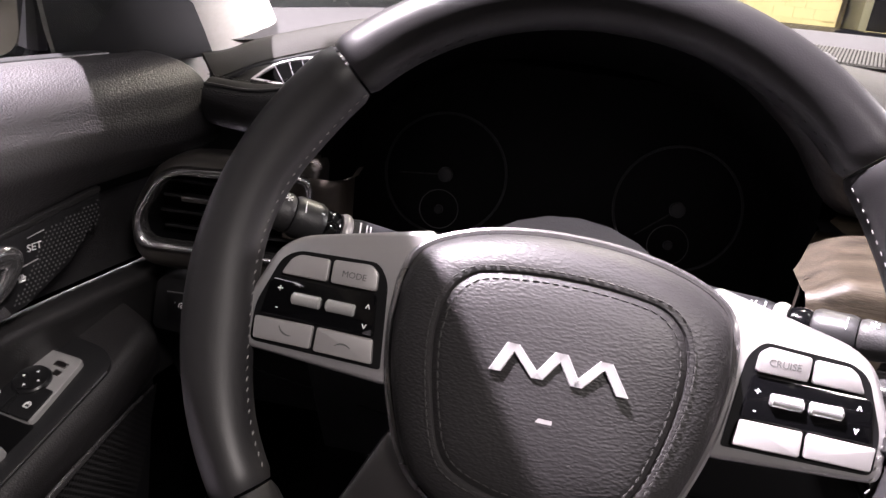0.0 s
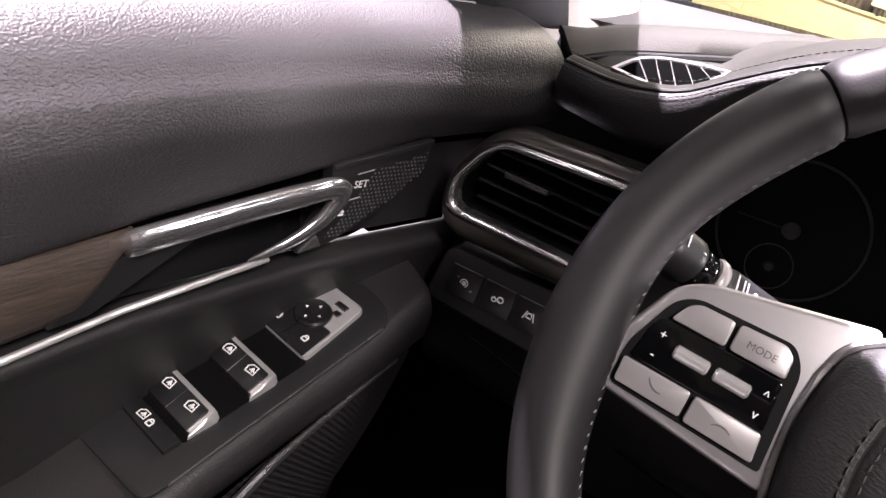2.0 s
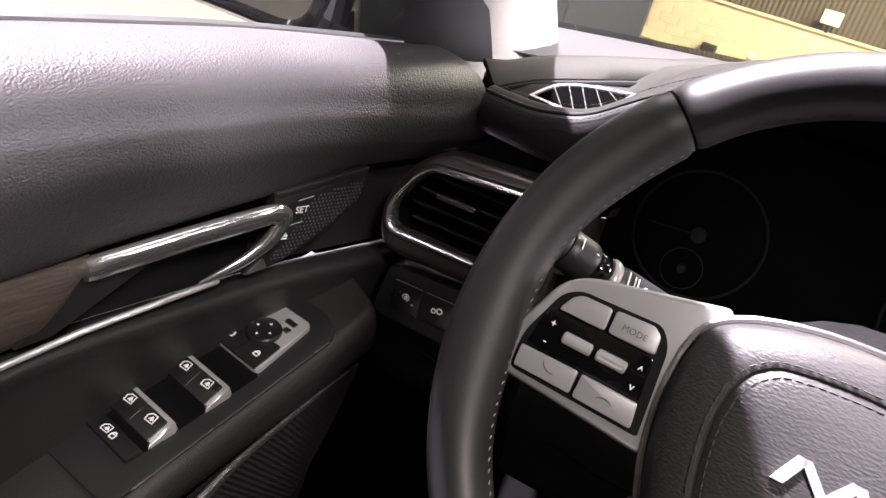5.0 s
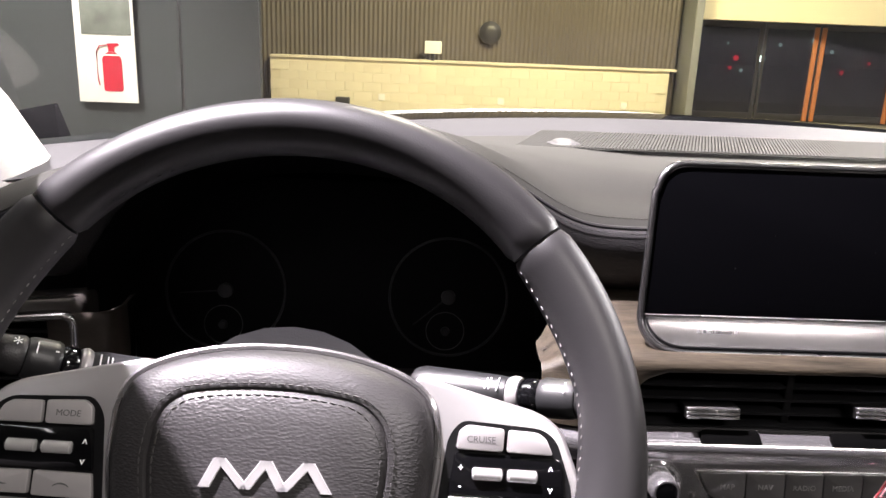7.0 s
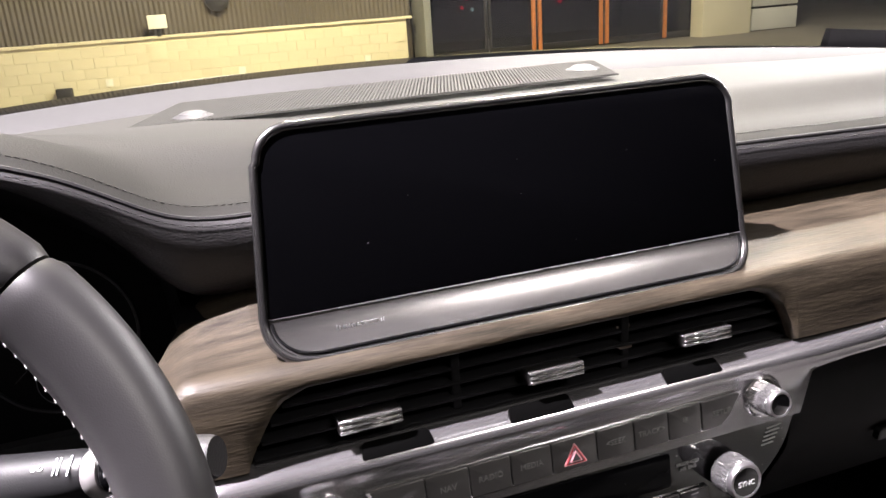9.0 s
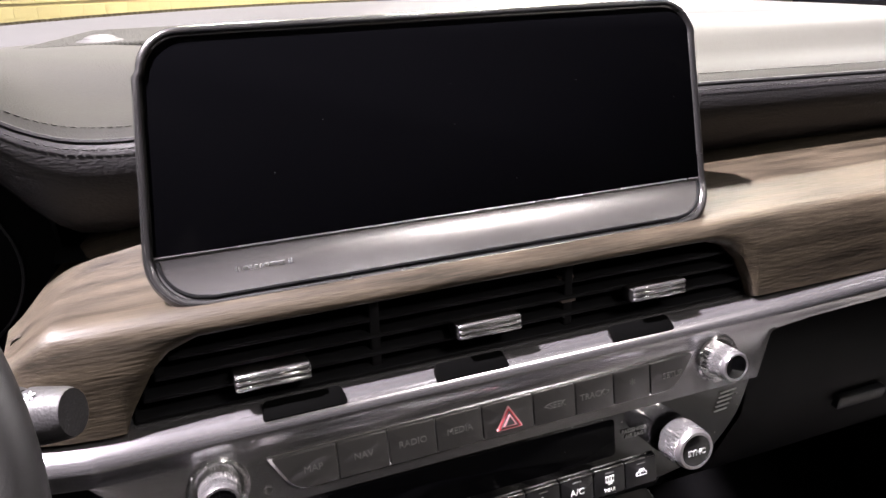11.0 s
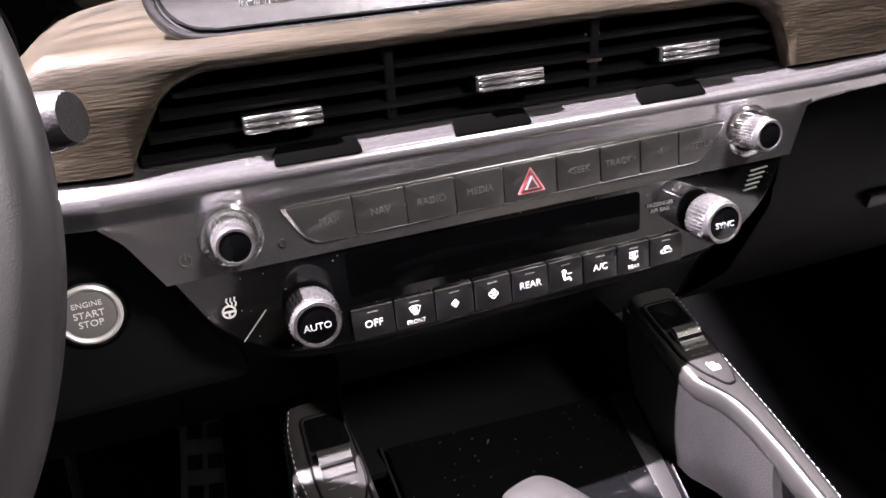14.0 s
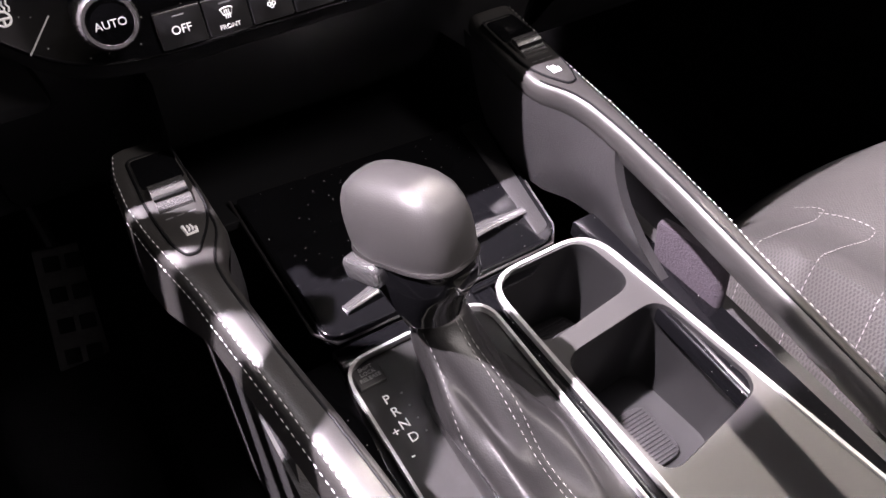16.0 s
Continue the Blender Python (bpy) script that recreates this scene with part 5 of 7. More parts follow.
    # volume and tuning knobs in bright wells
    for x, z in ((0.2551, 1.1222), (0.5675, 1.1256)):
        bm = B()
        lathe(bm, [(0.0158, -0.001), (0.0158, 0.0012), (0.0148, 0.0024), (0.0136, 0.0012), (0.0128, 0.0005)], stack(x, stack_y(z), z), 48)
        part("well", bm, CHROME, t, "bright ring round the knob")
        knob(t, x, z, 0.0102, 0.0185, True)
    bm = B()
    lathe(bm, [(0.0021, 0), (0.0021, 0.0008), (0.0010, 0.0009)], stack(0.2792, stack_y(1.1136), 1.1136), 16)
    part("pin_hole", bm, CHROME, t)
    p = stack(0.2315, stack_y(1.1145), 1.1145) @ pose(0, 0, 0.0003)
    bm = B()
    pts = [(0.0028 * math.cos(radians(q)), 0.0028 * math.sin(radians(q)), 0) for q in np.linspace(120, 420, 20)]
    tube(bm, [p @ Vector(q) for q in pts], 0.00035, 5)
    tube(bm, [p @ Vector(q) for q in ((0, 0.0005, 0), (0, 0.0034, 0))], 0.00035, 5)
    part("power_mark", bm, PRINT_DARK, t)


PRINT_KEY = mat("dim_silver_print", (0.20, 0.197, 0.195), 0.4, 0.3)
PINK = mat("pale_red_print", (0.62, 0.30, 0.32), 0.45)
BUTTON_CAP = mat("grey_button_cap", (0.16, 0.154, 0.155), 0.45)
BUTTON_DARK = mat("dark_silver_key", (0.085, 0.082, 0.083), 0.34, 0.45, vary=0.05)
audio_panel()


def glyph(kind, f, parent, s=1.0):
    """Small white symbols drawn with thin bars."""
    bm = B()
    P3 = lambda x, y: f @ Vector((x * s, y * s, 0))  # noqa: E731
    r = 0.00040 * s
    circ = lambda cx, cy, q, a0=0, a1=360: [P3(cx + q * math.cos(radians(a)), cy + q * math.sin(radians(a))) for a in np.linspace(a0, a1, 14)]  # noqa: E731
    if kind == "fan":
        for a in (0, 90, 180, 270):
            tube(bm, circ(0.0014 * math.cos(radians(a)), 0.0014 * math.sin(radians(a)), 0.0012), r, 5)
    elif kind == "defrost":
        tube(bm, [P3(*q) for q in ((-0.0022, -0.001), (-0.0034, 0.0022), (-0.0018, 0.003), (0.0018, 0.003), (0.0034, 0.0022), (0.0022, -0.001), (-0.0022, -0.001))], r, 5)
        for x in (-0.0012, 0, 0.0012):
            tube(bm, [P3(x, -0.003), P3(x + 0.0003, -0.001), P3(x - 0.0003, 0.0006), P3(x, 0.002)], r, 5)
    elif kind == "rear_defrost":
        tube(bm, [P3(*q) for q in ((-0.003, -0.001), (-0.003, 0.003), (0.003, 0.003), (0.003, -0.001), (-0.003, -0.001))], r, 5)
        for x in (-0.0012, 0, 0.0012):
            tube(bm, [P3(x, -0.003), P3(x + 0.0003, -0.001), P3(x - 0.0003, 0.0006), P3(x, 0.002)], r, 5)
    elif kind == "mode":
        tube(bm, circ(-0.0012, 0.0024, 0.0009), r * 1.3, 5)
        tube(bm, [P3(-0.0016, 0.001), P3(-0.001, -0.0018), P3(0.0016, -0.0014), P3(0.0026, -0.003)], r * 2.2, 5)
        tube(bm, [P3(0.0034, 0.001), P3(0.0008, 0.001)], r, 5)
    elif kind == "recirc":
        tube(bm, [P3(*q) for q in ((-0.0038, -0.001), (-0.0036, 0.0008), (-0.002, 0.0012), (-0.001, 0.0028), (0.0016, 0.0028), (0.0026, 0.001), (0.0038, 0.0004), (0.0038, -0.001), (-0.0038, -0.001))], r, 5)
        tube(bm, circ(0, 0.0006, 0.0012, 0, 270), r, 5)
    elif kind == "wheel_heat":
        tube(bm, circ(0, -0.001, 0.0026), r * 1.2, 5)
        tube(bm, [P3(-0.0024, -0.001), P3(0.0024, -0.001)], r * 1.4, 5)
        tube(bm, [P3(0, -0.001), P3(0, -0.0034)], r * 1.4, 5)
        for x in (-0.0004, 0.0012, 0.0028):
            tube(bm, [P3(x, 0.001), P3(x + 0.0006, 0.0025), P3(x, 0.0036), P3(x + 0.0004, 0.005)], r, 5)
    elif kind == "window":
        tube(bm, [P3(*q) for q in ((-0.0028, -0.0018), (-0.0030, 0.001), (-0.001, 0.0026), (0.0026, 0.0026), (0.0028, -0.0018), (-0.0028, -0.0018))], r, 5)
        tube(bm, [P3(0.0006, -0.001), P3(0.0006, 0.0014)], r * 1.4, 5)
        tube(bm, [P3(-0.001, -0.0006), P3(0.0006, 0.0014), P3(0.0020, -0.0006)], r, 5)
    elif kind == "lock":
        tube(bm, [P3(*q) for q in ((-0.0016, -0.002), (0.0016, -0.002), (0.0016, 0.0004), (-0.0016, 0.0004), (-0.0016, -0.002))], r * 1.3, 5)
        tube(bm, circ(0, 0.0006, 0.0012, 0, 180), r, 5)
    elif kind == "seat":
        tube(bm, [P3(-0.0024, 0.003), P3(-0.0018, -0.0024), P3(0.0024, -0.0024), P3(0.0024, 0.0004)], r * 2.0, 5)
        for x in (-0.0006, 0.0008):
            tube(bm, [P3(x, -0.001), P3(x + 0.0005, 0.0008), P3(x, 0.0026)], r * 1.3, 5)
    elif kind == "arrow":
        prism(bm, [(-0.0008 * s, -0.0010 * s), (0.0012 * s, 0), (-0.0008 * s, 0.0010 * s)], f, 0.0002)
    elif kind == "cars":
        tube(bm, circ(-0.002, -0.0006, 0.0014), r * 1.3, 5)
        tube(bm, circ(0.002, 0.0006, 0.0018), r * 1.3, 5)
        tube(bm, [P3(-0.0008, -0.0002), P3(0.0008, 0.0002)], r, 5)
    elif kind == "dimmer":
        tube(bm, circ(0, 0, 0.0024, -60, 200), r, 5)
        tube(bm, circ(0, -0.0002, 0.0009), r * 1.5, 5)
    elif kind == "lane":
        tube(bm, [P3(-0.0036, -0.003), P3(-0.002, 0.0026)], r * 1.2, 5)
        tube(bm, [P3(0.0036, -0.003), P3(0.002, 0.0026)], r * 1.2, 5)
        tube(bm, [P3(*q) for q in ((-0.0016, -0.0016), (-0.0016, 0.0004), (-0.001, 0.0016), (0.001, 0.0016), (0.0016, 0.0004), (0.0016, -0.0016), (-0.0016, -0.0016))], r * 1.2, 5)
    return part("symbol", bm, PRINT, parent, "white symbol")


def climate_panel():
    t = thing("climate_panel", pose(0.41, 0.43, 1.07), "piano-black climate control panel with ribbed knobs", "control panel")
    zc = 1.070
    f = stack(0.41, stack_y(zc) + 0.004, zc + 0.0015)
    o = rpoly([(x - 0.41, z - zc) for x, z in ((0.2205, 1.1040), (0.2300, 1.0860), (0.2366, 1.0735), (0.2543, 1.0580), (0.2750, 1.0482), (0.3100, 1.0438), (0.5000, 1.0465), (0.5450, 1.0510), (0.5680, 1.0590), (0.5885, 1.0790), (0.6000, 1.1055))], [0.002, 0.01, 0.012, 0.012, 0.015, 0.02, 0.02, 0.015, 0.015, 0.012, 0.002])
    bm = B()
    prism(bm, o, f @ pose(0, 0, -0.016), 0.0165, 0.0022, 3)
    part("fascia", bm, GLOSS_DUSTY, t, "piano-black fascia")
    bm = B()
    prism(bm, [(x * 0.985, y * 0.90 - 0.012) for x, y in o], f @ pose(0, 0, -0.06), 0.050, 0.004)
    part("housing", bm, DEEP, t)
    # dark read-out window
    bm = B()
    prism(bm, rpoly([(-0.100, 0.003), (0.082, 0.004), (0.082, 0.029), (-0.100, 0.029)], 0.003), f, 0.0009, 0.0003)
    part("readout", bm, SCREEN, t, "unlit read-out window")
    ed = [0.3080, 0.3325, 0.3562, 0.3800, 0.4036, 0.4275, 0.4507, 0.4742, 0.4972, 0.5210]
    g = f @ pose(0, 0, 0, 0, 0, 0.55)
    for k, (a, b) in enumerate(zip(ed, ed[1:])):
        bm = B()
        prism(bm, rpoly([(a - 0.41 + 0.0004, -0.0215), (b - 0.41 - 0.0004, -0.0215), (b - 0.41 - 0.0004, -0.0035), (a - 0.41 + 0.0004, -0.0035)], 0.0014), g, 0.0028, 0.0005)
        key = part("key", bm, HARD_KEY, t, "black key with white symbol")
        bm = B()
        rbox(bm, g @ pose((a + b) / 2 - 0.41, -0.0033, 0.0012), b - a - 0.0012, 0.0006, 0.0014, 0.0002)
        part("key_edge", bm, SATIN, key)
        bm = B()
        rbox(bm, g @ pose((a + b) / 2 - 0.41, -0.0062, 0.0028), 0.006, 0.0007, 0.0002, 0.00005)
        part("tell_tale", bm, PRINT_GREY, key)
        c = g @ pose((a + b) / 2 - 0.41, -0.0132, 0.0030)
        txt = ("OFF", "FRONT", "", "", "REAR", "", "A/C", "REAR", "")[k]
        if k in (0, 4, 6):
            words(txt, c, 0.0060, PRINT, key)
        elif txt:
            words(txt, c @ pose(0, -0.0050, 0), 0.0034, PRINT, key)
        kind = (None, "defrost", "fan", "fan", None, "mode", None, "rear_defrost", "recirc")[k]
        if kind:
            glyph(kind, c @ pose(0, 0.0018 if txt else 0.0, 0.0002), key, (1.0, 0.92, 0.8, 1.05, 1, 1.1, 1, 0.92, 1.0)[k])
    knob(t, 0.2870, 1.0742, 0.0138, 0.0200, True, "AUTO")
    knob(t, 0.5358, 1.0780, 0.0138, 0.0200, True, "SYNC")
    glyph("wheel_heat", f @ pose(0.2467 - 0.41, 1.0815 - zc, 0.0009), t, 1.25)
    bm = B()
    tube(bm, [f @ Vector((0.2512 - 0.41, 1.0620 - zc, 0.0006)), f @ Vector((0.2650 - 0.41, 1.0770 - zc, 0.0006))], 0.0004, 5)
    part("slanted_line", bm, PRINT_MID, t)
    words("PASSENGER\nAIR BAG", f @ pose(0.506 - 0.41, 1.0865 - zc, 0.0010), 0.0036, PRINT_GREY, t)
    for k in range(5):
        bm = B()
        rbox(bm, f @ pose(0.5795 - 0.41 - 0.0016 * k, 1.0975 - 0.0030 * k - zc, 0.0006, 0, 0, 4), 0.013 - 0.0006 * k, 0.0011, 0.0006, 0.0002)
        part("sensor_slot", bm, PRINT_GREY, t)


HARD_KEY = mat("satin_black_key", (0.012, 0.012, 0.013), 0.28, rough_vary=0.05)
climate_panel()


RING = mat("bright_painted_ring", (0.75, 0.74, 0.74), 0.4, 0.3)


def start_button():
    t = thing("start_button", pose(0.173, 0.475, 1.079), "round engine start button with a bright ring", "button")
    f = stack(0.1793, 0.460, 1.0833, 6)
    bm = B()
    lathe(bm, [(0.0195, -0.02), (0.0195, 0.0), (0.0180, 0.0015), (0.0165, 0.0010)], f, 48)
    part("collar", bm, GLOSS, t)
    bm = B()
    lathe(bm, [(0.0164, 0.0), (0.0164, 0.0022), (0.0150, 0.0032), (0.0137, 0.0024), (0.0134, 0.0010)], f, 48)
    part("ring", bm, RING, t, "bright satin ring")
    bm = B()
    lathe(bm, [(0.0133, 0.0), (0.0132, 0.0016), (0.0120, 0.0021), (0.004, 0.0023)], f, 48)
    part("cap", bm, BUTTON_CAP, t, "grey cap")
    words("ENGINE", f @ pose(0, 0.0060, 0.0026), 0.0042, PRINT, t)
    words("START\nSTOP", f @ pose(0, -0.0022, 0.0026), 0.0052, PRINT, t)
    bm = B()
    prism(bm, rpoly([(-0.06, -0.06), (0.075, -0.06), (0.055, 0.02), (0.03, 0.055), (-0.06, 0.060)], 0.01), f @ pose(0, 0, -0.022), 0.020, 0.004)
    part("surround", bm, DEEP, t, "black panel round the button")


start_button()


# ---- driver's side of the dashboard ----
def side_vent():
    t = thing("side_air_vent", pose(-0.265, 0.515, 1.1655), "black side air vent in a rounded silver frame", "air vent")
    f = pose(-0.265, 0.515, 1.1655, 90 - 8, 0, 4)
    wide = rpoly([(-0.070, -0.0545), (0.078, -0.0570), (0.078, 0.0515), (-0.052, 0.0420), (-0.078, -0.012)], [0.030, 0.01, 0.01, 0.026, 0.030], 8)
    out = rpoly([(-0.068, -0.0370), (0.075, -0.0375), (0.075, 0.0396), (-0.050, 0.0315), (-0.0730, -0.012)], [0.020, 0.012, 0.012, 0.020, 0.024], 8)
    inn = rpoly([(-0.0600, -0.0290), (0.067, -0.0295), (0.067, 0.0315), (-0.0455, 0.0245), (-0.0650, -0.012)], [0.015, 0.008, 0.008, 0.015, 0.018], 8)

    def band(a, b, rows):
        return [[f @ Vector((*(np.array(p) * (1 - s) + np.array(q) * s), z)) for p, q in zip(a, b)] for s, z in rows]

    bm = B()
    loft(bm, band(wide, out, ((-0.10, -0.034), (0.0, -0.012), (0.12, -0.0045), (0.40, -0.0010), (0.85, 0.0010), (1.0, -0.0006))), True)
    part("surround", bm, VENT_BAND, t, "dark satin band round the frame", 50)
    bm = B()
    loft(bm, band(out, inn, ((-0.05, -0.004), (0.02, 0.0022), (0.16, 0.0048), (0.36, 0.0062), (0.58, 0.0058), (0.80, 0.0030), (0.96, -0.0010), (1.0, -0.010))), True)
    part("frame", bm, VENT_FRAME, t, "polished silver frame", smooth=60)
    bm = B()
    loft(bm, [[f @ Vector((*p, -0.008)) for p in inn], [f @ Vector((*p, -0.045)) for p in inn]], True)
    bm.faces.new([bm.verts.new(f @ Vector((*p, -0.045))) for p in inn])
    part("duct", bm, DEEP, t)
    for k in range(4):
        z = -0.0205 + 0.0130 * k
        bm = B()
        rbox(bm, f @ pose(0.004, z, -0.024, 80, 0, 0), 0.122 - 0.008 * abs(k - 1.2), 0.018, 0.0024, 0.0009)
        part("slat", bm, SLAT, t, "black vent slat")
    bm = B()
    prism(bm, rpoly([(-0.018, -0.0024), (0.018, -0.0024), (0.018, 0.0024), (-0.018, 0.0024)], 0.001), f @ pose(-0.017, 0.0065, -0.016), 0.012, 0.0015)
    tab = part("tab", bm, SATIN_DARK, t, "dark metal vent tab")
    bm = B()
    tube(bm, [f @ Vector((u, 0.0078, -0.0044)) for u in np.linspace(-0.034, 0.0008, 8)], [0.0004, 0.0010, 0.0012, 0.0012, 0.0012, 0.0012, 0.0014, 0.0008], 8)
    part("tab_edge", bm, CHROME, tab, "bright chrome edge")


SLAT = mat("satin_black_slat", (0.006, 0.006, 0.0062), 0.42, spec=0.35)
VENT_BAND = mat("dark_satin_vent_band", (0.075, 0.068, 0.062), 0.30, 0.55, vary=0.12, big=30, stretch=(0.1, 1, 1))
side_vent()


def switch_bank():
    t = thing("switch_bank", pose(-0.28, 0.52, 1.08), "black switch bank with three white symbols", "switch panel")
    f = pose(-0.278, 0.520, 1.0735, 90 - 4, 0, 4)
    bm = B()
    prism(bm, rpoly([(-0.052, -0.026), (0.10, -0.034), (0.10, 0.027), (-0.046, 0.024)], 0.010), f @ pose(0, 0, -0.02), 0.022, 0.003)
    part("fascia", bm, HARD, t)
    for k, (x, g) in enumerate(((-0.0225, "dimmer"), (0.0075, "cars"), (0.036, "lane"), (0.066, "lane"))):
        bm = B()
        rbox(bm, f @ pose(x, -0.001, 0.0015), 0.0275, 0.026, 0.0025, 0.0008)
        b = part("key", bm, HARD_KEY, t, "black key")
        bm = B()
        rbox(bm, f @ pose(x, 0.0126, 0.0036), 0.0262, 0.0006, 0.0006, 0.0002)
        part("key_edge", bm, PRINT_GREY, b)
        if k < 3:
            glyph(g, f @ pose(x, 0.000, 0.0042), b, 1.3)
        if k == 0:
            words("+", f @ pose(x + 0.0075, -0.0045, 0.0042), 0.005, PRINT, b)
            words("-", f @ pose(x - 0.0060, 0.0035, 0.0042), 0.005, PRINT, b)


switch_bank()


def top_vent():
    t = thing("defog_vent", pose(-0.24, 0.607, 1.273), "leaf-shaped side window vent with chrome fins", "air vent")
    n = Vector((-0.12, -0.407, 0.9135)).normalized()
    ux = (Vector((1, 0, 0)) - n * n.x).normalized()
    f = Matrix((ux, n.cross(ux), n)).transposed().to_4x4()
    f.translation = Vector((-0.232, 0.608, 1.2660))
    top = spl([(-0.043, -0.013), (-0.033, 0.008), (-0.018, 0.020), (0.008, 0.026), (0.040, 0.029)], 18)
    bot = spl([(0.040, 0.029), (0.030, 0.004), (0.016, -0.016), (0.001, -0.023), (-0.015, -0.020), (-0.043, -0.013)], 18)
    o = top + bot[1:-1]
    c = np.array((-0.004, 0.002))
    i = [tuple(c + (np.array(p) - c) * (0.87, 0.83)) for p in o]
    bm = B()
    ring(bm, o, i, f @ pose(0, 0, -0.004), 0.0065, 0.001)
    part("frame", bm, SATIN, t, "pale silver frame")
    bm = B()
    prism(bm, i, f @ pose(0, 0, -0.004), 0.0048)
    part("duct", bm, RECESS_SHADE, t, "flat duct face, painted black for the shade inside")
    for k in range(5):
        x = -0.030 + 0.0115 * k
        up = [p[1] for p in i if abs(p[0] - x) < 0.008 and p[1] > c[1] - 0.002]
        lo = [p[1] for p in i if abs(p[0] - x - 0.016) < 0.008 and p[1] < c[1] + 0.002]
        if not up or not lo:
            continue
        bm = B()
        tube(bm, [f @ Vector((x, max(up), 0.0012)), f @ Vector((x + 0.020, min(lo), 0.0012))], 0.0005, 6)
        part("fin", bm, SATIN, t, "chrome fin")

top_vent()


# ---- driver's door ----
def door_x(y):
    return float(np.interp(y, [-0.6, 0.0, 0.26, 0.40, 0.47, 0.54, 0.62], [-0.428, -0.413, -0.393, -0.370, -0.352, -0.333, -0.316]))


def sill_x(y):
    """The padded upper trim, which sweeps in towards the dashboard at its front end."""
    return door_x(y) + 0.022 * max(0.0, min(1.0, (y - 0.40) / 0.18)) ** 1.6


HANDLE = mat("satin_chrome_handle", (0.72, 0.71, 0.72), 0.15, 0.92, vary=0.03, rough_vary=0.03)
# the sloping top of the armrest: local x across, y forward, z up
ARM = pose(-0.373, 0.346, 1.0300, 0, 0, -11.5) @ pose(0, 0, 0, 15, 0, 0)


def door():
    d = thing("driver_door", pose(-0.42, 0.2, 1.1), "closed driver's door trim in dark leather and wood", "door")
    ys = np.r_[np.linspace(-0.62, 0.38, 36), np.linspace(0.40, 0.578, 22)]

    def sheet(name, prof, material, label="", ys=ys, smooth=50):
        bm = B()
        loft(bm, [spl(prof(float(y)), 3 * len(prof(float(y)))) for y in ys])
        return part(name, bm, material, d, label, smooth)

    def upper(y):
        x, o = sill_x(y), 0.007
        low = float(np.interp(y, [0.0, 0.17, 0.25, 0.40, 0.47, 0.58], [1.146, 1.150, 1.155, 1.169, 1.186, 1.196]))
        k = (1.2150 - low) / 0.058
        return [(x - 0.080, y, 1.250 + o), (x - 0.074, y, 1.2615 + o), (x - 0.060, y, 1.2655 + o), (x - 0.036, y, 1.2640 + o), (x - 0.016, y, 1.2580 + o), (x - 0.003, y, 1.2470 + o), (x + 0.004, y, 1.2330 + o), (x + 0.009, y, 1.2230 + o), (x + 0.0115, y, 1.2150), (x + 0.0100, y, 1.2150 - 0.010 * k), (x + 0.004, y, 1.2150 - 0.030 * k), (x - 0.001, y, low + 0.006), (x - 0.006, y, low), (x - 0.022, y, low - 0.001)]

    sheet("upper_trim", upper, LEATHER_BIG, "padded grained leather upper trim")
    bm = B()
    row = upper(0.578)
    loft(bm, [spl(row, 42), spl([(x - 0.004, y + 0.006, z) for x, y, z in row], 42), spl([(x - 0.03, y + 0.008, z) for x, y, z in row], 42)])
    part("trim_end", bm, LEATHER_BIG, d, "rounded front end of the upper trim")
    sheet("insert_bed", lambda y: [(door_x(y) - 0.022, y, 1.170), (door_x(y) - 0.026, y, 1.135), (door_x(y) - 0.024, y, 1.100)], SOFT, "dark recessed insert")

    def mid(y):
        x = door_x(y)
        return [(x - 0.024, y, 1.096), (x - 0.004, y, 1.094), (x - 0.001, y, 1.088), (x - 0.006, y, 1.074), (x - 0.009, y, 1.058), (x - 0.014, y, 1.02), (x - 0.02, y, 0.97)]

    sheet("middle_trim", mid, SOFT, "smooth dark middle trim")
    bm = B()
    tube(bm, [(door_x(y) - 0.003, y, 1.096 + 0.013 * max(0.0, (y - 0.17) / 0.186)) for y in np.linspace(-0.62, 0.358, 30)], 0.0023, 10)
    part("chrome_strip", bm, BRIGHT, d, "bright chrome strip")
    # armrest: a flat sloping top that rolls over into its side
    bm = B()
    rows = []
    for y in np.r_[np.linspace(-0.75, -0.17, 14), np.linspace(-0.16, 0.10, 14), np.linspace(0.11, 0.166, 8)]:
        y = float(y)
        edge = float(np.interp(y, [-0.75, -0.2, -0.09, 0.10, 0.150, 0.160, 0.166], [0.060, 0.060, 0.056, 0.041, 0.035, 0.024, 0.002]))
        lift = 0.17 * max(0.0, -0.14 - y) - 0.05 * min(0.12, max(0.0, -0.14 - y)) ** 2
        low = float(np.interp(y, [-0.75, -0.1, 0.166], [-0.045, -0.040, -0.058]))
        rows.append([ARM @ Vector((x, y, z + lift)) for x, z in spl([(-0.062, 0.0), (-0.040, 0.0), (edge - 0.016, 0.0), (edge - 0.006, -0.0012), (edge - 0.001, -0.006), (edge + 0.002, -0.015), (edge - 0.002, 0.7 * low), (edge - 0.014, low), (-0.062, low - 0.008)], 27)])
    loft(bm, rows, False)
    bm.faces.new([bm.verts.new(p) for p in rows[-1]])
    part("armrest", bm, LEATHER, d, "dark padded armrest", 50)
    # chrome line and perforated speaker below
    bm = B()
    tube(bm, spl([(-0.330, 0.05, 0.955), (-0.322, 0.20, 0.968), (-0.318, 0.27, 0.982), (-0.318, 0.33, 0.998), (-0.319, 0.42, 1.002), (-0.322, 0.50, 0.998)], 30), [float(np.interp(i, [0, 12, 16, 24, 30], [0.0042, 0.0042, 0.0032, 0.0016, 0.001])) for i in range(31)], 8, False, 1.6)
    part("lower_strip", bm, SATIN, d, "satin line above the door speaker")
    bm = B()
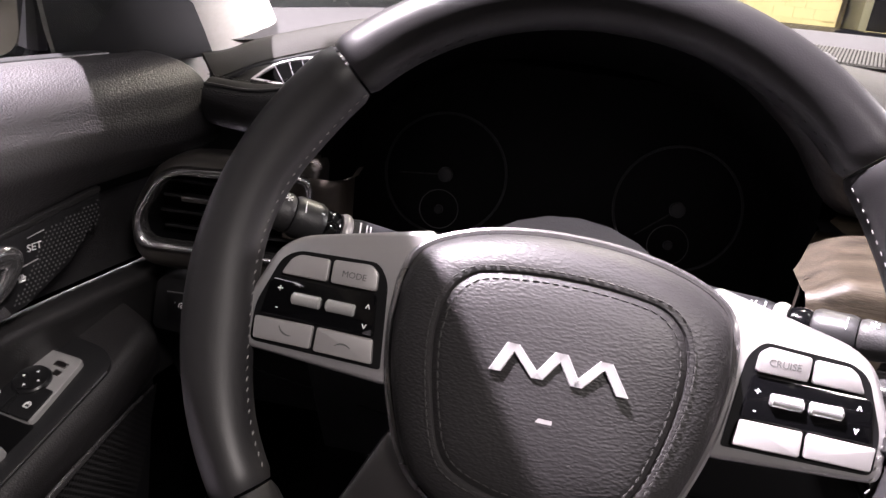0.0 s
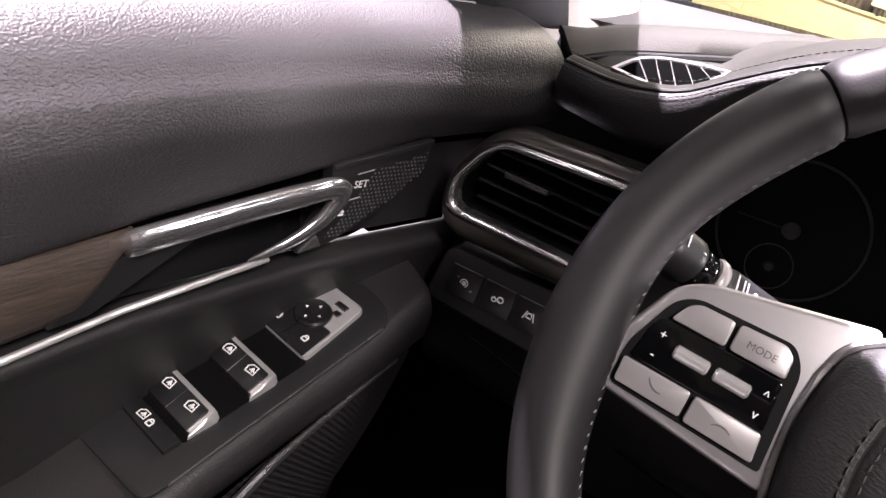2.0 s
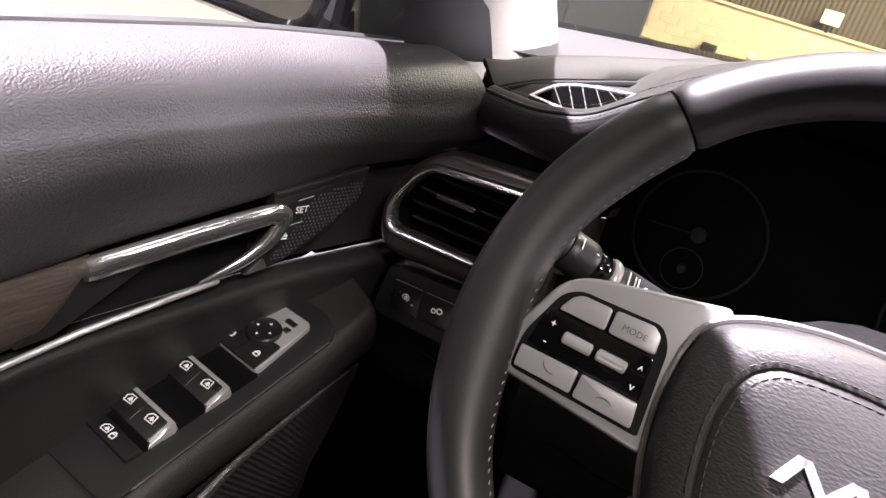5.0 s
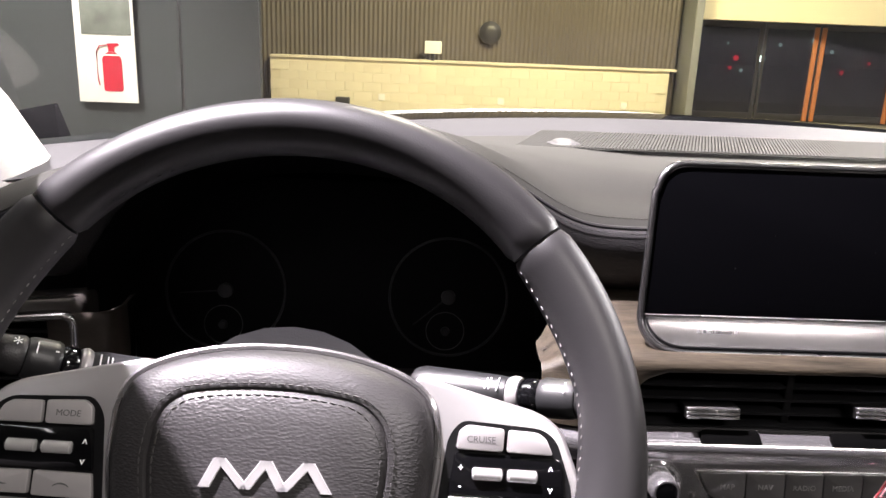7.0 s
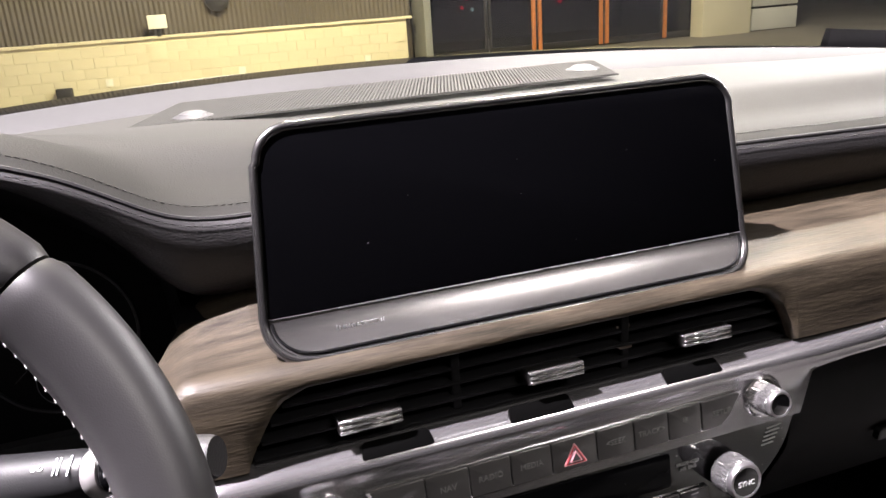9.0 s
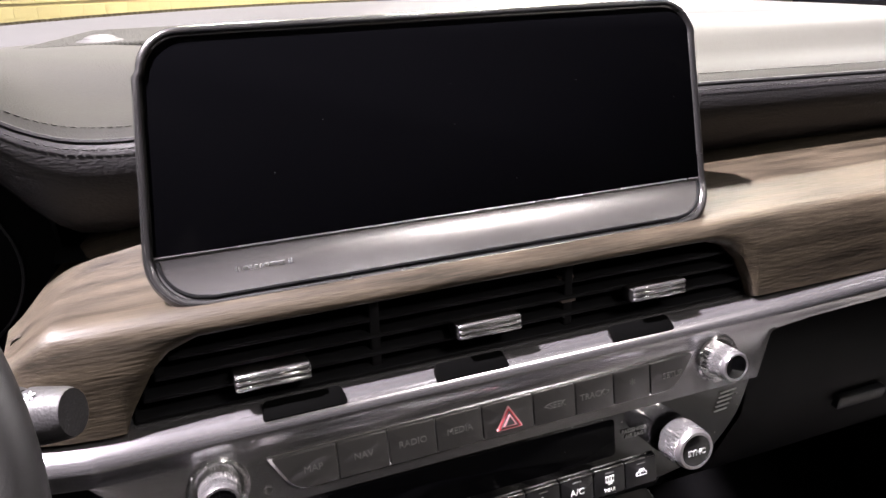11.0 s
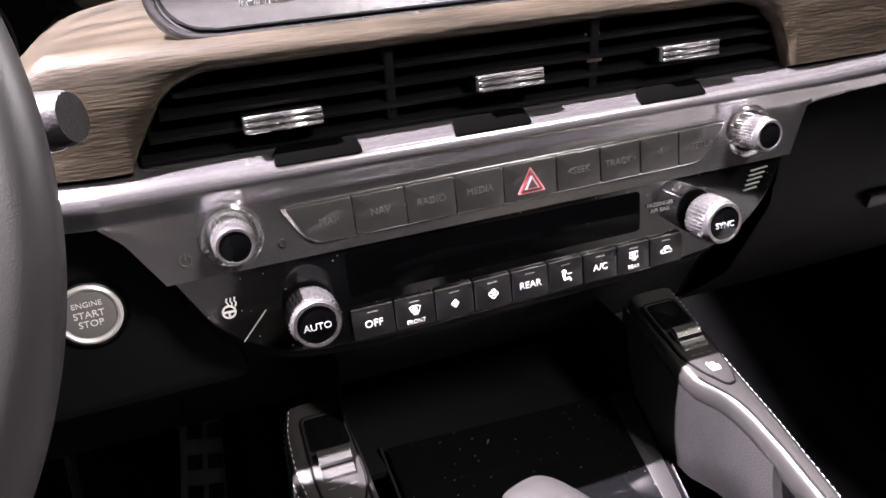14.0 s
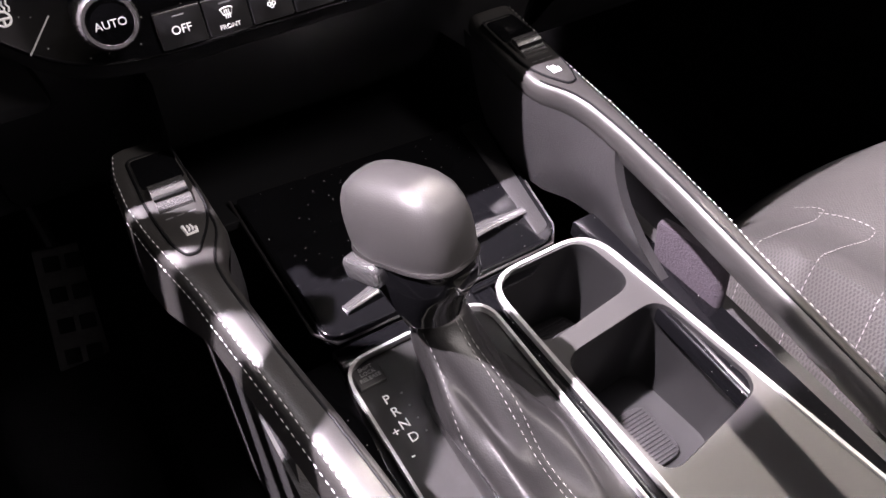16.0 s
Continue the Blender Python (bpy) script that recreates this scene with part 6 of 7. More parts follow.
    loft(bm, [[(-0.324 - 0.012 * s - 0.03 * s * s, float(y) - 0.055 * s * (1 if y > 0.4 else 0.4), (0.995 if y > 0.31 else 0.995 - 0.10 * (0.31 - float(y))) - 0.24 * s) for s in np.linspace(0, 1, 10)] for y in np.linspace(-0.1, 0.510, 24)])
    sp = part("speaker_sheet", bm, MESH, d, "perforated dark speaker sheet")
    uv_plane(sp, (1, 2))
    bm = B()
    loft(bm, [[(-0.375 - 0.04 * s, float(y), 0.99 - 0.5 * s) for s in np.linspace(0, 1, 5)] for y in np.linspace(-0.6, 0.6, 10)])
    part("lower_panel", bm, HARD, d)
    # wood inlay behind the handle
    bm = B()
    rows = []
    for y in np.r_[np.linspace(-0.6, 0.22, 26), np.linspace(0.226, 0.260, 14)]:
        y = float(y)
        x = door_x(y)
        z0 = 1.0995 + 0.008 * max(0.0, (y - 0.10) / 0.15) + 0.046 * max(0.0, (y - 0.226) / 0.034) ** 1.5
        rows.append([(x - 0.020, y, z0), (x - 0.006, y, z0 + 0.0005)] + [(x - 0.003 + 0.004 * math.sin(math.pi * s), y, z0 + (1.1525 - z0) * s) for s in (0.2, 0.4, 0.6, 0.8, 1.0)] + [(x - 0.02, y, 1.1535)])
    loft(bm, rows)
    part("wood_inlay", bm, WOOD_DOOR, d, "brown wood inlay", 60)
    # handle: one bright bar that turns back on itself round a dark cup
    pts = spl([(-0.3915, 0.252, 1.1490), (-0.384, 0.29, 1.1530), (-0.3765, 0.33, 1.1565), (-0.3685, 0.37, 1.1595), (-0.3640, 0.386, 1.1615), (-0.3615, 0.3955, 1.1590), (-0.3625, 0.3965, 1.1500), (-0.3655, 0.388, 1.1370), (-0.3715, 0.372, 1.1245), (-0.3790, 0.352, 1.1150), (-0.382, 0.341, 1.1125)], 60)
    rad = [float(np.interp(i, [0, 1, 20, 30, 35, 42, 50, 58, 60], [0.0080, 0.0088, 0.0088, 0.0084, 0.0078, 0.0068, 0.0050, 0.0024, 0.0012])) for i in range(61)]
    bm = B()
    rows = []
    for i, p in enumerate(pts):
        q0, q1 = Vector(pts[max(i - 1, 0)]), Vector(pts[min(i + 1, 60)])
        t = (q1 - q0).normalized()
        n = Vector((0.955, -0.22, -0.20)).normalized()
        n = (n - t * n.dot(t)).normalized()
        b = t.cross(n)
        rows.append([Vector(p) + b * (rad[i] * math.copysign(abs(math.cos(a)) ** 0.8, math.cos(a))) + n * (0.62 * rad[i] * math.copysign(abs(math.sin(a)) ** 0.9, math.sin(a))) for a in np.linspace(0, 2 * math.pi, 20, endpoint=False)])
    loft(bm, rows, True, True)
    part("handle", bm, HANDLE, d, "bright chrome inner door handle looped back at its end", 70)
    bm = B()
    loft(bm, [[(door_x(y) - 0.012 - 0.012 * math.sin(math.pi * u), y, 1.104 + 0.050 * u) for u in np.linspace(0, 1, 8)] for y in np.linspace(0.225, 0.402, 16)])
    part("handle_cup", bm, DEEP, d, "dark handle cup")
    bm = B()
    lever = [(0.214, 1.1085), (0.236, 1.1085), (0.262, 1.121), (0.296, 1.1385), (0.300, 1.1440), (0.258, 1.1420), (0.246, 1.136)]
    loft(bm, [[(door_x(y) - 0.004 + o, y, z) for y, z in lever] for o in (-0.014, 0.0, 0.003)], True, True)
    part("pull_lever", bm, HARD, d, "black pull lever under the handle")
    # tweeter panel with memory keys
    nz = Vector((0.961, -0.278, -0.004)).normalized()
    ax = Vector((0.278, 0.961, 0.0))
    ax = (ax - nz * ax.dot(nz)).normalized()
    ay = nz.cross(ax).normalized()
    base = Matrix((ax, ay, nz)).transposed().to_4x4()
    base.translation = Vector((-0.3655, 0.415, 1.1450))

    def flat(y, z):
        v = base.inverted() @ Vector((-0.3655 + 0.289 * (y - 0.415), y, z))
        return (v.x, v.y)

    rim = [flat(*p) for p in ((0.395, 1.1730), (0.480, 1.1870), (0.4795, 1.1690), (0.4505, 1.1340), (0.412, 1.1130), (0.384, 1.1060), (0.380, 1.1090), (0.394, 1.1290), (0.398, 1.1540))]
    bm = B()
    prism(bm, rpoly(rim, 0.002), base @ pose(0, 0, -0.010), 0.010, 0.0010)
    tb = part("tweeter_base", bm, HARD, d, "black tweeter panel with memory keys")
    bm = B()
    prism(bm, rpoly([flat(*p) for p in ((0.396, 1.1728), (0.480, 1.1866), (0.480, 1.1825), (0.397, 1.1680))], 0.001), base @ pose(0, 0, -0.0005), 0.0016, 0.0006)
    part("top_edge", bm, SOFT, tb, "raised upper edge")
    # rows of small round holes, drawn as pale discs for their edge glint
    area = [flat(*p) for p in ((0.4334, 1.1665), (0.4786, 1.1765), (0.4775, 1.1600), (0.4480, 1.1360), (0.4139, 1.1162), (0.3990, 1.1140), (0.4168, 1.1380))]

    def inside(x, y):
        odd = False
        for (x0, y0), (x1, y1) in zip(area, area[1:] + area[:1]):
            if (y0 > y) != (y1 > y) and x < x0 + (y - y0) * (x1 - x0) / (y1 - y0):
                odd = not odd
        return odd

    bm = B()
    for a in range(-20, 24):
        for b in range(-20, 20):
            x, y = 0.0036 * a + 0.0018 * (b % 2), 0.0031 * b
            if inside(x, y):
                lathe(bm, [(0.0009, 0.0002), (0.0007, 0.0004), (0.0002, 0.0003)], base @ pose(x, y, 0), 8)
    part("perforation", bm, PRINT_DARK, tb, "rows of small round holes, edge glint painted as pale discs", kind="stuff")
    q = base @ pose(*flat(0.4222, 1.1561), 0.0004)
    words("SET", q, 0.0078, PRINT, tb)
    glyph("seat", base @ pose(*flat(0.4102, 1.1360), 0.0005), tb, 1.0)
    for y, z, w in ((0.424, 1.1655, 0.014), (0.4165, 1.1450, 0.016)):
        bm = B()
        rbox(bm, base @ pose(*flat(y, z), 0.0004, 0, 0, 9), w, 0.0006, 0.0004, 0.0001)
        part("key_line", bm, PRINT_MID, tb, "thin pale line between the keys")
    bm = B()
    prism(bm, rpoly([flat(*p) for p in ((0.382, 1.1085), (0.400, 1.1110), (0.3945, 1.1205))], 0.001), base, 0.0012, 0.0004)
    part("courtesy_lens", bm, SATIN, tb, "small satin corner plate")
    # belt seal and window pane
    bm = B()
    tube(bm, [(sill_x(float(y)) - 0.084, float(y), 1.266) for y in np.linspace(-0.6, 0.57, 20)], 0.006, 8)
    part("belt_seal", bm, HARD, d, "black window seal")
    bm = B()
    loft(bm, [[(sill_x(float(y)) - 0.089 + 0.13 * s, float(y), 1.264 + 0.40 * s) for y in np.linspace(-0.6, 0.60, 8)] for s in (0, 0.5, 1)])
    part("window_pane", bm, GLASS, d, "clear side window").visible_shadow = False
    # mirror corner
    bm = B()
    rows = []
    for z, (ax, ay), (bx, by) in ((1.262, (-0.412, 0.539), (-0.343, 0.630)), (1.285, (-0.416, 0.536), (-0.350, 0.626)), (1.33, (-0.418, 0.528), (-0.362, 0.610)), (1.40, (-0.404, 0.500), (-0.362, 0.570)), (1.52, (-0.372, 0.400), (-0.340, 0.450)), (1.63, (-0.335, 0.290), (-0.300, 0.320))):
        a, b = Vector((ax, ay, z)), Vector((bx, by, z))
        rows.append([a + Vector((-0.030, 0.10, 0)), a + Vector((-0.012, 0.010, 0)), a, a.lerp(b, 0.5) + Vector((0.003, -0.003, 0)), b, b + Vector((0.006, 0.03, 0))])
    loft(bm, rows)
    part("mirror_corner", bm, DEEP, d, "black mirror corner trim", 60)
    bm = B()
    tube(bm, [(-0.468, 0.585, 1.262), (-0.455, 0.588, 1.34), (-0.41, 0.50, 1.50), (-0.37, 0.30, 1.64)], 0.012, 8)
    part("window_frame", bm, HARD, d, "black window frame")
    # switch plate on the armrest
    sw = thing("window_switch_panel", ARM, "black window switch panel with chrome-edged keys", "switch panel")
    f = ARM @ pose(0, 0, 0.0003)
    bm = B()
    prism(bm, rpoly([(-0.040, -0.106), (0.048, -0.102), (0.047, -0.08), (0.036, 0.104), (0.018, 0.116), (-0.016, 0.118), (-0.034, 0.088)], [0.006, 0.014, 0.02, 0.014, 0.012, 0.012, 0.02]), f @ pose(0, 0, -0.004), 0.0056, 0.0012)
    part("bezel", bm, HARD, sw, "matt black bezel")
    bm = B()
    tube(bm, [f @ Vector((x, y, 0.0012)) for x, y in ((0.0476, -0.085), (0.0440, -0.03), (0.0400, 0.04), (0.0366, 0.096))], 0.0007, 6)
    part("bezel_line", bm, SATIN, sw, "fine bright line along the bezel")
    bm = B()
    tube(bm, [f @ Vector((x, y, 0.0020)) for x, y in ((-0.0265, -0.062), (-0.0262, 0.0), (-0.0255, 0.060), (-0.0235, 0.094))], 0.0008, 6)
    part("recess_line", bm, SATIN, sw, "fine bright line along the keys")
    bm = B()
    prism(bm, rpoly([(-0.0262, -0.063), (0.029, -0.063), (0.027, 0.034), (-0.0262, 0.034)], 0.003), f @ pose(0, 0, 0.0013), 0.0008)
    part("recess", bm, DEEP, sw)
    g = f @ pose(0, 0, 0.0015)
    bm = B()
    rbox(bm, g @ pose(0.002, -0.0700, 0), 0.053, 0.0125, 0.0040, 0.0012)
    k = part("lock_key", bm, HARD_KEY, sw, "black window lock key")
    glyph("window", g @ pose(-0.0035, -0.0700, 0.0043, 0, 0, 5), k, 1.25)
    glyph("lock", g @ pose(0.0050, -0.0700, 0.0043, 0, 0, 5), k, 1.25)
    for yc in (-0.0475, -0.0025):
        # a chrome hoop shows behind and beside two black rockers
        bm = B()
        rows = []
        for yy, h in ((-0.0100, 0.001), (-0.0095, 0.0045), (0.000, 0.0075), (0.0075, 0.0098), (0.0100, 0.0090), (0.0112, 0.001)):
            rows.append([g @ Vector((0.0015 + k2 * 0.0272, yc + yy - (0.0025 if abs(k2) > 0.97 else 0.0), h2)) for k2, h2 in ((-1, 0.0), (-1, h * 0.7), (-0.95, h * 0.95), (-0.85, h), (0.85, h), (0.95, h * 0.95), (1, h * 0.7), (1, 0.0))])
        loft(bm, rows, False)
        base_k = part("key_surround", bm, BRIGHT, sw, "chrome key surround")
        for e in (-1, 1):
            bm = B()
            rows = []
            for yy, h in ((-0.0112, 0.001), (-0.0105, 0.0052), (-0.002, 0.0078), (0.0052, 0.0101), (0.0066, 0.0094), (0.0070, 0.006)):
                rows.append([g @ Vector((0.0015 + xx, yc + yy, hh)) for xx, hh in ((e * 0.0004, 0.0), (e * 0.0004, h), (e * 0.0225, h), (e * 0.0240, h * 0.85), (e * 0.0246, 0.0))])
            loft(bm, rows)
            k = part("window_key", bm, HARD_KEY, base_k, "black window key")
            glyph("window", g @ pose(0.0015 + e * 0.0125, yc + 0.0005, 0.0090, 17, 0, 0) @ pose(0, 0, 0.0002, 0, 0, 5), k, 1.35)
    bm = B()
    prism(bm, rpoly([(-0.0255, 0.033), (0.0255, 0.033), (0.0160, 0.097), (-0.0215, 0.096)], [0.003, 0.006, 0.006, 0.006]), g, 0.0044, 0.0016)
    plate = part("mirror_plate", bm, BRIGHT, sw, "chrome mirror switch plate")
    bm = B()
    prism(bm, rpoly([(-0.0250, 0.0332), (0.0225, 0.0332), (0.0190, 0.0620), (-0.0240, 0.0620)], 0.002), g @ pose(0, 0, 0.0034), 0.0022, 0.0008)
    part("lock_plate", bm, HARD_KEY, plate, "black locking keys")
    bm = B()
    tube(bm, [g @ Vector((-0.003, y, 0.0057)) for y in (0.0335, 0.050)], 0.0003, 5)
    part("key_gap", bm, DEEP, plate)
    bm = B()
    lathe(bm, [(0.0140, 0.004), (0.0140, 0.0070), (0.0128, 0.0084), (0.0118, 0.0078), (0.005, 0.0074), (0.001, 0.0074)], g @ pose(-0.0035, 0.064, 0), 40)
    kn = part("mirror_knob", bm, HARD_KEY, plate, "black four-way mirror knob")
    for a in (0, 90, 180, 270):
        glyph("arrow", g @ pose(-0.0035, 0.064, 0.0080, 0, 0, a) @ pose(0.0072, 0, 0), kn, 1.2)
    glyph("lock", g @ pose(-0.018, 0.045, 0.0060), plate, 1.3)
    glyph("lock", g @ pose(0.0120, 0.0445, 0.0060), plate, 1.3)
    bm = B()
    rbox(bm, g @ pose(0.0035, 0.0855, 0.0040), 0.011, 0.005, 0.0012, 0.0004)
    rbox(bm, g @ pose(0.0070, 0.0775, 0.0040), 0.006, 0.005, 0.0012, 0.0004)
    part("fold_mark", bm, SATIN_DARK, plate, "embossed mirror folding mark")
    # outside mirror
    m = thing("door_mirror", pose(-0.745, 0.74, 1.28), "glossy black exterior door mirror", "mirror")
    mf = pose(-0.738, 0.74, 1.274, 90, 0, 10)
    o = rpoly([(-0.16, -0.070), (0.160, -0.085), (0.165, 0.10), (-0.15, 0.10)], [0.05, 0.05, 0.05, 0.05], 8)
    bm = B()
    loft(bm, [[mf @ Vector((x * s, y * s, zz)) for x, y in o] for zz, s in ((-0.11, 0.55), (-0.08, 0.85), (-0.02, 1.02), (0.006, 1.045), (0.018, 1.01), (0.022, 0.95), (0.019, 0.925), (0.021, 0.90), (0.018, 0.845), (0.006, 0.80))], True, True)
    part("housing", bm, GLOSS, m, "glossy black housing")
    bm = B()
    prism(bm, [(x * 0.805, y * 0.805) for x, y in o], mf @ pose(0, 0, 0.004), 0.003)
    part("mirror_glass", bm, MIRROR, m, "mirror glass")
    bm = B()
    tube(bm, [(-0.66, 0.82, 1.215), (-0.56, 0.79, 1.205), (-0.47, 0.74, 1.200)], 0.025, 12)
    part("arm", bm, GLOSS, m)


door()


# ---- centre console ----
def console_z(y):
    return 0.878 + (y - 0.364) * 0.19


CS = math.degrees(math.atan(0.19))


def deck(x, y, dz=0.0, rz=0):
    return pose(x, y, console_z(y) + dz, CS, 0, 0) @ pose(0, 0, 0, 0, 0, rz)


def console():
    t = thing("centre_console", pose(0.415, 0.25, 0.8), "piano-black centre console with chrome-edged openings", "console")
    # deck with openings for cups and gear gate: built as a frame of bars
    def plate(x0, x1, y0, y1, name="deck", material=None, dz=0.0, h=0.012, bev=0.002):
        bm = B()
        prism(bm, rpoly([(x0, y0 - 0.25), (x1, y0 - 0.25), (x1, y1 - 0.25), (x0, y1 - 0.25)], 0.002), deck(0, 0.25, dz - h), h, bev)
        return part(name, bm, material or GLOSS_DUSTY, t)

    plate(0.296, 0.337, -0.15, 0.355)
    plate(0.434, 0.4475, -0.15, 0.3535)
    plate(0.5285, 0.566, 0.10, 0.372)
    plate(0.552, 0.566, -0.15, 0.10)
    plate(0.337, 0.434, 0.343, 0.360)
    plate(0.4340, 0.5285, 0.3535, 0.3600)
    plate(0.450, 0.552, -0.15, 0.002)
    plate(0.337, 0.434, -0.15, 0.165)
    # side walls and body
    for x in (0.284, 0.566):
        bm = B()
        loft(bm, [[(x, y, console_z(y) - 0.004), (x + 0.012, y, console_z(y) - 0.004), (x + 0.012, y, 0.55), (x, y, 0.55)] for y in (-0.3, 0.0, 0.2, 0.36, 0.50)], True, True)
        part("side_wall", bm, SOFT, t, "soft black side wall")
    # lidded tray before the gear lever
    bm = B()
    prism(bm, rpoly([(0.3360, 0.361 - 0.25), (0.5100, 0.361 - 0.25), (0.5330, 0.49 - 0.25), (0.3345, 0.50 - 0.25)], [0.016, 0.016, 0.004, 0.004], 5), deck(0, 0.25, -0.004), 0.010, 0.002)
    lid = part("tray_lid", bm, GLOSS_DUSTY, t, "glossy black tray lid")
    bm = B()
    prism(bm, rpoly([(0.4955, 0.366 - 0.25), (0.5075, 0.370 - 0.25), (0.5295, 0.487 - 0.25), (0.5110, 0.487 - 0.25)], 0.004), deck(0, 0.25, 0.0055), 0.0012, 0.0004)
    part("lid_strip", bm, SOFT, lid, "matt strip on the lid")
    bm = B()
    tube(bm, [deck(0.356, 0.372, 0.008) @ Vector((0, 0, 0)), deck(0.39, 0.377, 0.011) @ Vector((0, 0, 0)), deck(0.43, 0.380, 0.012) @ Vector((0, 0, 0)), deck(0.47, 0.384, 0.011) @ Vector((0, 0, 0)), deck(0.500, 0.386, 0.008) @ Vector((0, 0, 0))], [0.0035, 0.0055, 0.006, 0.0055, 0.0035], 10, False, 0.5)
    part("lid_handle", bm, CHROME, lid, "chrome bar handle")
    bm = B()
    tube(bm, [deck(x, y, 0.0) @ Vector((0, 0, 0)) for x, y in ((0.3320, 0.50), (0.3325, 0.43), (0.3335, 0.372), (0.3430, 0.3590), (0.42, 0.3580), (0.505, 0.3590), (0.5150, 0.372), (0.5265, 0.43), (0.5365, 0.49))], 0.0012, 6)
    part("tray_edge", bm, SATIN_DARK, t)
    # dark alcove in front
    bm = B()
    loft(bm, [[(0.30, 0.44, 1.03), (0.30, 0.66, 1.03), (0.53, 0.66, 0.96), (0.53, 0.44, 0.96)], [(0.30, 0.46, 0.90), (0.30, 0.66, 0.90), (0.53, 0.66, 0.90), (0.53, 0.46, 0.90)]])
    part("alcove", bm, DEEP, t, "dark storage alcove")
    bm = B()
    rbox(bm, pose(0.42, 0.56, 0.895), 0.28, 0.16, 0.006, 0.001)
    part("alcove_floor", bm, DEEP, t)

    # cup holders
    cups = thing("cup_holder", pose(0.498, 0.25, 0.8), "twin cup holder with chrome rim and grey divider", "cup holder")
    def loop(x0, x1, y0, y1, r):
        return rpoly([(x0, y0 - 0.25), (x1, y0 - 0.25), (x1, y1 - 0.25), (x0, y1 - 0.25)], r, 6)
    def quad(pts, r):
        return rpoly([(x, y - 0.25) for x, y in pts], r, 6)

    o = quad([(0.452, 0.0005), (0.570, 0.0005), (0.5310, 0.3560), (0.4435, 0.3560)], 0.026)
    i = quad([(0.4553, 0.0037), (0.5666, 0.0037), (0.5277, 0.3525), (0.4470, 0.3525)], 0.023)
    bm = B()
    ring(bm, o, i, deck(0, 0.25, 0.0), 0.0045, 0.0015)
    part("rim", bm, BRIGHT, cups, "chrome rim")
    cup1, cup2 = quad([(0.4462, 0.2945), (0.5275, 0.3045), (0.5215, 0.3515), (0.4455, 0.3525)], 0.0145), quad([(0.4545, 0.193), (0.5410, 0.208), (0.5325, 0.2880), (0.4505, 0.2820)], 0.0150)
    # grey insert: a thin plate with two rounded openings, which leaves a divider that flares at its ends
    f = deck(0, 0.25, 0.0)
    bm = B()
    edges = []
    for loop_pts in (i, cup1, cup2):
        vs = [bm.verts.new((*p, 0.0030)) for p in loop_pts]
        edges += [bm.edges.new((a, b)) for a, b in zip(vs, vs[1:] + vs[:1])]
    bmesh.ops.triangle_fill(bm, edges=edges, use_beauty=True, use_dissolve=False, normal=(0, 0, 1))
    bmesh.ops.transform(bm, matrix=f, verts=bm.verts)
    part("insert", bm, SATIN_PLASTIC, cups, "grey plastic insert with a flared divider", 20)
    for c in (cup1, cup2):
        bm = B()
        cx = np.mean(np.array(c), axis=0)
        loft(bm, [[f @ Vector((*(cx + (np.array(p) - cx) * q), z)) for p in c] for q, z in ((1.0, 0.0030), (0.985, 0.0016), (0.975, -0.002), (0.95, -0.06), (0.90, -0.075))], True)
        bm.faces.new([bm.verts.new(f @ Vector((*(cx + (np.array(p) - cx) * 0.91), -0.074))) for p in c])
        part("well", bm, WELL, cups, "well, darkened for the shade inside")
    for yc, w in ((0.238, 0.052), (0.325, 0.04)):
        bm = B()
        prism(bm, rpoly([(0.466, yc - 0.4 * w - 0.25), (0.516, yc - 0.4 * w - 0.25), (0.516, yc + 0.4 * w - 0.25), (0.466, yc + 0.4 * w - 0.25)], 0.012), f @ pose(0, 0, -0.0735), 0.004, 0.001)
        mt = part("rubber_mat", bm, SOFT, cups, "ribbed rubber mat")
        bm = B()
        for k in range(14):
            rbox(bm, f @ pose(0.491, yc - 0.018 + k * 0.0027 - 0.25, -0.0695), 0.042, 0.0013, 0.0008, 0.0002)
        part("mat_ribs", bm, SOFT, mt, kind="stuff")

    # gear selector
    g = thing("gear_selector", pose(0.385, 0.30, 0.87), "leather gear lever with stitched boot and chrome gate", "gear lever")
    o, i = loop(0.3345, 0.4370, 0.1205, 0.3445, 0.020), loop(0.3370, 0.4345, 0.1230, 0.3420, 0.018)
    bm = B()
    ring(bm, o, i, f, 0.005, 0.0016)
    part("gate_frame", bm, BRIGHT, g, "chrome gate frame")
    bm = B()
    prism(bm, rpoly([(0.337, 0.123 - 0.25), (0.4345, 0.123 - 0.25), (0.4345, 0.342 - 0.25), (0.337, 0.342 - 0.25)], 0.017), f @ pose(0, 0, -0.006), 0.006)
    part("gate_plate", bm, GATE, g, "black gate plate")
    bm = B()
    rbox(bm, deck(0.3480, 0.3290, 0.0005), 0.017, 0.0135, 0.0018, 0.0006)
    k = part("release_key", bm, SOFT, g, "shift lock release key")
    words("SHIFT\nLOCK\nRELEASE", deck(0.3480, 0.3305, 0.0025), 0.0036, PRINT_GREY, k)
    for n, (s, dx) in enumerate((("P", 0), ("R", 0.0005), ("N", 0.001), ("D", 0.0015), ("+", -0.0055), ("-", -0.0045))):
        y = 0.311 - 0.009 * n if n < 4 else (0.291, 0.275)[n - 4]
        words(s, deck(0.3495 + dx, y, 0.0006), 0.0082, PRINT, g)
    for n in range(4):
        bm = B()
        lathe(bm, [(0.0007, 0), (0.0006, 0.0003)], deck(0.3590, 0.311 - 0.009 * n, 0.0002), 8)
        part("gate_dot", bm, PRINT_GREY, g)
    # boot: folds gather from the gate up to the collar
    rows = []
    c0, c1 = Vector((0.398, 0.232, 0)), Vector((0.386, 0.3120, 0))
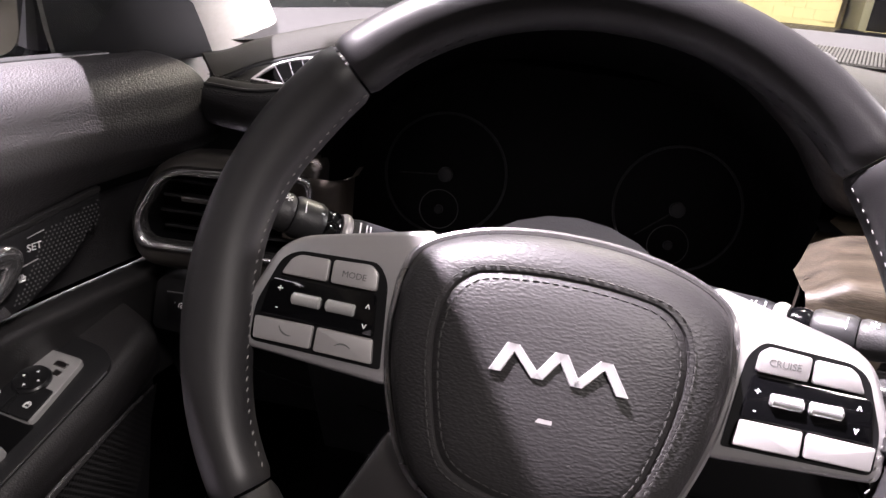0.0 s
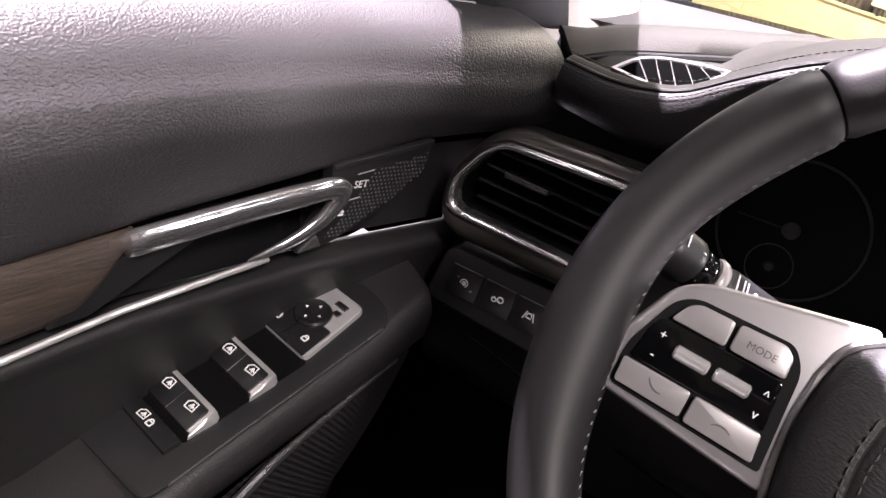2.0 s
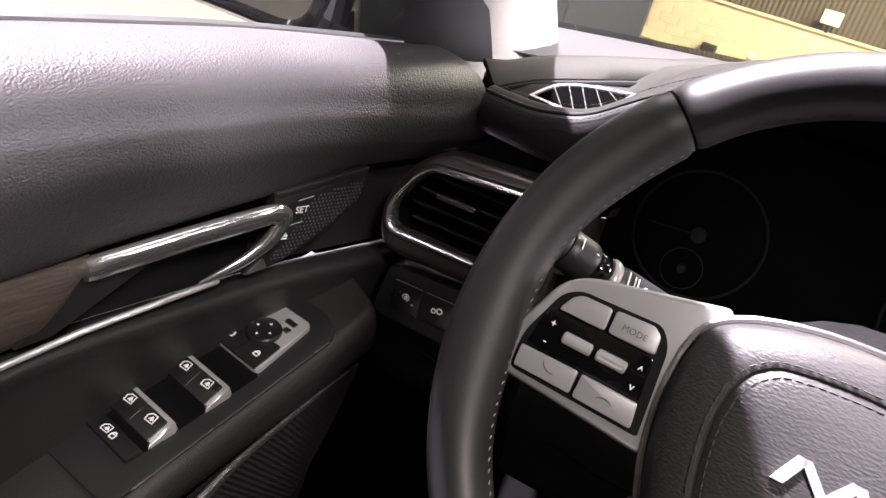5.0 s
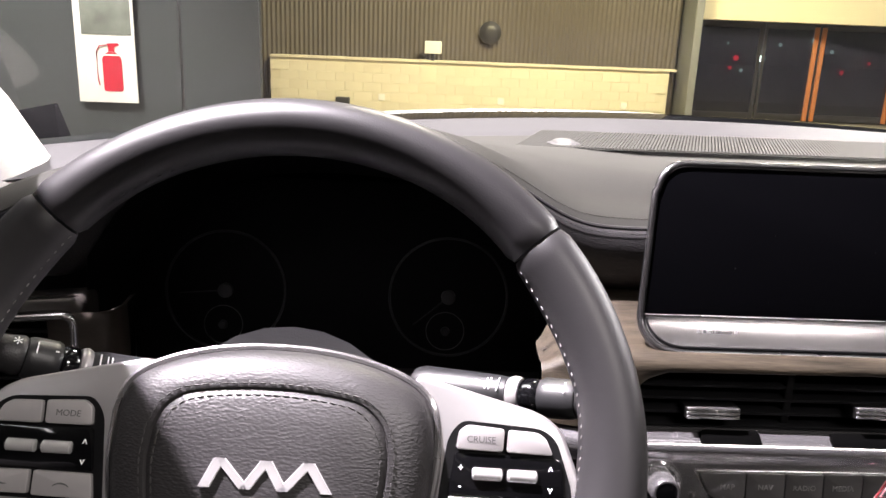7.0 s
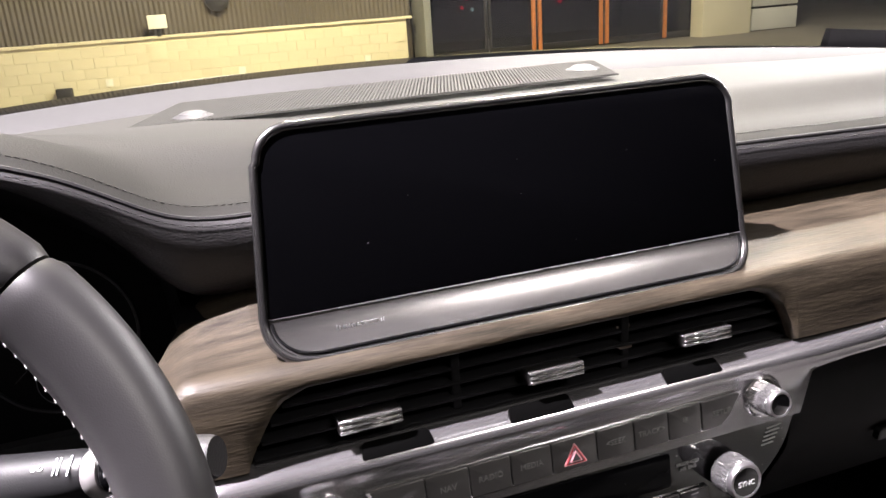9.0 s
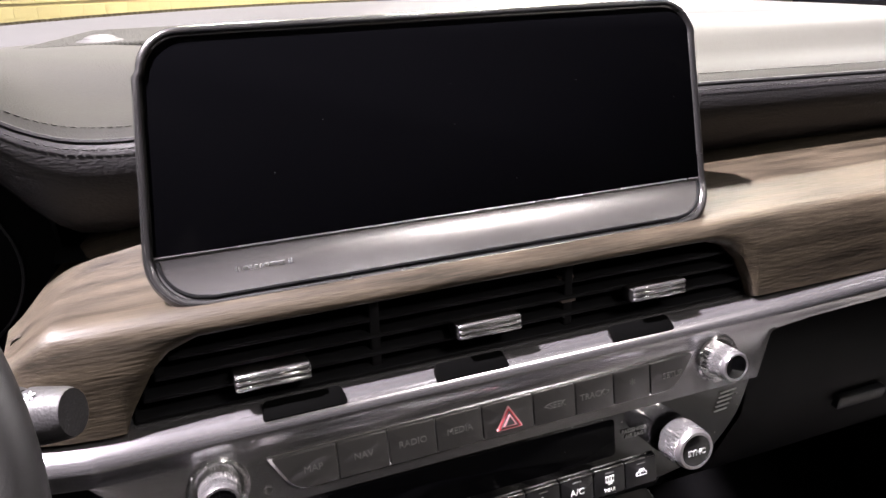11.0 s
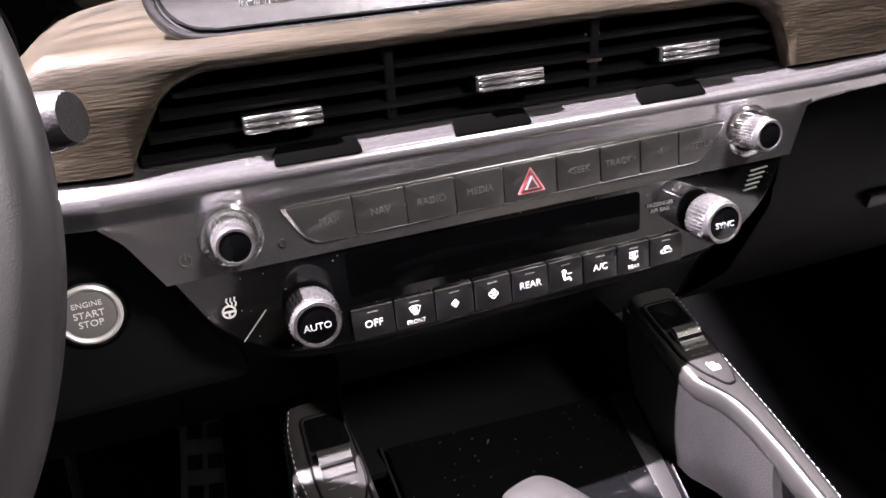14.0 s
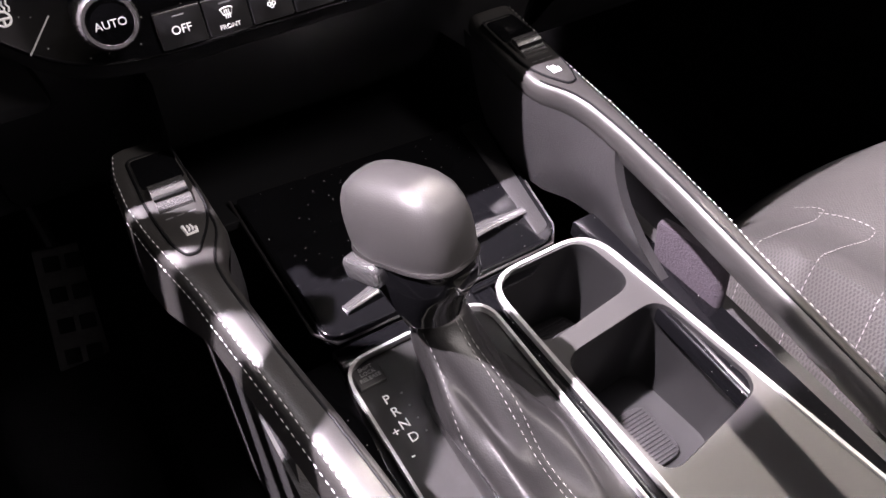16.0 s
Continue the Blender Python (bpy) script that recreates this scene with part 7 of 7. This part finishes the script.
    for s in np.linspace(0, 1, 30):
        row = []
        for k in range(72):
            a = 2 * math.pi * k / 72
            w = (1 - s) ** 1.5
            cx = c0.lerp(c1, s ** 0.75)
            ex, ey = 0.0160 + (0.034 - 0.0160) * w, 0.0160 + (0.102 - 0.0160) * w ** 1.15
            env = math.sin(math.pi * min(1.0, s * 1.08)) ** 0.7
            fold = 1 + env * (0.11 * math.sin(3 * a + 7 * s + 0.6) + 0.07 * math.sin(5 * a - 9 * s + 2.0) + 0.03 * math.sin(11 * a + 13 * s))
            px, py = cx.x + ex * fold * math.copysign(abs(math.cos(a)) ** 0.8, math.cos(a)), cx.y + ey * fold * math.copysign(abs(math.sin(a)) ** 0.8, math.sin(a))
            pz = console_z(py) * (1 - s) + 0.925 * s - 0.012 * math.sin(math.pi * s) + 0.004 * env * math.sin(4 * a + 10 * s)
            row.append((px, py, max(pz, console_z(py) + 0.0005)))
        rows.append(row)
    bm = B()
    loft(bm, rows, True, True)
    boot = part("boot", bm, BOOT, g, "folded black leather boot", 60)
    for kk in (55, 57, 40):
        bm = B()
        stitches(bm, [Vector(r[kk]) + Vector((0.0, -0.0006, 0.0008)) for r in rows], 0.0026, 0.0018, 0.00022)
        part("boot_seam", bm, THREAD, boot, "pale stitched seam", kind="stuff")
    # collar and neck
    ax = Matrix.Translation((0.386, 0.3120, 0.914)) @ pose(0, 0, 0, 6, -6, 0)
    bm = B()
    lathe(bm, [(0.0135, -0.006), (0.0165, 0.002), (0.0165, 0.012), (0.0150, 0.018), (0.0155, 0.040), (0.0172, 0.058)], ax, 32)
    part("neck", bm, GLOSS, g, "glossy black neck")
    # knob: a narrow leather cap with a flat rim, wider fore and aft than across
    kb = pose(0.3755, 0.3075, 0.9715, -10.5, -1, 17)

    def cap(s, z, e=0.66, sx=0.0198, sy=0.0352):
        return [kb @ Vector((sx * s * math.copysign(abs(math.cos(a)) ** e, math.cos(a)), sy * s * math.copysign(abs(math.sin(a)) ** e, math.sin(a)), z)) for a in np.linspace(0, 2 * math.pi, 48, endpoint=False)]

    bm = B()
    loft(bm, [cap(0.97, 0.0), cap(1.0, 0.0035), cap(1.01, 0.012), cap(1.0, 0.020), cap(0.955, 0.0275), cap(0.87, 0.0335), cap(0.72, 0.0380), cap(0.50, 0.0407), cap(0.22, 0.0418)], True, True)
    kn = part("knob", bm, KNOB, g, "smooth grey leather knob", 70)
    bm = B()
    tube(bm, cap(0.985, -0.0004), 0.0012, 6, True)
    part("knob_rim", bm, SATIN_DARK, kn, "thin metal rim under the leather cap")
    bm = B()
    loft(bm, [cap(0.96, 0.0005), cap(0.97, -0.003), cap(0.96, -0.012, 0.6), cap(0.90, -0.022, 0.7, 0.0205, 0.030), cap(0.85, -0.032, 0.9, 0.0205, 0.0235), cap(0.82, -0.040, 1.0, 0.0195, 0.0205)], True, True)
    part("knob_body", bm, GLOSS, kn, "glossy black underside", 60)
    bm = B()
    prism(bm, rpoly([(-0.013, -0.0075), (0.013, -0.0075), (0.013, 0.0065), (-0.013, 0.0065)], 0.005), kb @ Matrix(((0, 0, -1, -0.0150), (-1, 0, 0, 0.019), (0, 1, 0, -0.0080), (0, 0, 0, 1))), 0.0085, 0.003, 3)
    part("shift_button", bm, CHROME, kn, "chrome shift button")

    # grab rails either side
    for side in (-1, 1):
        rail(side)


# base set well below the insert's, painting in the shade down the cups
WELL = mat("shaded_cup_well", (0.007, 0.0069, 0.0072), 0.5)
GATE = mat("charcoal_gate_plate", (0.0055, 0.0054, 0.0055), 0.45)
BOOT = mat("smooth_black_boot_leather", (0.012, 0.0116, 0.0116), 0.42, spec=0.35, grain=("leather", 1200, 0.15), big=20)
KNOB = mat("smooth_grey_knob_leather", (0.028, 0.0268, 0.0262), 0.52, grain=("leather", 1500, 0.12))
RAIL = mat("dark_grey_stitched_leather", (0.024, 0.0230, 0.0222), 0.42, grain=("leather", 1500, 0.12), big=16)


def rail(side):
    r = thing("grab_rail", pose(0.415 + side * 0.145, 0.25, 0.93), "leather-covered console grab rail with seat heater switch", "grab rail", "console rails")
    X = lambda u: 0.415 + side * u  # noqa: E731
    tz = lambda y: 0.973 + (y - 0.43) * 0.213 - 0.9 * max(0, 0.16 - y) ** 2  # noqa: E731
    ys = np.r_[np.linspace(-0.2, 0.34, 22), np.linspace(0.345, 0.492 if side > 0 else 0.472, 26)]
    out_t = ([-0.2, 0.15, 0.231, 0.289, 0.361, 0.398, 0.426, 0.455, 0.472], [0.112, 0.117, 0.124, 0.131, 0.141, 0.149, 0.153, 0.152, 0.147]) if side < 0 else ([-0.2, 0.15, 0.236, 0.26, 0.309, 0.363, 0.42, 0.462, 0.50], [0.118, 0.128, 0.135, 0.139, 0.143, 0.146, 0.147, 0.150, 0.152])
    in_t = ([-0.2, 0.15, 0.224, 0.264, 0.309, 0.356, 0.372, 0.390, 0.431, 0.47], [0.092, 0.096, 0.102, 0.107, 0.114, 0.119, 0.119, 0.109, 0.110, 0.114]) if side < 0 else ([-0.2, 0.15, 0.243, 0.292, 0.343, 0.376, 0.392, 0.408, 0.434, 0.50], [0.105, 0.115, 0.122, 0.126, 0.128, 0.127, 0.123, 0.111, 0.111, 0.116])

    def edge(table, y):
        return float(sum(np.interp(y + o, *table) for o in (-0.006, -0.003, 0, 0.003, 0.006)) / 5)

    rows = []
    for y in ys:
        y = float(y)
        outer, inner = edge(out_t, y), edge(in_t, y)
        thick = float(np.interp(y, [-0.2, 0.05, 0.18, 0.33, 0.345, 0.36, 0.40, 0.455], [0.09, 0.05, 0.028, 0.023, 0.025, 0.032, 0.05, 0.06]))
        z = tz(y)
        short = min(thick, 0.022)
        rows.append([(X(u), y, w) for u, w in ((inner + 0.003, z - short), (inner - 0.001, z - 0.010), (inner + 0.0004, z - 0.0030), (inner + 0.003, z - 0.0006), (inner + 0.006, z), (outer - 0.009, z), (outer - 0.004, z - 0.0009), (outer - 0.001, z - 0.0034), (outer, z - 0.009), (outer + 0.003, z - thick))])
    bm = B()
    loft(bm, rows, True, True)
    part("body", bm, RAIL, r, "dark leather rail", 45)
    for du, dz in ((-0.0030, -0.0002), (0.0004, -0.0075)):
        bm = B()
        stitches(bm, [(X(edge(out_t, float(y)) + du), float(y), tz(float(y)) + dz) for y in ys], 0.0026, 0.0020, 0.00036)
        part("seam", bm, THREAD_PALE, r, "pale stitched seam", kind="stuff")
    bm = B()
    tube(bm, [(X(edge(in_t, float(y)) + 0.0042), float(y), tz(float(y)) - 0.0002) for y in ys if y < 0.41], 0.0008, 8)
    part("edge_groove", bm, DEEP, r, "dark groove along the inner edge")
    # heater switch
    u0, y0 = (0.127, 0.405) if side < 0 else (0.130, 0.4235)
    f = pose(X(u0), y0, tz(y0) + 0.0002, math.degrees(math.atan(0.213)), 0, 0)

    def sx(pts):
        return [(side * x, y) for x, y in pts]

    o = rpoly(sx([(-0.0125, 0.056), (0.0125, 0.056), (0.0138, 0.012), (0.0105, -0.016), (0.0065, -0.0258), (0.0005, -0.0258), (-0.0085, -0.012), (-0.0138, 0.002)]), [0.004, 0.004, 0.01, 0.006, 0.003, 0.003, 0.005, 0.01])
    bm = B()
    prism(bm, o, f, 0.0012, 0.0005)
    bz = part("switch_bezel", bm, RAIL, r, "switch bezel")
    bm = B()
    tube(bm, [f @ Vector((x * 1.05, y * 1.02, 0.0004)) for x, y in o], 0.0009, 6, True)
    part("groove", bm, DEEP, bz, "dark groove round the switch")
    bm = B()
    prism(bm, rpoly(sx([(-0.0115, 0.054), (0.0115, 0.054), (0.0122, 0.029), (-0.0122, 0.029)]), 0.003), f, 0.0024, 0.0005)
    part("gloss_cap", bm, GLOSS, bz, "glossy black switch front")
    bm = B()
    rows = []
    for yy, h in ((0.0075, 0.001), (0.0085, 0.0028), (0.0150, 0.0034), (0.0170, 0.0050), (0.0200, 0.0068), (0.0235, 0.0072), (0.0262, 0.0060), (0.0268, 0.001)):
        rows.append([f @ Vector((e * 0.0100, yy, h * hk)) for e, hk in ((-1, 0.2), (-0.96, 1), (0.96, 1), (1, 0.2))])
    loft(bm, rows)
    rk = part("rocker", bm, CHROME, bz, "chrome rocker")
    bm = B()
    rbox(bm, f @ pose(0, 0.0158, 0.0040), 0.0190, 0.0022, 0.0016, 0.0004)
    part("rocker_groove", bm, DEEP, rk, "dark step across the rocker")
    for k in (-1, 0, 1):
        bm = B()
        rbox(bm, f @ pose(0.0062 * k, 0.0022, 0.0012), 0.0042, 0.0008, 0.0002, 0.00005)
        part("tell_tale", bm, PRINT_DARK, bz)
    glyph("seat", f @ pose(0.0005, -0.0105, 0.0015), bz, 1.25)
    # cheek that sweeps from the front block down to the deck, with an opening behind it
    def cheek(off):
        out = []
        for s in np.linspace(0, 1, 14):
            yr = 0.346 - 0.052 * s ** 1.4
            row = []
            for v in np.linspace(0, 1, 14):
                y = yr + (0.50 - yr) * float(v)
                top_z, low_z = tz(max(y, 0.346)) - 0.014, console_z(y) - 0.003
                u = edge(in_t, max(y, 0.346)) - 0.0006 + (0.004 * s if v > 0.3 else 0.004 * s * v / 0.3) - 0.005 * math.sin(math.pi * s) * (1 - v) + 0.006 * s ** 2 * (1 - v) ** 1.5 - 0.002 * s
                row.append((X(u + off), y, top_z + (low_z - top_z) * float(s)))
            out.append(row)
        return out
    bm = B()
    g0, g1 = loft(bm, cheek(0.0)), loft(bm, cheek(0.007))
    for k in range(13):
        bm.faces.new((g0[k][0], g0[k + 1][0], g1[k + 1][0], g1[k][0]))
    part("inner_cheek", bm, SOFT, r, "soft black cheek sweeping down to the deck", 60)


console()


def pocket():
    bm = B()
    rbox(bm, pose(0.5625, 0.290, 0.858, 0, 0, 4), 0.010, 0.056, 0.040, 0.004)
    solid("pocket_lining", bm, LINING, "dusky purple felt lining of the console side pocket", "lining")


LINING = mat("dusky_purple_felt", (0.020, 0.0148, 0.0205), 0.95, vary=0.25, fine=500, grain=("noise", 600, 0.7))
pocket()


# ---- passenger seat and footwell ----
def seat():
    t = thing("passenger_seat", pose(0.93, 0.1, 0.6), "grey perforated leather passenger seat with pale stitching", "seat")
    xs = np.linspace(0.655, 1.19, 36)

    def top(x, y):
        u = (x - 0.922) / 0.265
        b = 0.045 * max(0, abs(u) - 0.55) ** 1.0 / 0.45 * 1.1
        edge = 0.10 * max(0.0, abs(u) - 0.86) ** 2 / 0.02
        fr = max(0.0, (y - 0.25) / 0.14)
        return 0.795 + b - edge - 0.07 * fr ** 2.2

    bm = B()
    rows = []
    for y in np.r_[np.linspace(-0.4, 0.2, 16), np.linspace(0.22, 0.405, 12)]:
        rows.append([(float(x), float(y) + 0.045 - 0.066 * ((float(x) - 0.922) / 0.265) ** 2, top(float(x), float(y))) for x in xs])
    rows.append([(p[0], p[1] + 0.01, p[2] - 0.06) for p in rows[-1]])
    rows.append([(p[0], p[1] - 0.05, p[2] - 0.14) for p in rows[-1]])
    loft(bm, rows)
    c = part("cushion", bm, SEAT, t, "perforated grey leather cushion", 60)
    uv_plane(c, (0, 1))
    bm = B()
    loft(bm, [[(0.655, float(y), z) for z in np.linspace(top(0.655, float(y)), 0.5, 6)] for y in np.linspace(-0.4, 0.345, 14)])
    part("side_bolster", bm, SEAT_PLAIN, t, "plain leather cushion side")
    for line in (((0.66, 0.322), (0.68, 0.327), (0.728, 0.332), (0.786, 0.339), (0.797, 0.346), (0.797, 0.372)), ((0.657, 0.270), (0.673, 0.274), (0.725, 0.282), (0.781, 0.289), (0.792, 0.298), (0.790, 0.345)), ((0.657, 0.218), (0.70, 0.229), (0.76, 0.238), (0.80, 0.245))):
        bm = B()
        shift = lambda x: 0.045 - 0.066 * ((x - 0.922) / 0.265) ** 2  # noqa: E731
        pts = [(p[0], p[1], top(p[0], p[1] - shift(p[0])) + 0.0008) for p in spl([(*q, 0.0) for q in line], 40)]
        stitches(bm, pts, 0.0038, 0.0022, 0.00042)
        part("seam", bm, THREAD, t, "pale stitched seam", kind="stuff")
    bm = B()
    rbox(bm, pose(0.92, -0.02, 0.44), 0.46, 0.60, 0.20, 0.02)
    part("base", bm, HARD, t)
    bm = B()
    rows = []
    for z, y, s in ((0.72, -0.42, 1.0), (0.95, -0.47, 1.05), (1.25, -0.55, 0.95), (1.38, -0.58, 0.7)):
        rows.append([(0.922 + 0.25 * s * math.cos(a), y + 0.06 * math.sin(a), z) for a in np.linspace(0, 2 * math.pi, 24, endpoint=False)])
    loft(bm, rows, True, True)
    part("backrest", bm, SEAT_PLAIN, t)


seat()


# dark pedal metal, mottled by strong noise
PEDAL = mat("dark_mottled_pedal_metal", (0.055, 0.053, 0.053), 0.5, 0.6, vary=0.3, big=60)


def footwell():
    # brake and accelerator
    for x, y, z, w, h, rz in ((0.182, 0.95, 0.535, 0.066, 0.165, -10), (0.02, 0.93, 0.50, 0.085, 0.06, -6)):
        t = thing("foot_pedal", pose(x, y, z), "metal-faced foot pedal with rubber studs", "pedal", "foot pedals")
        f = pose(x, y, z, 58, 0, 0) @ pose(0, 0, 0, 0, 0, rz)
        bm = B()
        rbox(bm, f, w, h, 0.008, 0.003)
        part("plate", bm, PEDAL, t, "dull metal plate")
        for k in range(8):
            bm = B()
            rbox(bm, f @ pose(w * (0.2 if k % 2 else -0.2), -h * 0.38 + (k // 2) * h * 0.25, 0.008), w * 0.30, h * 0.12, 0.003, 0.001)
            part("rubber_pad", bm, DEEP, t)
        bm = B()
        tube(bm, [f @ Vector((0, h * 0.3, -0.005)), Vector((x, y + 0.10, z + 0.16)), Vector((x, y + 0.12, z + 0.30))], 0.008, 8)
        part("arm", bm, HARD, t)
    # glove box
    t = thing("glove_box", pose(0.9, 0.48, 1.03), "black glove box lid with a small push button", "glove box")
    bm = B()
    loft(bm, [[(float(x), y + 0.12 * max(0, float(x) - 0.75) ** 2, z) for y, z in ((0.468, 1.135), (0.462, 1.12), (0.468, 1.05), (0.50, 0.98), (0.56, 0.92))] for x in np.linspace(0.625, 1.13, 20)])
    # near-black base paints in the shade on the lid
    part("lid", bm, DEEP, t, "black lid, shade put into its colour")
    bm = B()
    rbox(bm, stack(0.745, 0.472, 1.035, -10), 0.05, 0.012, 0.006, 0.002)
    part("push_button", bm, HARD, t, "dark push button")


footwell()


def driver_seat():
    t = thing("driver_seat", pose(0.0, -0.6, 0.6), "dark leather driver's seat pushed well back", "seat")
    bm = B()
    rbox(bm, pose(0.0, -0.72, 0.45), 0.52, 0.50, 0.24, 0.05, 3, 0.08)
    part("cushion", bm, SEAT_PLAIN, t)
    bm = B()
    rows = []
    for z, y, s in ((0.66, -0.92, 1.0), (0.95, -0.97, 1.05), (1.22, -1.05, 0.95), (1.36, -1.08, 0.7)):
        rows.append([(0.25 * s * math.cos(a), y + 0.06 * math.sin(a), z) for a in np.linspace(0, 2 * math.pi, 24, endpoint=False)])
    loft(bm, rows, True, True)
    part("backrest", bm, SEAT_PLAIN, t)


driver_seat()
